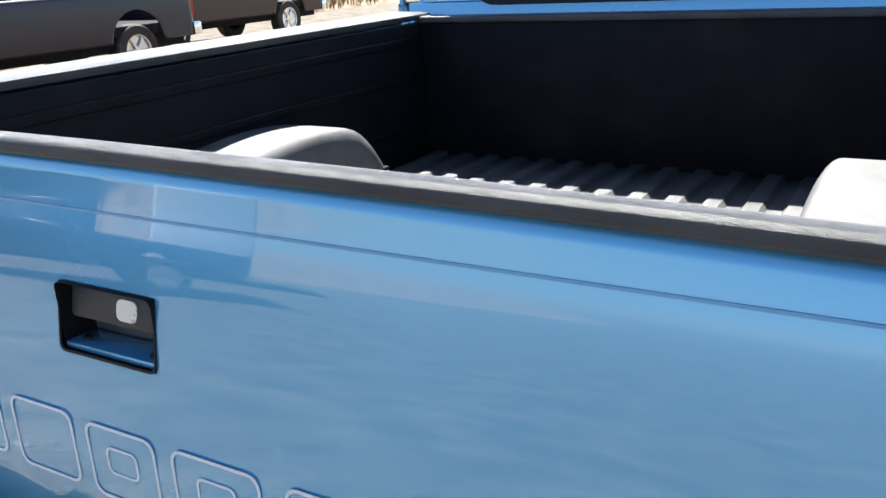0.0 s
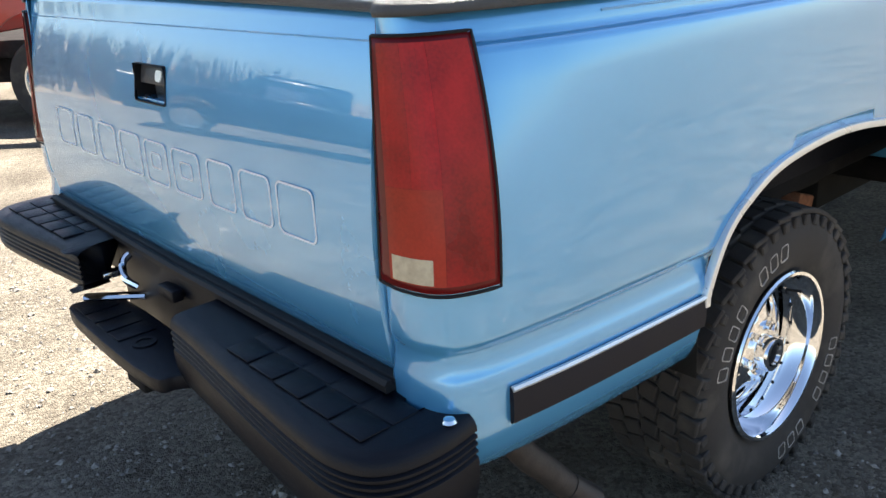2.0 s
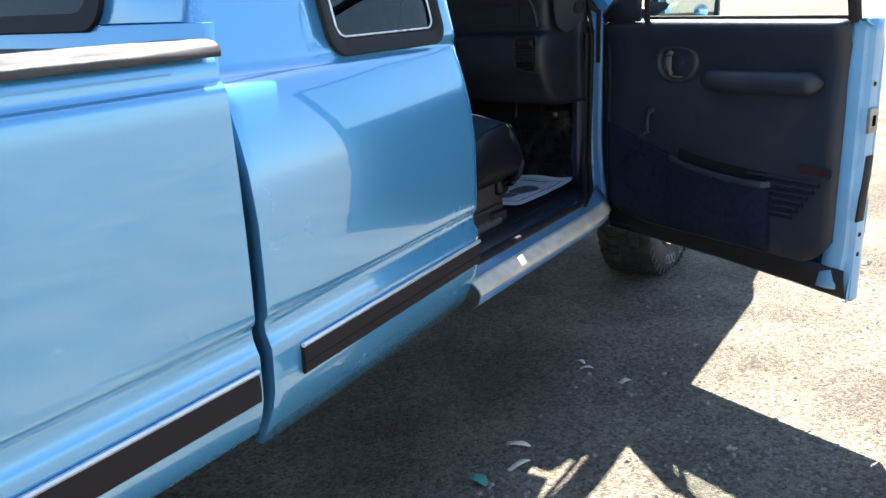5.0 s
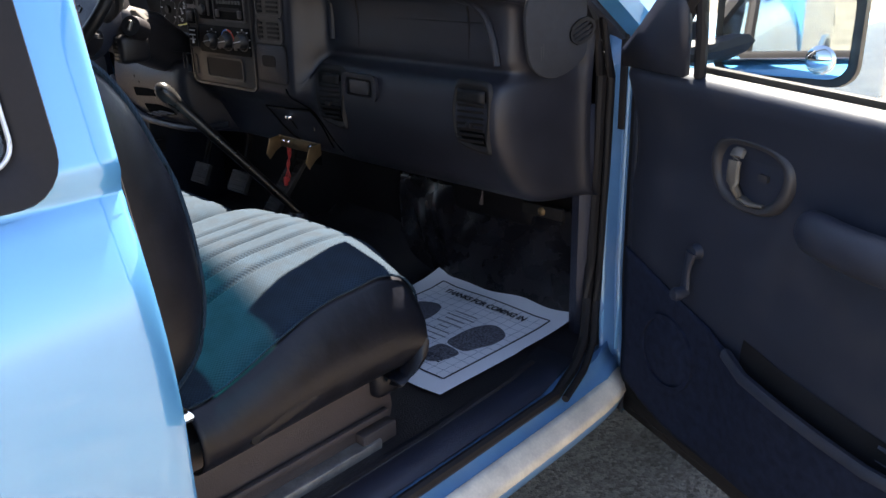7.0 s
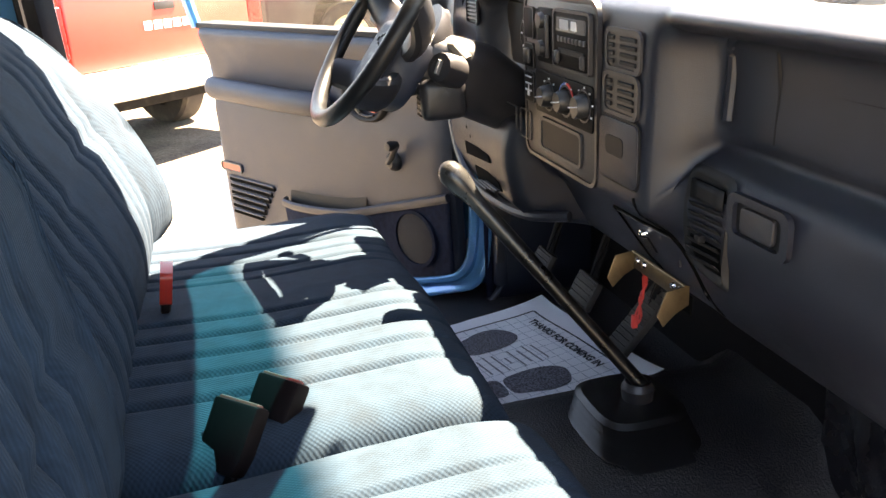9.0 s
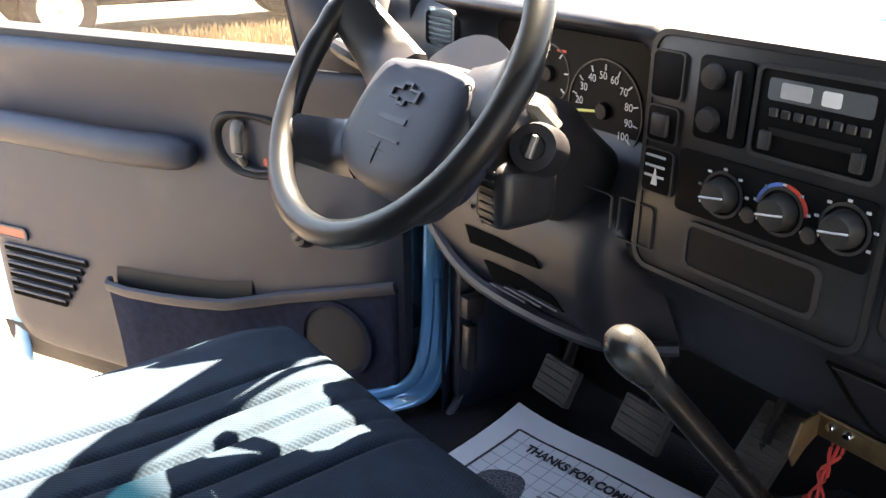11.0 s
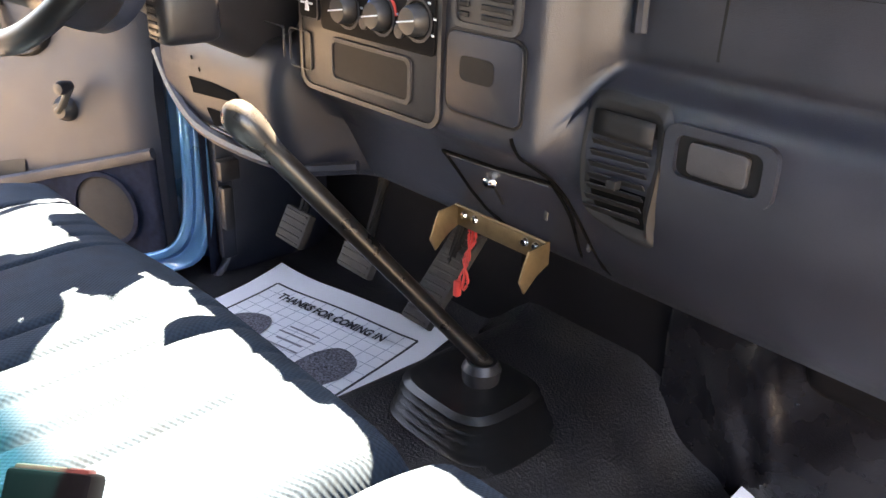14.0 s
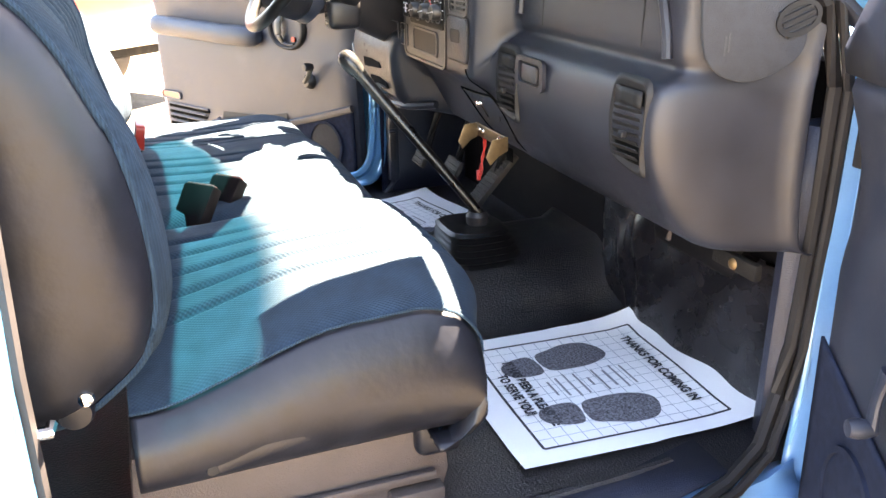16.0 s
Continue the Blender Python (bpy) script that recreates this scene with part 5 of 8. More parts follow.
    for i, u in enumerate(us):
        r = []
        for z, x in ti:
            e = .034 if i in (0, 18) else (.012 if i in (1, 17) else 0.003 if i == 16 else 0)
            r.append(P(x + e, u, max(z, low_edge(u))))
        rows.append(r)
    part("trim_panel", skin(rows), trim, d, "grained navy door trim panel", angle=50)
    # carpeted lower panel that stands off the trim and forms the map pocket
    pu = [.034 + cut, .05 + cut, .10, .16, .22, .28, .34, .40, .48, .56, .64, .70, .715]
    rows = []
    for i, u in enumerate(pu):
        zt, zb = ledge(u), low_edge(u) + .012
        off = .010 + .030 * smooth((u - .28) / .14) * smooth((.72 - u) / .03)
        rows.append([P(-.040 - off * k, u, lerp(zb, zt, f)) for f, k in ((0, .1), (.04, .35), (.2, .5), (.5, .7), (.8, .9), (.95, 1.0), (1.0, 1.0))])
    part("lower_trim", skin(rows), DOORTRIM_L, d, "navy carpeted lower door panel", angle=50, solid=.004)
    lip = []
    for u in [q for q in pu if s < 0 or q > .3]:
        off = .010 + .030 * smooth((u - .28) / .14) * smooth((.72 - u) / .03)
        lip.append(Vector(P(-.041 - off, u, ledge(u))))
    part("pocket_lip", sweep(lip, [(-.006, -.008), (.004, -.010), (.008, -.003), (.007, .008), (.001, .012), (-.006, .009)], (-s, 0, 0)), trim, d, "moulded map pocket edge")
    # black sheet paints the shade inside the map pocket's opening
    part("pocket_shade", skin([[P(-.0445, u, ledge(u) + .034 - .006 * (u - .4)), P(-.0485, u, ledge(u) + .010), P(-.0495, u, ledge(u) - .03)] for u in (.36, .44, .52, .60, .70)]), BLACK, d, "black sheet for the shade in the map pocket")
    # armrest: a padded bar that grows out of the panel
    A0, A1 = .455, L - .10
    sec = [(math.cos(radians(a)), math.sin(radians(a))) for a in range(0, 360, 24)]
    rows = []
    for t in (0, .008, .02, .04, .07, .12, .2, .3, .45, .6, .75, .88, .93, .96, .985, 1):
        w = (1 - (1 - min(1, (t + .012) / .10)) ** 2) ** .5 if t < .10 else (1 - max(0, (t - .93) / .07) ** 2) ** .5
        u = lerp(A0, A1, t)
        w = max(.05, w)
        rows.append([P(-.052 - (.010 + .022 * smooth(t / .3)) * w - c * .026 * w, u, 1.042 + .012 * t + q * .033 * w) for c, q in sec])
    part("armrest", skin(rows, close_v=True, caps=True), trim, d, "padded navy armrest", angle=60)
    # inner handle in its bezel
    hm = face(-.040, .335, 1.085 if s > 0 else 1.072)
    outl = [(p.x, p.y) for p in spline([(-.080, .020, 0), (-.058, .048, 0), (-.01, .055, 0), (.050, .050, 0), (.080, .028, 0), (.078, -.015, 0), (.048, -.048, 0), (.0, -.056, 0), (-.045, -.048, 0), (-.074, -.022, 0)], 4, closed=True)]
    hb = part("handle_bezel", skin([[hm @ Vector((x * k, y * k, h)) for x, y in outl] for k, h in ((1.10, -.004), (1.06, .008), (.98, .013), (.88, .012), (.80, .005), (.78, -.002))], close_v=True), BLACK if s < 0 else BEZEL, d, "dark moulded handle surround", angle=50)
    part("handle_well", prism([(x * .80, y * .80) for x, y in outl], .0045, hm), trim, hb)
    part("pull_handle", tube([hm @ Vector(p) for p in spline([(-.022, .040, .008), (-.020, .022, .020), (-.018, -.010, .022), (-.012, -.034, .014)], 4)], [.009] + [.0125] * 11 + [.010], 10, flat=.6), HANDLE, hb, "worn grey pull handle")
    part("handle_foot", tube([hm @ Vector(p) for p in ((-.014, -.036, .011), (.012, -.042, .012), (.036, -.040, .008))], [.009, .008, .005], 8, flat=.6), HANDLE if s > 0 else BEZEL, hb)
    part("lock_slider", prism(rounded(.020, .012, .003, 2, .030, .004) if s > 0 else rounded(.016, .014, .003, 2, .034, -.026), .010, hm), BEZEL if s > 0 else BUCKLE_R, hb, "" if s > 0 else "red lock slider")
    # window crank
    cm = face(-.045, .236, .925)
    wc = part("crank_boss", turned([(0, .024), (.014, .023), (.019, .016), (.023, .010), (.025, 0)] if s < 0 else [(0, .016), (.010, .015), (.013, .008), (.015, 0)], 20, cm), PANEL if s < 0 else trim, d)
    part("window_crank", tube([cm @ Vector(p) for p in spline([(0, 0, .020), (.018, .020, .026), (.038, .050, .028)] if s < 0 else [(0, 0, .016), (-.004, -.035, .020), (-.002, -.072, .022)], 3)], [.012, .0105, .009, .0085, .009, .010, .010], 10, flat=.6), HANDLE if s < 0 else trim, wc, "window winder arm")
    part("crank_knob", turned([(0, .034), (.010, .032), (.0125, .022), (.011, .010), (.008, 0)], 14, cm @ Matrix.Translation((.038, .052, .026) if s < 0 else (-.002, -.074, .016))), PANEL if s < 0 else trim, wc, "round winder knob")
    # speaker, slots, reflector
    sm = face(-.047, .178, .735 if s < 0 else .700)
    part("speaker_rim", ring(rounded(.150, .150, .0745, 10), rounded(.132, .132, .0655, 10), .008, sm), DOORTRIM_L, d)
    part("speaker_grille", turned([(0, .008), (.03, .0075), (.055, .006), (.066, .003)], 32, sm), SPEAKER if s < 0 else DOORTRIM_L, d, "round dark speaker grille")
    gm = face(-.043, L - .215, .700)
    for i in range(6):
        w, y = .245 - .016 * i, .058 - .0215 * i
        part("panel_slot", prism(rounded(w, .0105, .005, 3, -.008 * i, y), .0035, gm), HOLE if s < 0 else DOORTRIM_L, d, "dark slot in the door panel")
        part("slot_rib", tube([gm @ Vector((-.008 * i + a * w / 2, y + .0085, .003)) for a in (-.97, 0, .97)], .0035, 6), trim, d)
    rm = face(-.043, L - .115, .798)
    part("reflector_rim", ring(rounded(.118, .030, .012, 4), rounded(.104, .020, .008, 4), .006, rm), trim, d)
    part("reflector", prism(rounded(.106, .022, .008, 4), .0045, rm), REFLECT if s < 0 else REFLECT_SHADE, d, "amber red reflector")
    # window frame, glass, mirror sail
    fl = [(.10, 1.215), (.20, 1.34), (.34, 1.47), (.47, 1.62), (.52, 1.66), (.60, 1.678), (.75, 1.685), (L - .065, 1.680), (L - .040, 1.66), (L - .033, 1.5), (L - .030, 1.225)]
    fp = [P(cab_x(max(z, 1.222)) - .905 - .03, u, z) for u, z in fl]
    part("window_frame", tube(fp, .017, 8), SEAL if s > 0 else PAINT, d, "window frame")
    gr = []
    for z in (1.215, 1.30, 1.38, 1.46, 1.55, 1.62, 1.67):
        u0 = table_at([(1.20, .10), (1.235, .10), (1.34, .20), (1.47, .34), (1.62, .47), (1.68, .58)], z)
        gr.append([P(cab_x(max(z, 1.222)) - .905 - .03, lerp(u0, L - .035, k / 6), z) for k in range(7)])
    part("window_glass", skin(gr), GLASS_S, d, "clear door window", angle=80)
    part("belt_strip", box(*sorted((s * (-.034 if s > 0 else -.056), s * (-.018 if s > 0 else .016))), -L + .035, -.19, 1.217, 1.236, .004), SEAL, d, "black window belt seal")
    sail = [(.028, 1.222, -.058), (.195, 1.224, -.062), (.205, 1.30, -.072), (.215, 1.40, -.090), (.19, 1.385, -.094), (.10, 1.30, -.082), (.028, 1.25, -.064)]
    bm = bmesh.new()
    bm.faces.new([bm.verts.new(P(x, u, z)) for u, z, x in sail])
    bmesh.ops.triangulate(bm, faces=bm.faces)
    part("mirror_sail", bm, trim, d, "triangular trim at the window's front corner", solid=.014)
    part("sail_post", tube([P(-.055, .212, 1.222), P(-.064, .220, 1.30), P(-.082, .230, 1.40)], .010, 8), SEAL, d)
    # outside mirror
    mm = Matrix.Translation(P(.13, .215, 1.285)) @ Matrix.Rotation(radians((-60 if s > 0 else -20) * s), 4, "Z")
    mh = part("mirror_housing", moved(thing_shape(s), mm), PANEL, d, "black outside mirror housing", angle=60)
    part("mirror_arm", tube([P(-.01, .10, 1.24), P(.04, .14, 1.25), P(.09, .18, 1.27)], .022, 10), PANEL, mh)
    fm = mm @ face_rear(0, -.036, 0)
    part("mirror_face", prism(rounded(.205, .145, .03, 5), .003, fm), MIRROR, mh, "mirror glass")
    part("spot_mirror", turned([(0, .008), (.012, .0065), (.023, .001), (.024, 0)], 24, fm @ Matrix.Translation((s * .06, -.042, .003))), MIRROR, mh, "small round stick-on mirror")
    d.matrix_basis = pose(*hinge, 0, 0, angle * s)
    return d


def thing_shape(s):
    rows = []
    for y, k in ((-.034, 1.0), (-.036, 1.03), (-.02, 1.06), (.01, 1.0), (.035, .82), (.05, .5)):
        rows.append([(x * k, y, z * k) for x, z in rounded(.225, .165, .035, 5)])
    return skin(rows, close_v=True, caps=True)


door(1, 67, "passenger", (.908, 3.982, 0), .965)
door(-1, 60, "driver", (-.705, 3.775, .02), 1.12)

# ---- cab floor ----
def cab_floor():
    xs = [-.84, -.80, -.6, -.4, -.30, -.21, -.185, -.16, -.13, -.10, -.075, 0, .12, .17, .22, .26, .30, .4, .6, .80, .84]

    def fz(x, y):
        t = smooth((.30 - x) / .18 if x > 0 else (.205 + x) / .13) * .10 * smooth((y - 3.0) / .4)
        toe = .28 * smooth((y - 4.03) / .20)
        return .604 + .022 * smooth((-.05 - x) / .15) + t + toe
    ys = [2.14, 2.5, 2.8, 2.95, 3.1, 3.3, 3.5, 3.7, 3.8, 3.9, 3.96, 4.02, 4.08, 4.14, 4.20]
    part("cab_floor", skin([[(x, y, fz(x, y)) for x in xs] for y in ys]), CARPET, truck, "black vinyl cab floor covering", angle=60)
    part("floor_pan", box(-.84, .84, 2.14, 4.0, .50, .58, .01), DARK, truck)
    part("mat_edge", tube([(.80, 3.0, .604), (.80, 3.5, .604), (.79, 3.80, .61)], .008, 6), CARPET, truck)


cab_floor()


# ---- bench seat ----
def nose_round(x, y, edge):
    """How far the cushion's front corner is drawn back near its outer edge."""
    return .046 * smooth((x - edge + .15) / .16) * smooth((y - 3.37) / .11)


def cushion(x0, x1, name, label, ribs=True):
    """A padded seat cushion with raised lengthwise pleats in the cloth field."""
    f = .026 if x0 > 0 else .008
    prof = spline([(3.04 if x0 > 0 else 2.90, .955, 0), (3.10 if x0 > 0 else 3.02, .945, 0), (3.22, .938, 0), (3.34, .942, 0), (3.43, .945, 0), (3.48 + f * .6, .928 + f * .12, 0), (3.505 + f, .89, 0), (3.507 + f, .85, 0), (3.49 + f, .80, 0), (3.475 + f * .6, .755, 0), (3.46, .73, 0)], 4)
    w = x1 - x0
    sides = [(0, -.075), (.004, -.045), (.014, -.020), (.03, -.006), (.055, .0)]
    near = [(0, -.016), (.008, -.010), (.022, -.005), (.045, -.002), (.075, .0)] if x0 > 0 else sides
    outer = sides if x0 > 0 else [(0, -.115), (.006, -.075), (.020, -.040), (.045, -.016), (.085, -.003), (.12, .0)]
    cols = [(x0 + a, b) for a, b in outer]
    n = 90 if w < .6 else 190
    inner0, inner1 = x0 + outer[-1][0], x1 - near[-1][0]
    for i in range(1, n):
        cols.append((lerp(inner0, inner1, i / n), .012 * math.sin(math.pi * i / n)))
    cols += [(x1 - a, b) for a, b in reversed(near)]
    if x0 < 0:
        sag = [(-.765, -.044), (-.60, -.045), (-.45, -.046), (-.35, -.042), (-.20, -.022), (-.08, -.014), (.26, -.012)]
        cols = [(x, dz + table_at(sag, x)) for x, dz in cols]
    CG = (.20, .34, .48, .62, .76) if w < .6 else (.10, .17, .24, .31, .38, .62, .69, .76, .83, .90)
    rows = []
    for x, dz in cols:
        r = []
        for i, p in enumerate(prof):
            k = i / (len(prof) - 1)
            up = 1 - smooth((k - .45) / .25)
            groove = 0
            if ribs and inner0 < x < inner1:
                t = (x - inner0) / (inner1 - inner0)
                groove = -.010 * (1 - .7 * smooth((p.x - 3.40) / .08)) * sum(math.exp(-(((t - c) * (inner1 - inner0)) / .006) ** 2) for c in CG)
            sink = -.088 * smooth((3.31 - p.x) / .30) * lerp(.25, 1, smooth((x - .35) / .35)) if x0 > 0 else 0
            r.append((x, p.x + (dz * .25 + groove) * (1 - up) - (nose_round(x, p.x, x1) if x0 > 0 else 0), p.y + dz * up + groove * up + sink))
        rows.append(r)
    return rows, prof


def seat_section(x0, x1, label, outer_side):
    seat = thing_part("bench_seat", truck, label)
    rows, prof = cushion(x0, x1, "cushion", label)
    part("cushion", skin(rows), CLOTH, seat, "navy ribbed cloth seat cushion", angle=70)
    lo = .735
    for x, sgn in ((x0, -1), (x1, 1)):
        padded = outer_side == sgn and x0 > 0
        outl = [(p.x, p.y - (.175 if x == x0 and x0 < 0 else .014 + .088 * smooth((3.31 - p.x) / .30) if padded else .055)) for p in prof]
        k = 1 if (outer_side == sgn) else .3
        poly = [(3.03, .72)] + [(y - (nose_round(x1, y, x1) if padded else .004), z - (0 if padded else .012)) for y, z in outl[:-1] if z > .70] + [(3.46, .70)]
        bulge = []
        pad = ((0, .003), (.06, .011), (.16, .022), (.32, .033), (.5, .038), (.68, .036), (.84, .026), (.94, .012), (1, -.004))
        for t, o in pad if padded else ((0, -.006), (.25, .010), (.5, .020), (.75, .018), (1, .004)):
            bulge.append([(x + sgn * (o * k - .004), lerp(y, lerp(3.03, 3.47, (y - 3.03) / .45), t), lerp(z, .742 if padded else .70, t)) for y, z in [(q[0], q[1]) for q in poly[1:-1]]])
        part("side_panel", skin(bulge), SEATVINYL, seat, "dark vinyl seat side panel", angle=70, solid=.004)
        pip = [(x + sgn * .004, q[0], q[1] + .002) for q in poly[1:-1]]
        part("piping", tube(pip, .0022 if padded else .0032, 6), CLOTH_D, seat)
    part("front_panel", box(x0 + .01, x1 - .01, 3.40, 3.468, .69, .76, .015, 3), SEATVINYL, seat)
    # seat back: front face, top roll and rear
    bp = spline([(2.965, .848, 0), (3.02, .852, 0), (3.062, .875, 0), (3.088, .925, 0), (3.105, 1.0, 0), (3.095, 1.10, 0), (3.068, 1.20, 0), (3.035, 1.29, 0), (2.985, 1.345, 0), (2.935, 1.362, 0), (2.885, 1.345, 0), (2.86, 1.28, 0), (2.87, 1.1, 0), (2.88, .95, 0), (2.89, .885, 0), (2.92, .852, 0)], 4)
    back = 0 if x0 > 0 else -.13
    recline = -.025 if x0 > 0 else .12
    bp = [Vector((p.x + back + recline * max(0, 1.33 - p.y) / .45 - .014 * smooth((1.30 - p.y) / .1) * (p.x > 2.97), p.y, 0)) for p in bp]
    n = 50 if x1 - x0 < .6 else 100
    cols = [(x0, -.05), (x0 + .006, -.024), (x0 + .02, -.006), (x0 + .045, .004)]
    cols += [(lerp(x0 + .05, x1 - .05, i / n), .0) for i in range(n + 1)]
    cols += [(x1 - .045, .004), (x1 - .02, -.006), (x1 - .006, -.024), (x1, -.05)]
    cen = Vector((2.97 + back + recline * .4, 1.12, 0))
    rws = []

    def bolster(x, p):
        edge = x1 if outer_side > 0 else x0
        return .034 * smooth((.15 - abs(x - edge)) / .10) * smooth((p.y - .86) / .07) * smooth((1.31 - p.y) / .14) if p.x > cen.x else 0

    for x, o in cols:
        r = []
        for p in bp:
            q = p - cen
            t = (x - x0 - .05) / max(.01, x1 - x0 - .10)
            groove = 0
            if 0 < t < 1 and p.x > cen.x and p.y < 1.33:
                groove = -.012 * sum(math.exp(-(((t - c) * (x1 - x0)) / .010) ** 2) for c in ((.24, .37, .50, .63, .76) if x1 - x0 < .6 else (.10, .17, .24, .31, .38, .62, .69, .76, .83, .90)))
                groove += -.010 * math.exp(-((p.y - 1.13 - .02 * math.sin(6 * t)) / .012) ** 2)
            k = 1 + (o + groove) / max(.05, q.length)
            r.append((x, cen.x + q.x * k + bolster(x, p), cen.y + q.y * k))
        rws.append(r)
    part("seat_back", skin(rws, close_v=False), CLOTH, seat, "navy ribbed cloth seat back", angle=70)
    for x, sgn in ((x0, -1), (x1, 1)):
        rr = []
        for t, o in ((0, -.006), (.06, .010), (.15, .022), (.3, .032), (.55, .038), (.8, .040), (1.0, .040)):
            rr.append([(x + sgn * o * (1 if sgn == outer_side else .3), lerp(cen.x + (p.x + bolster(x, p) - cen.x) * .90, cen.x, t), lerp(cen.y + (p.y - cen.y) * .965, lerp(cen.y, p.y, .35), t)) for p in bp])
        part("back_side", skin(rr, close_v=True), SEATVINYL, seat, "dark vinyl seat back side", angle=70)
        part("piping", tube([(x + sgn * .003, cen.x + (p.x + bolster(x, p) - cen.x) * .88, cen.y + (p.y - cen.y) * .965) for p in bp], .0045, 6), CLOTH_D, seat)
    # base
    part("seat_base", prism([(3.05, .60), (3.44, .60), (3.455, .655), (3.44, .775), (3.03, .775), (3.02, .66)], x1 - x0 - .06, Matrix(((0, 0, 1, x0 + .03), (1, 0, 0, 0), (0, 1, 0, 0), (0, 0, 0, 1))), .008), SEATBASE, seat, "dark plastic seat base cover")
    xs = x1 - .028 if outer_side > 0 else x0 + .028
    sg = outer_side
    part("base_groove", box(*sorted((xs, xs + sg * .012)), 3.06, 3.43, .650, .664, .004), SEATBASE, seat)
    part("base_foot", box(*sorted((xs - sg * .01, xs + sg * .02)), 3.36, 3.44, .605, .640, .005), SEATBASE, seat)
    part("base_rail", box(*sorted((xs - sg * .02, xs + sg * .025)), 3.06, 3.40, .598, .622, .005), STEEL, seat)
    part("recliner_lever", tube(spline([(x1 * 1 + .022 if sg > 0 else x0 - .022, 3.12, .775), (x1 + .026 if sg > 0 else x0 - .026, 3.19, .79), (x1 + .022 if sg > 0 else x0 - .022, 3.26, .80)], 4), [.004] + [.0085] * 7 + [.004], 8, flat=1.5), SEATVINYL, seat, "seat lever")
    part("lever_bolt", turned([(0, .006), (.007, .005), (.009, 0)], 12, face_side(x1 + .026 if sg > 0 else x0 - .026, 3.125, .775, sg)), BLACK, seat)
    if sg > 0:
        part("recliner_cover", turned([(0, .012), (.018, .010), (.022, .0)], 20, face_side((x1 + .004) if sg > 0 else (x0 - .004), 2.985, .875, sg)), SEATVINYL, seat)
        part("hinge_bolt", turned([(0, .008), (.008, .006), (.010, 0)], 12, face_side((x1 + .022) if sg > 0 else (x0 - .022), 3.00, .90, sg)), CHROME, seat)
    return seat


seat_section(.272, .765, "passenger part of the split bench seat, navy ribbed cloth", 1)
seat_section(-.765, .258, "driver part of the split bench seat, navy ribbed cloth", -1)


# seat belt buckles
def buckle(x, y, z, yaw, lean, roll=0):
    """A slab-shaped buckle on a webbing stalk, release button along its top edge."""
    b = thing_part("seat_buckle", truck, "black seat belt buckle standing between the cushions")
    m = Matrix.Translation((x, y, z)) @ Matrix.Rotation(radians(yaw), 4, "Z") @ Matrix.Rotation(radians(lean), 4, "X") @ Matrix.Rotation(radians(roll), 4, "Y") @ Matrix.Scale(1.12, 4)
    body = prism([(-.024, 0), (.024, 0), (.029, .020), (.030, .074), (-.030, .074), (-.029, .020)], .024, m @ Matrix.Rotation(radians(90), 4, "X") @ Matrix.Translation((0, 0, -.012)), .004)
    part("buckle_body", body, BUCKLE_K, b, "black plastic buckle body")
    part("release_button", box(-.026, .026, -.009, .003, .071, .0765, .002, 2, m), BUCKLE_T, b, "faded red release button")
    part("latch_slot", box(-.022, .022, .004, .008, .072, .0752, .0005, 1, m), HOLE, b)
    part("buckle_strap", box(-.022, .022, -.004, .004, -.075, .004, .002, 1, m), BUCKLE_K, b, "black webbing stalk")


buckle(.236, 3.155, .895, 44, -38)
buckle(.190, 3.205, .893, 42, -40)
e = thing_part("seat_buckle", truck, "red-topped seat belt buckle standing up")
bx = pose(-.196, 3.075, .850, -10, 8) @ Matrix.Scale(1.3, 4)
part("buckle_stalk", prism([(-.012, 0), (.012, 0), (.010, .05), (.008, .075), (-.008, .075), (-.011, .05)], .012, bx @ Matrix.Rotation(radians(90), 4, "X") @ Matrix.Translation((0, 0, -.006)), .002), BUCKLE_K, e)
part("buckle_tongue", prism(rounded(.030, .030, .006, 3, 0, .080), .010, bx @ Matrix.Rotation(radians(90), 4, "X") @ Matrix.Translation((0, 0, -.005)), .002), BUCKLE_K, e)
part("red_button", ring(rounded(.040, .042, .006, 3, 0, .102), rounded(.020, .020, .004, 3, 0, .098), .014, bx @ Matrix.Rotation(radians(90), 4, "X") @ Matrix.Translation((0, 0, -.007))), BUCKLE_R, e, "red plastic buckle frame")
part("button_core", box(-.011, .011, -.004, .004, .088, .108, .001, 1, bx), BUCKLE_K, e)
part("webbing_end", box(-.022, .016, -.03, .006, .008, .016, .003, 2, bx), SEATBASE, e, "folded belt webbing end")


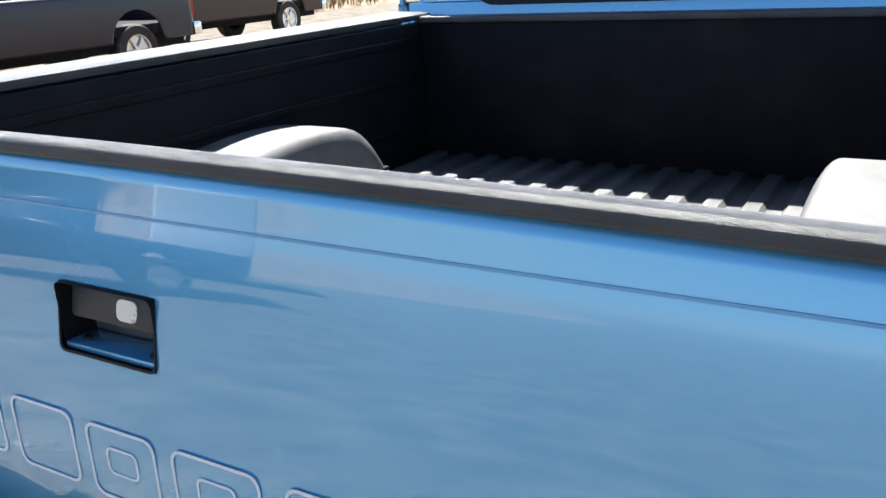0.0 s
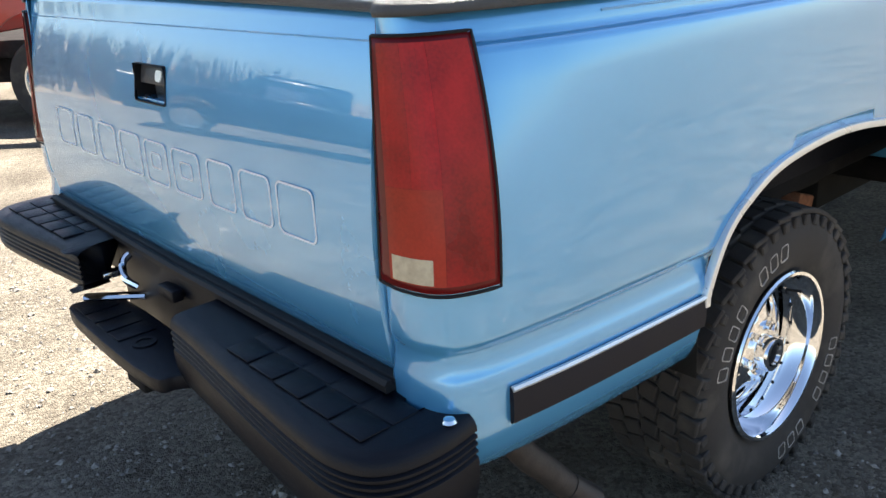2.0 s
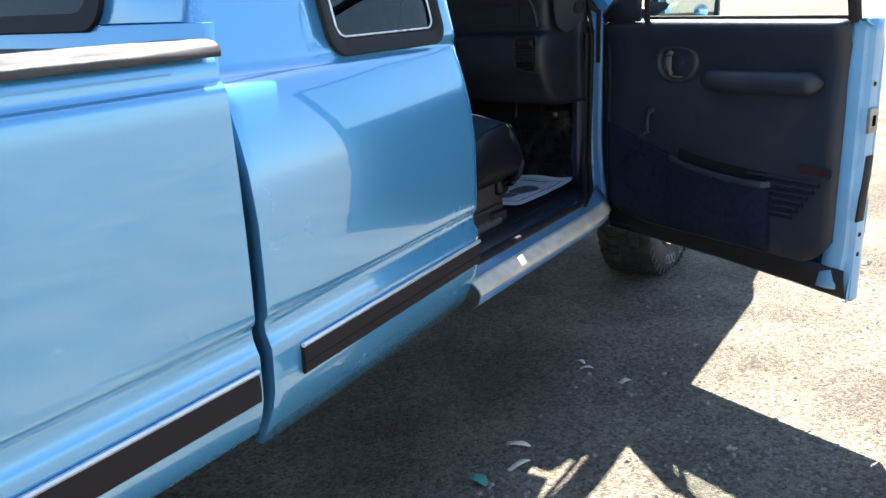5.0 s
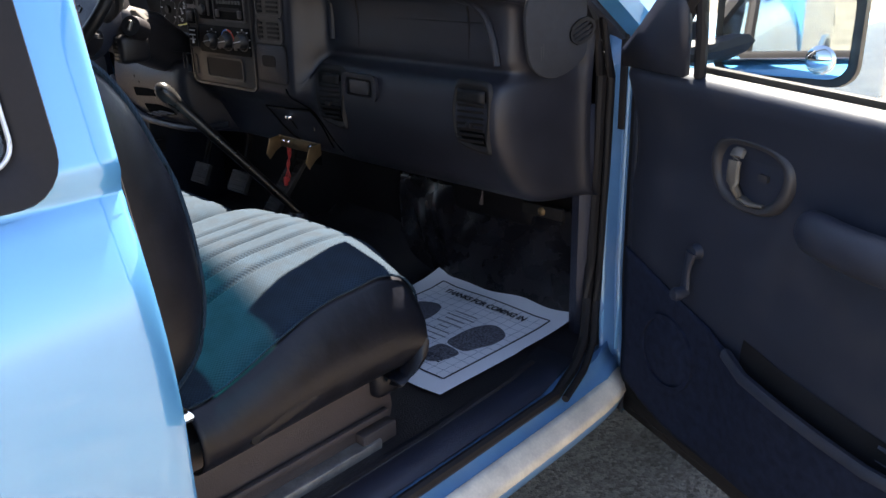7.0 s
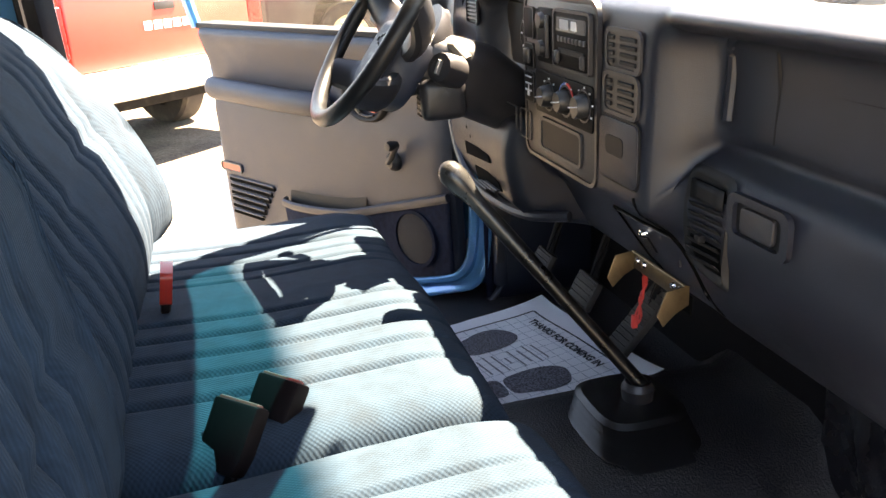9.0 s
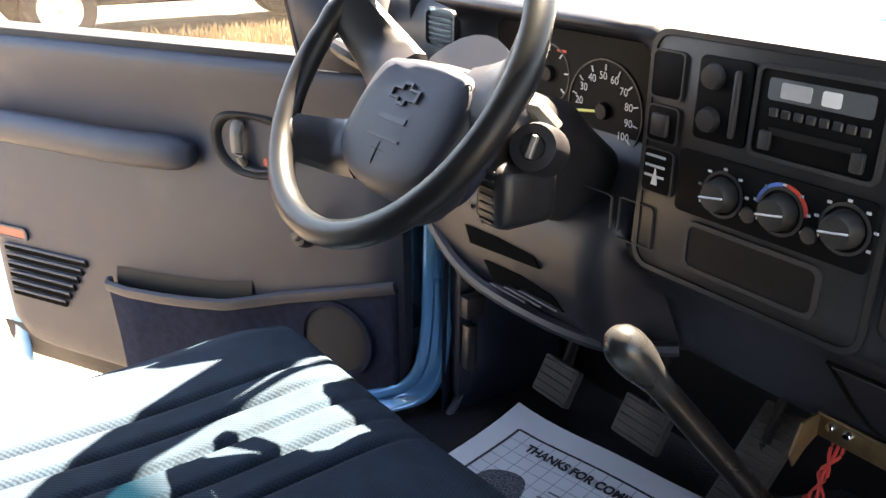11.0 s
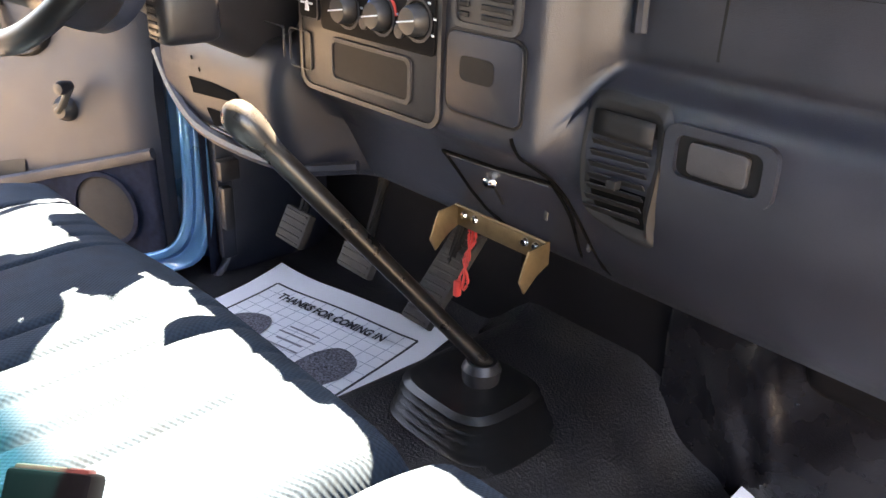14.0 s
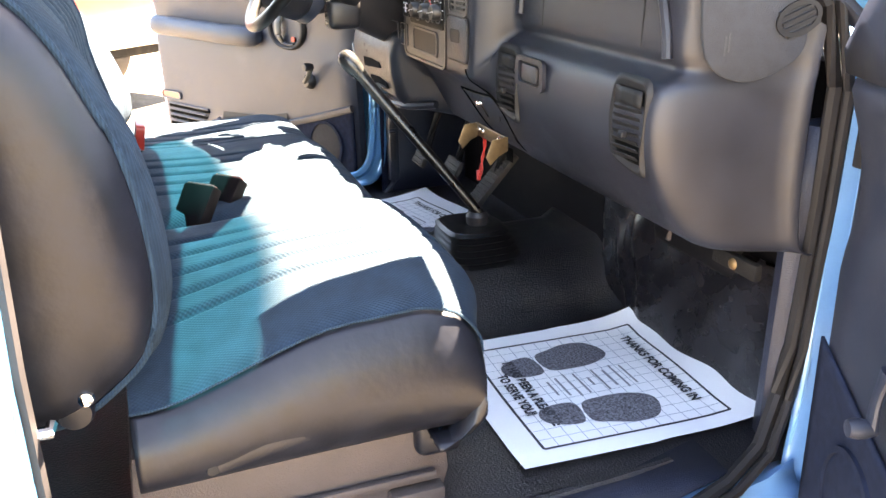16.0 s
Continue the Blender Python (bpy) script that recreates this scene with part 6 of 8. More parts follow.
# ---- dashboard ----
def section(x):
    """Dashboard profile (y, z) from the windscreen back, down the face and under."""
    pas = [(4.17, 1.262), (4.05, 1.315), (3.92, 1.358), (3.80, 1.371), (3.735, 1.366), (3.720, 1.354), (3.745, 1.340), (3.785, 1.33), (3.796, 1.29), (3.794, 1.225), (3.802, 1.204), (3.790, 1.192),
           (3.768, 1.178), (3.758, 1.15), (3.756, 1.11), (3.764, 1.065), (3.784, 1.02), (3.812, .975), (3.85, .942), (3.93, .925), (4.10, .95)]
    cen = [(4.17, 1.262), (4.05, 1.315), (3.92, 1.365), (3.84, 1.380), (3.775, 1.376), (3.735, 1.362), (3.724, 1.342), (3.722, 1.30), (3.720, 1.25), (3.718, 1.20), (3.716, 1.15), (3.716, 1.118),
           (3.722, 1.105), (3.736, 1.095), (3.758, 1.078), (3.778, 1.052), (3.80, 1.015), (3.822, .975), (3.85, .945), (3.95, .935), (4.10, .96)]
    dri = [(4.17, 1.262), (4.05, 1.315), (3.92, 1.362), (3.82, 1.380), (3.73, 1.376), (3.700, 1.363), (3.720, 1.352), (3.80, 1.340), (3.838, 1.32), (3.834, 1.26), (3.828, 1.185), (3.77, 1.160),
           (3.715, 1.150), (3.700, 1.135), (3.69, 1.105), (3.69, 1.07), (3.70, 1.02), (3.715, .985), (3.77, .965), (3.98, .98), (4.10, 1.00)]
    end = [(4.17, 1.262), (4.05, 1.31), (3.95, 1.345), (3.88, 1.36), (3.83, 1.36), (3.80, 1.35), (3.785, 1.33), (3.778, 1.29), (3.775, 1.24), (3.776, 1.22), (3.79, 1.206), (3.79, 1.192),
           (3.782, 1.178), (3.782, 1.15), (3.785, 1.11), (3.79, 1.07), (3.80, 1.035), (3.82, 1.015), (3.87, 1.00), (3.98, .99), (4.10, 1.00)]
    swept = [(4.17, 1.255), (4.12, 1.285), (4.07, 1.31), (4.02, 1.325), (3.985, 1.328), (3.972, 1.318), (3.966, 1.30), (3.962, 1.27), (3.96, 1.24), (3.958, 1.22), (3.958, 1.206), (3.956, 1.19),
             (3.955, 1.17), (3.955, 1.14), (3.955, 1.10), (3.957, 1.05), (3.962, .99), (3.97, .95), (3.99, .932), (4.05, .93), (4.10, .95)]
    if x >= .17:
        t = smooth((x - .17) / .05)
        a, b = cen, pas
        if x > .725:
            a, b, t = pas, swept, smooth((x - .725) / .08)
    elif x >= -.235:
        a, b, t = cen, cen, 0
    else:
        a, b, t = cen, dri, smooth((-.235 - x) / .03)
        if x < -.62:
            a, b, t = dri, end, smooth((-.62 - x) / .05)
    return [(lerp(p[0], q[0], t), lerp(p[1], q[1], t)) for p, q in zip(a, b)]


dash = thing_part("dashboard", truck, "dark navy grained dashboard")
xs = [-.865, -.84, -.82, -.75, -.70, -.67, -.65, -.63, -.61, -.5, -.4, -.3, -.27, -.255, -.245, -.235, -.2, -.1, 0, .1, .15, .17, .18, .195, .21, .22, .24, .3, .4, .5, .6, .70, .725, .735, .745, .755, .765, .775, .785, .795, .808]
part("dash_shell", skin([[Vector((x, p.x, p.y)) for p in spline([(y, z, 0) for y, z in section(x)], 3)] for x in xs]), VINYL_D, dash, "dark grained dashboard moulding", angle=60, solid=.003)


def on_dash(x, z, out=0.0, tilt=0.0):
    """Face frame on the dashboard at x, z."""
    s = section(x)
    y = 3.8
    for (y0, z0), (y1, z1) in zip(s[4:], s[5:]):
        if min(z0, z1) <= z <= max(z0, z1) and abs(z1 - z0) > 1e-6:
            y = lerp(y0, y1, (z - z0) / (z1 - z0))
            break
    return face_rear(x, y - out, z, tilt)


def vent(x, z, w, h, n, m=None, r=.012):
    m = m or on_dash(x, z, .001)
    v = thing_sub("air_vent", "black air vent with slats")
    part("vent_rim", ring(rounded(w, h, r, 4), rounded(w - .010, h - .010, r * .7, 4), .007, m), VINYL_D, v)
    part("vent_back", prism(rounded(w - .010, h - .010, r * .7, 4), .0012, m), BLACK, v)
    for i in range(n):
        yy = -(h - .02) / 2 + (h - .02) * (i + .5) / n
        part("vent_slat", box(-(w - .018) / 2, (w - .018) / 2, yy - (h - .02) / n * .22, yy + (h - .02) / n * .22, .001, .006, .001, 1, m), PANEL, v)
    return v


def face_vent(x, z, tilt):
    """Barrel vent in the dash face: bowed surround, plain top, a stack of tilted slats and a thumb tab."""
    v = thing_sub("air_vent", "black barrel air vent in the dash face")
    m = on_dash(x, z, -.003, tilt)
    outl = [(p.x, p.y) for p in spline([(-.034, .062, 0), (.010, .064, 0), (.040, .058, 0), (.043, .010, 0), (.038, -.040, 0), (.036, -.062, 0), (-.010, -.058, 0), (-.037, -.046, 0), (-.046, -.005, 0), (-.044, .035, 0)], 4, closed=True)]

    def bulge(x_, y_):
        return .0045 * (1 - (y_ / .075) ** 2)
    rim = part("vent_rim", skin([[m @ Vector((a * k, b * k, h + bulge(a, b) * f)) for a, b in outl] for k, h, f in ((1.12, -.004, .2), (1.07, -.001, .6), (1.01, .0012, 1), (.97, .0008, 1), (.93, -.0005, 1), (.88, -.001, 1), (.80, -.002, 1))], close_v=True), VENT, v, "bowed vent surround", angle=50)
    part("vent_cap", skin([[m @ Vector((a, b, .0008 + bulge(a, b))) for a in (-.034, -.015, .012, .034)] for b in (.054, .045, .036, .030)]), BLACK, rim, angle=50, solid=.002)
    part("vent_back", skin([[m @ Vector((a, b, -.001 + bulge(a, b) * .6)) for a in (-.036, 0, .036)] for b in (.054, .03, 0, -.03, -.052)]), HOLE, v)
    for i in range(7):
        yy = .024 - .0115 * i
        sl = m @ Matrix.Translation((-.001 - .0006 * i, yy, bulge(0, yy) + .0005)) @ Matrix.Rotation(radians(2.5), 4, "Z") @ Matrix.Rotation(radians(38), 4, "X")
        part("vent_slat", box(-.0335, .0335, -.0042, .0042, -.0009, .0009, .0006, 1, sl), VENT, v)
    part("vent_tab", box(-.006, .006, -.005, .005, .0, .010, .002, 2, m @ Matrix.Translation((0, -.012, .006))), VENT, v, "small thumb tab")
    return v


def thing_sub(name, label=""):
    return thing_part(name, truck, label)


face_vent(.256, 1.112, 0)
face_vent(.670, 1.118, 0)
# glove box latch, seams, upper panel lines
gl = thing_sub("glove_latch", "recessed glove box latch")
gm = on_dash(.358, 1.146, .0015)
part("latch_rim", ring(rounded(.108, .056, .014, 5), rounded(.084, .038, .009, 5), .007, gm), VINYL_D, gl)
part("latch_well", prism(rounded(.088, .042, .009, 5), .0012, gm), BLACK, gl)
part("latch_paddle", prism(rounded(.058, .030, .006, 4), .007, gm, .002), BEZEL, gl)
for x in (.318, .632):
    part("panel_seam", tube([(x, 3.7955, 1.222), (x, 3.797, 1.28), (x, 3.790, 1.328)], .0022, 5), BLACK, dash)
part("panel_seam", tube([(.23, 3.7985, 1.288), (.45, 3.7975, 1.288), (.690, 3.797, 1.290)], .0018, 5), BLACK, dash)
part("panel_rim", tube(spline([(.235, 3.79, 1.235), (.23, 3.797, 1.30), (.24, 3.790, 1.330), (.30, 3.788, 1.338), (.5, 3.788, 1.338), (.60, 3.788, 1.336), (.668, 3.790, 1.312), (.695, 3.790, 1.262), (.708, 3.787, 1.215)], 4), .0075, 8), VINYL_D, dash, "raised rim round the upper dash panel")
# end cap with the small side vent
CAPF = Matrix.Translation((.789, 3.868, 1.262)) @ Matrix.Rotation(radians(72), 4, "Z") @ Matrix.Rotation(radians(90), 4, "X")
ec = thing_sub("end_cap", "dash end cap with demister vent")
pod = [(p.x, p.y) for p in spline([(-.075, .075, 0), (.0, .085, 0), (.05, .085, 0), (.058, .02, 0), (.055, -.035, 0), (.0, -.068, 0), (-.05, -.06, 0), (-.075, -.02, 0)], 5, closed=True)]
part("cap_cover", prism(pod, .010, CAPF, .003), mat("cap_vinyl", (.029, .031, .036), rough=.75, spec=.3, vary=.15, scale=70, bump=.3, bscale=600), ec, "grey textured end cover")
part("demister_rim", ring([(x * .030 / .5, y * .022 / .5) for x, y in rounded(1, 1, .49, 6)], [(x * .024 / .5, y * .016 / .5) for x, y in rounded(1, 1, .49, 6)], .004, CAPF @ Matrix.Translation((.045, .012, .0105)) @ Matrix.Rotation(radians(25), 4, "Z")), BLACK, ec)
for i in range(5):
    part("vent_slat", box(-.022, .022, -.016 + .008 * i - .0025, -.016 + .008 * i + .0025, 0, .003, .0008, 1, CAPF @ Matrix.Translation((.045, .012, .0105)) @ Matrix.Rotation(radians(25), 4, "Z")), BLACK, ec)
# two thin bars painted for small reflections on the end cap
for x in (.795, .800):
    part("glint_bar", box(-.002, .0, x - .83, x - .805, .0100, .0104, 0, 1, CAPF @ Matrix.Translation((-.045 + x - .795, 0, 0))), BEZEL, ec)

# ---- centre stack ----
st = thing_sub("centre_stack", "black control panel in the dash centre")
part("stack_panel", prism(rounded(.262, .250, .018, 5), .006, face_rear(-.094, 3.7205, 1.236, 0), .002), PANEL, st)
part("stack_rim", ring(rounded(.274, .262, .022, 5), rounded(.262, .250, .018, 5), .0075, face_rear(-.094, 3.7205, 1.236, 0)), PANEL, st)
SY = 3.7138


def stack(x0, x1, z0, z1, r=.006):
    return rounded(x1 - x0, z1 - z0, r, 3), face_rear((x0 + x1) / 2, SY, (z0 + z1) / 2)


# HVAC
o, m = stack(-.178, .034, 1.186, 1.252)
hv = thing_sub("climate_controls", "climate control panel with three knobs")
part("control_face", prism(o, .003, m, .001), GAUGE, hv)
for x, z in ((-.120, 1.217), (-.055, 1.219), (.008, 1.222)):
    km = face_rear(x, SY - .003, z)
    part("knob_ring", turned([(.024, .0008), (.024, .002), (.021, .002), (.021, .0008)], 28, km), BEZEL, hv)
    part("knob", turned([(0, .018), (.014, .017), (.0165, .012), (.018, 0)], 24, km), KNOBM, hv, "black rotary knob")
    part("knob_pointer", box(-.015, .013, -.0009, .0009, .0165, .0195, .0006, 1, km @ Matrix.Rotation(radians(10), 4, "Z")), MARK, hv)
    for k in range(7):
        a = radians(-30 + 40 * k)
        part("knob_mark", box(-.002, .002, -.0012, .0012, .0002, .0012, 0, 1, km @ Matrix.Translation((.028 * math.cos(a), .026 * math.sin(a), 0))), MARK, hv)
for a0, a1, mt in ((95, 175, BLUE_M), (5, 90, RED_M)):
    arc = [(.0235 * math.cos(radians(a)), .0235 * math.sin(radians(a))) for a in range(a0, a1 + 1, 8)]
    arc2 = [(.0275 * math.cos(radians(a)), .0275 * math.sin(radians(a))) for a in range(a0, a1 + 1, 8)]
    part("temperature_arc", prism(arc + arc2[::-1], .0012, face_rear(-.055, SY - .003, 1.219)), mt, hv, "coloured temperature arc")
for x in (-.088, -.023):
    part("small_button", turned([(.008, .0), (.008, .003), (.006, .0035), (0, .003)], 16, face_rear(x, SY - .003, 1.206)), BEZEL, hv)
# radio
rd = thing_sub("radio", "car radio with cassette slot")
o, m = stack(-.098, .026, 1.266, 1.348)
part("radio_face", prism(o, .004, m, .0015), GAUGE, rd)
part("radio_rim", ring(rounded(.128, .086, .008, 3), rounded(.120, .078, .006, 3), .006, m), BEZEL, rd)
part("display", prism(rounded(.10, .020, .003, 2, .0, .022), .0055, m), mat("radio_display", (.10, .11, .12), rough=.15, vary=.1), rd, "dark glossy display")
part("label_patch", prism(rounded(.030, .014, .002, 2, -.022, .022), .0062, m), mat("grey_patch", (.42, .43, .45), rough=.5), rd)
part("label_patch", prism(rounded(.018, .013, .002, 2, .012, .022), .0062, m), WHITE, rd, "pale sticker")
for i in range(8):
    part("radio_button", box(-.046 + .0125 * i, -.037 + .0125 * i, -.003, .005, .004, .0065, .001, 1, m), BEZEL, rd)
part("cassette_slot", box(-.045, .045, -.020, -.012, .004, .0052, .001, 1, m), BLACK, rd)
for x in (-.045, .045):
    part("radio_lever", box(x - .006, x + .006, -.034, -.016, .004, .010, .002, 2, m), BEZEL, rd)
# equaliser block left of the radio
o, m = stack(-.166, -.104, 1.266, 1.348)
part("side_block", prism(o, .004, m, .0015), GAUGE, rd)
for z in (.022, -.020):
    part("side_dial", turned([(0, .008), (.011, .007), (.013, 0)], 18, m @ Matrix.Translation((-.012, z, .004))), PANEL, rd)
part("slider_lever", box(.014, .020, -.032, .032, .004, .010, .002, 2, m), BEZEL, rd)
# storage pocket
pk = thing_sub("dash_pocket", "open storage pocket under the controls")
o, m = stack(-.158, -.008, 1.128, 1.176, .010)
part("pocket_rim", ring(rounded(.156, .054, .010, 4), rounded(.146, .044, .008, 4), .003, m), BEZEL, pk)
part("pocket_dark", prism(rounded(.148, .046, .008, 4), .0012, m), BLACK, pk)
# switch column
sw = thing_sub("switch_column", "switch column beside the gauges")
for z0, z1 in ((1.296, 1.346), (1.250, 1.290), (1.194, 1.244)):
    o, m = stack(-.226, -.184, z0, z1)
    part("switch_plate", prism(o, .003, m, .001), GAUGE, sw)
    part("switch_line", ring(rounded(.042, z1 - z0, .006, 3), rounded(.038, z1 - z0 - .004, .005, 3), .0035, m), BEZEL, sw)
part("rocker_switch", box(-.011, .011, -.012, .012, .003, .010, .003, 2, face_rear(-.205, SY, 1.270)), BEZEL, sw)
part("lever_mark", prism([(-.004, -.010), (.004, -.010), (0, .008)], .0045, face_rear(-.207, SY, 1.214)), WHITE, sw)
for k in range(3):
    part("legend_bar", box(-.016, .010, .012 - .011 * k, .0145 - .011 * k, .003, .0042, 0, 1, face_rear(-.205, SY, 1.222)), MARK, sw)
for z0, z1 in ((1.128, 1.178),):
    for x0, x1 in ((-.315, -.262), (-.256, -.205)):
        part("blank_plate", ring(rounded(x1 - x0, z1 - z0, .005, 3), rounded(x1 - x0 - .003, z1 - z0 - .003, .004, 3), .003, face_rear((x0 + x1) / 2, 3.715 if x0 > -.26 else 3.71, 1.152)), BEZEL, sw)
# right pair of centre vents and ash tray
for z, h in ((1.308, .050), (1.252, .052)):
    vv = thing_sub("air_vent", "black centre air vent")
    m = on_dash(.104, z, .001)
    part("vent_back", prism(rounded(.092, h, .012, 4), .0015, m), PANEL, vv)
    part("vent_rim", ring(rounded(.098, h + .006, .014, 4), rounded(.086, h - .006, .010, 4), .004, m), BEZEL, vv)
    for i in range(4):
        yy = -.015 + .010 * i
        part("vent_slat", box(-.006, .036, yy - .0028, yy + .0028, .0012, .0045, .001, 1, m), BLACK, vv)
        part("vent_slat", box(-.038, -.024, yy - .0028, yy + .0028, .0012, .0045, .001, 1, m), BLACK, vv)
at = thing_sub("ash_tray", "closed ash tray with finger recess")
m = on_dash(.107, 1.178, .001)
part("tray_face", prism(rounded(.108, .084, .012, 4), .004, m, .0015), VINYL_D, at)
part("tray_seam", ring(rounded(.114, .090, .014, 4), rounded(.109, .085, .012, 4), .002, m), BLACK, at)
part("finger_recess", prism(rounded(.050, .026, .008, 4, -.008, .006), .0048, m), BLACK, at)

# ---- gauge cluster ----
gc = thing_sub("gauge_cluster", "instrument cluster with dials behind the wheel")
CY = 3.834
part("cluster_face", prism(rounded(.40, .150, .02, 4), .003, face_rear(-.445, CY, 1.250, 2)), GAUGE, gc)
for x, z, r, n in ((-.405, 1.230, .068, 11), (-.515, 1.262, .042, 7), (-.305, 1.255, .024, 4), (-.305, 1.205, .024, 4), (-.515, 1.195, .024, 4)):
    gmx = face_rear(x, CY - .0035, z, 2)
    part("dial", turned([(r, 0), (r, .0012), (r - .002, .0012), (r - .002, 0)], 32, gmx), BEZEL, gc, "round instrument dial")
    for k in range(n):
        a = radians(215 - 250 * k / (n - 1))
        part("dial_mark", box(-.004 if r > .03 else -.002, .004 if r > .03 else .002, -.0009, .0009, 0, .0012, 0, 1, gmx @ Matrix.Rotation(a, 4, "Z") @ Matrix.Translation((r * .84, 0, 0))), MARK, gc)
    if r > .03:
        part("hub_cap", turned([(0, .008), (.010, .007), (.012, 0)], 18, gmx), BLACK, gc)
part("speed_needle", box(-.064, -.006, -.0018, .0018, .004, .006, .0006, 1, face_rear(-.405, CY - .0035, 1.230, 2) @ Matrix.Rotation(radians(8), 4, "Z")), NEEDLE, gc, "yellow speedometer needle")
part("red_zone", box(.0, .018, -.0016, .0016, 0, .0014, 0, 1, face_rear(-.500, CY - .0035, 1.296, 2)), RED_M, gc)
# digits on the speedometer
for k, txt in enumerate(("20", "30", "40", "50", "60", "70", "80", "90", "100")):
    a = radians(172 - 26 * k)
    cu = bpy.data.curves.new("digits", "FONT")
    cu.body, cu.size, cu.align_x, cu.align_y = txt, .0145, "CENTER", "CENTER"
    ob = new("dial_digits", cu)
    ob.data.materials.append(MARK)
    ob.parent = gc
    ob.matrix_basis = face_rear(-.405, CY - .005, 1.230, 2) @ Matrix.Translation((.046 * math.cos(a), .046 * math.sin(a), 0))
# driver-side end vent
vent(-.70, 1.315, .080, .060, 5, on_dash(-.70, 1.305, .004))

# ---- steering ----
def steering():
    sw = thing_sub("steering_wheel", "dark grey four-spoke steering wheel")
    C = Vector((-.374, 3.491, 1.320))
    m = Matrix.Translation(C) @ Matrix.Rotation(radians(54), 4, "X")
    up3 = m.to_3x3() @ Vector((0, 0, 1))
    R = .182
    leather = mat("wheel_leather", (.013, .0125, .013), rough=.36, spec=.3, vary=.3, scale=30, bump=.08, bscale=700)
    rim = [m @ Vector((R * math.cos(a), R * math.sin(a), .0)) for a in [2 * math.pi * k / 96 for k in range(96)]]

    def grip(k):
        """Rim radius: finger bumps along the upper left, plain elsewhere."""
        a = 360 * k / 96
        return .0149 + (.0014 * math.cos(radians(a * 24)) if 110 < a < 175 else 0)
    part("wheel_rim", tube(rim, [grip(k) for k in range(96)], 14, closed=True), leather, sw, "worn grained steering wheel rim")
    hub = [(p.x, p.y) for p in spline([(-.088, .022, 0), (-.05, .032, 0), (0, .035, 0), (.05, .032, 0), (.088, .022, 0), (.099, -.030, 0), (.092, -.084, 0), (.052, -.110, 0), (0, -.117, 0), (-.052, -.110, 0), (-.092, -.084, 0), (-.099, -.030, 0)], 4, closed=True)]
    H = -.034
    rows = [[m @ Vector((x * k, y * k - .042 * (1 - k), H + h)) for x, y in hub] for k, h in ((.94, -.062), (1.0, -.050), (1.02, -.022), (.985, -.008), (.94, -.001), (.86, .003), (.70, .006), (.45, .008), (.20, .009), (.02, .009))]
    pad = part("airbag_cover", skin(rows, close_v=True, caps=True), DOORTRIM, sw, "grey grained padded wheel centre", angle=50)
    part("cover_seam", tube([m @ Vector((x, y, H + h)) for x, y, h in ((0, -.070, .0085), (0, -.09, .007), (0, -.108, .001))], .0009, 5), BLACK, pad)
    part("cover_seam", tube([m @ Vector((x, -.078 + .004 * (x / .08) ** 2, H + .0075 - .006 * (x / .085) ** 2)) for x in (-.085, -.05, 0, .05, .085)], .0009, 5), BLACK, pad)
    part("badge_shape", ring([(.026, .008), (.008, .008), (.008, .014), (-.008, .014), (-.008, .008), (-.026, .008), (-.026, -.006), (-.008, -.006), (-.008, -.012), (.008, -.012), (.008, -.006), (.026, -.006)],
                             [(.022, .005), (.006, .005), (.006, .011), (-.006, .011), (-.006, .005), (-.022, .005), (-.022, -.004), (-.006, -.004), (-.006, -.009), (.006, -.009), (.006, -.004), (.022, -.004)], .003, m @ Matrix.Translation((0, -.014, H + .0085))), PANEL, pad, "plain badge outline")
    for z, w, t in ((-.042, .052, .0032), (-.064, .062, .0014)):
        part("legend_bar", box(-w / 2, w / 2, z - t, z + t, H + .0065, H + .0102, 0, 1, m), PANEL, pad)
    part("cover_mark", tube([m @ Vector((.080 + .006 * math.cos(a), .012 + .006 * math.sin(a), H + .002)) for a in (0, .8, 1.6, 2.4, 3.1)], .0009, 5), BLACK, pad)
    for p0, p1, w0, w1, mt in (((.070, .006), (.170, .062), .044, .029, PANEL), ((-.070, .006), (-.170, .062), .044, .029, PANEL), ((.070, -.076), (.146, -.108), .042, .028, PANEL), ((-.070, -.076), (-.146, -.108), .042, .028, PANEL)):
        pts = spline([(p0[0], p0[1], H - .022), (lerp(p0[0], p1[0], .5), lerp(p0[1], p1[1], .45), H - .014), (p1[0], p1[1], -.002)], 4)
        part("spoke", tube([m @ Vector(q) for q in pts], [lerp(w0, w1, k / 8) for k in range(9)], 12, flat=.5, up=up3), mt, sw, "dark wheel spoke")
    part("wheel_boss", turned([(.06, -.13), (.088, -.10), (.092, -.080), (0, -.080)], 28, m), PANEL, sw)
    col = thing_sub("steering_column", "dark steering column shroud with stalk")
    C = Vector((-.385, 3.475, 1.327))
    mc = Matrix.Rotation(radians(62), 3, "X")
    ax = (mc @ Vector((0, 0, -1))).normalized()
    up = (mc @ Vector((0, 1, 0))).normalized()
    rows = []
    for d, w, h, lift in ((.075, .074, .046, -.016), (.09, .080, .052, -.016), (.16, .082, .060, -.016), (.22, .075, .068, -.012), (.27, .055, .062, -.016), (.33, .05, .055, -.02)):
        c = C + ax * d + up * lift + Vector((.02, 0, 0))
        rows.append([c + Vector((x, 0, 0)) + up * y for x, y in [(p[0] * w / .5, p[1] * h / .5) for p in rounded(1, 1, .32, 5)]])
    part("column_shroud", skin(rows, close_v=True, caps=True), PANEL, col, "dark column shroud")
    # ignition lock on the right of the column
    lk = Matrix.Translation(C + ax * .13 + Vector((.072, 0, .0))) @ Matrix.Rotation(radians(90), 4, "Y") @ Matrix.Rotation(radians(-10), 4, "X")
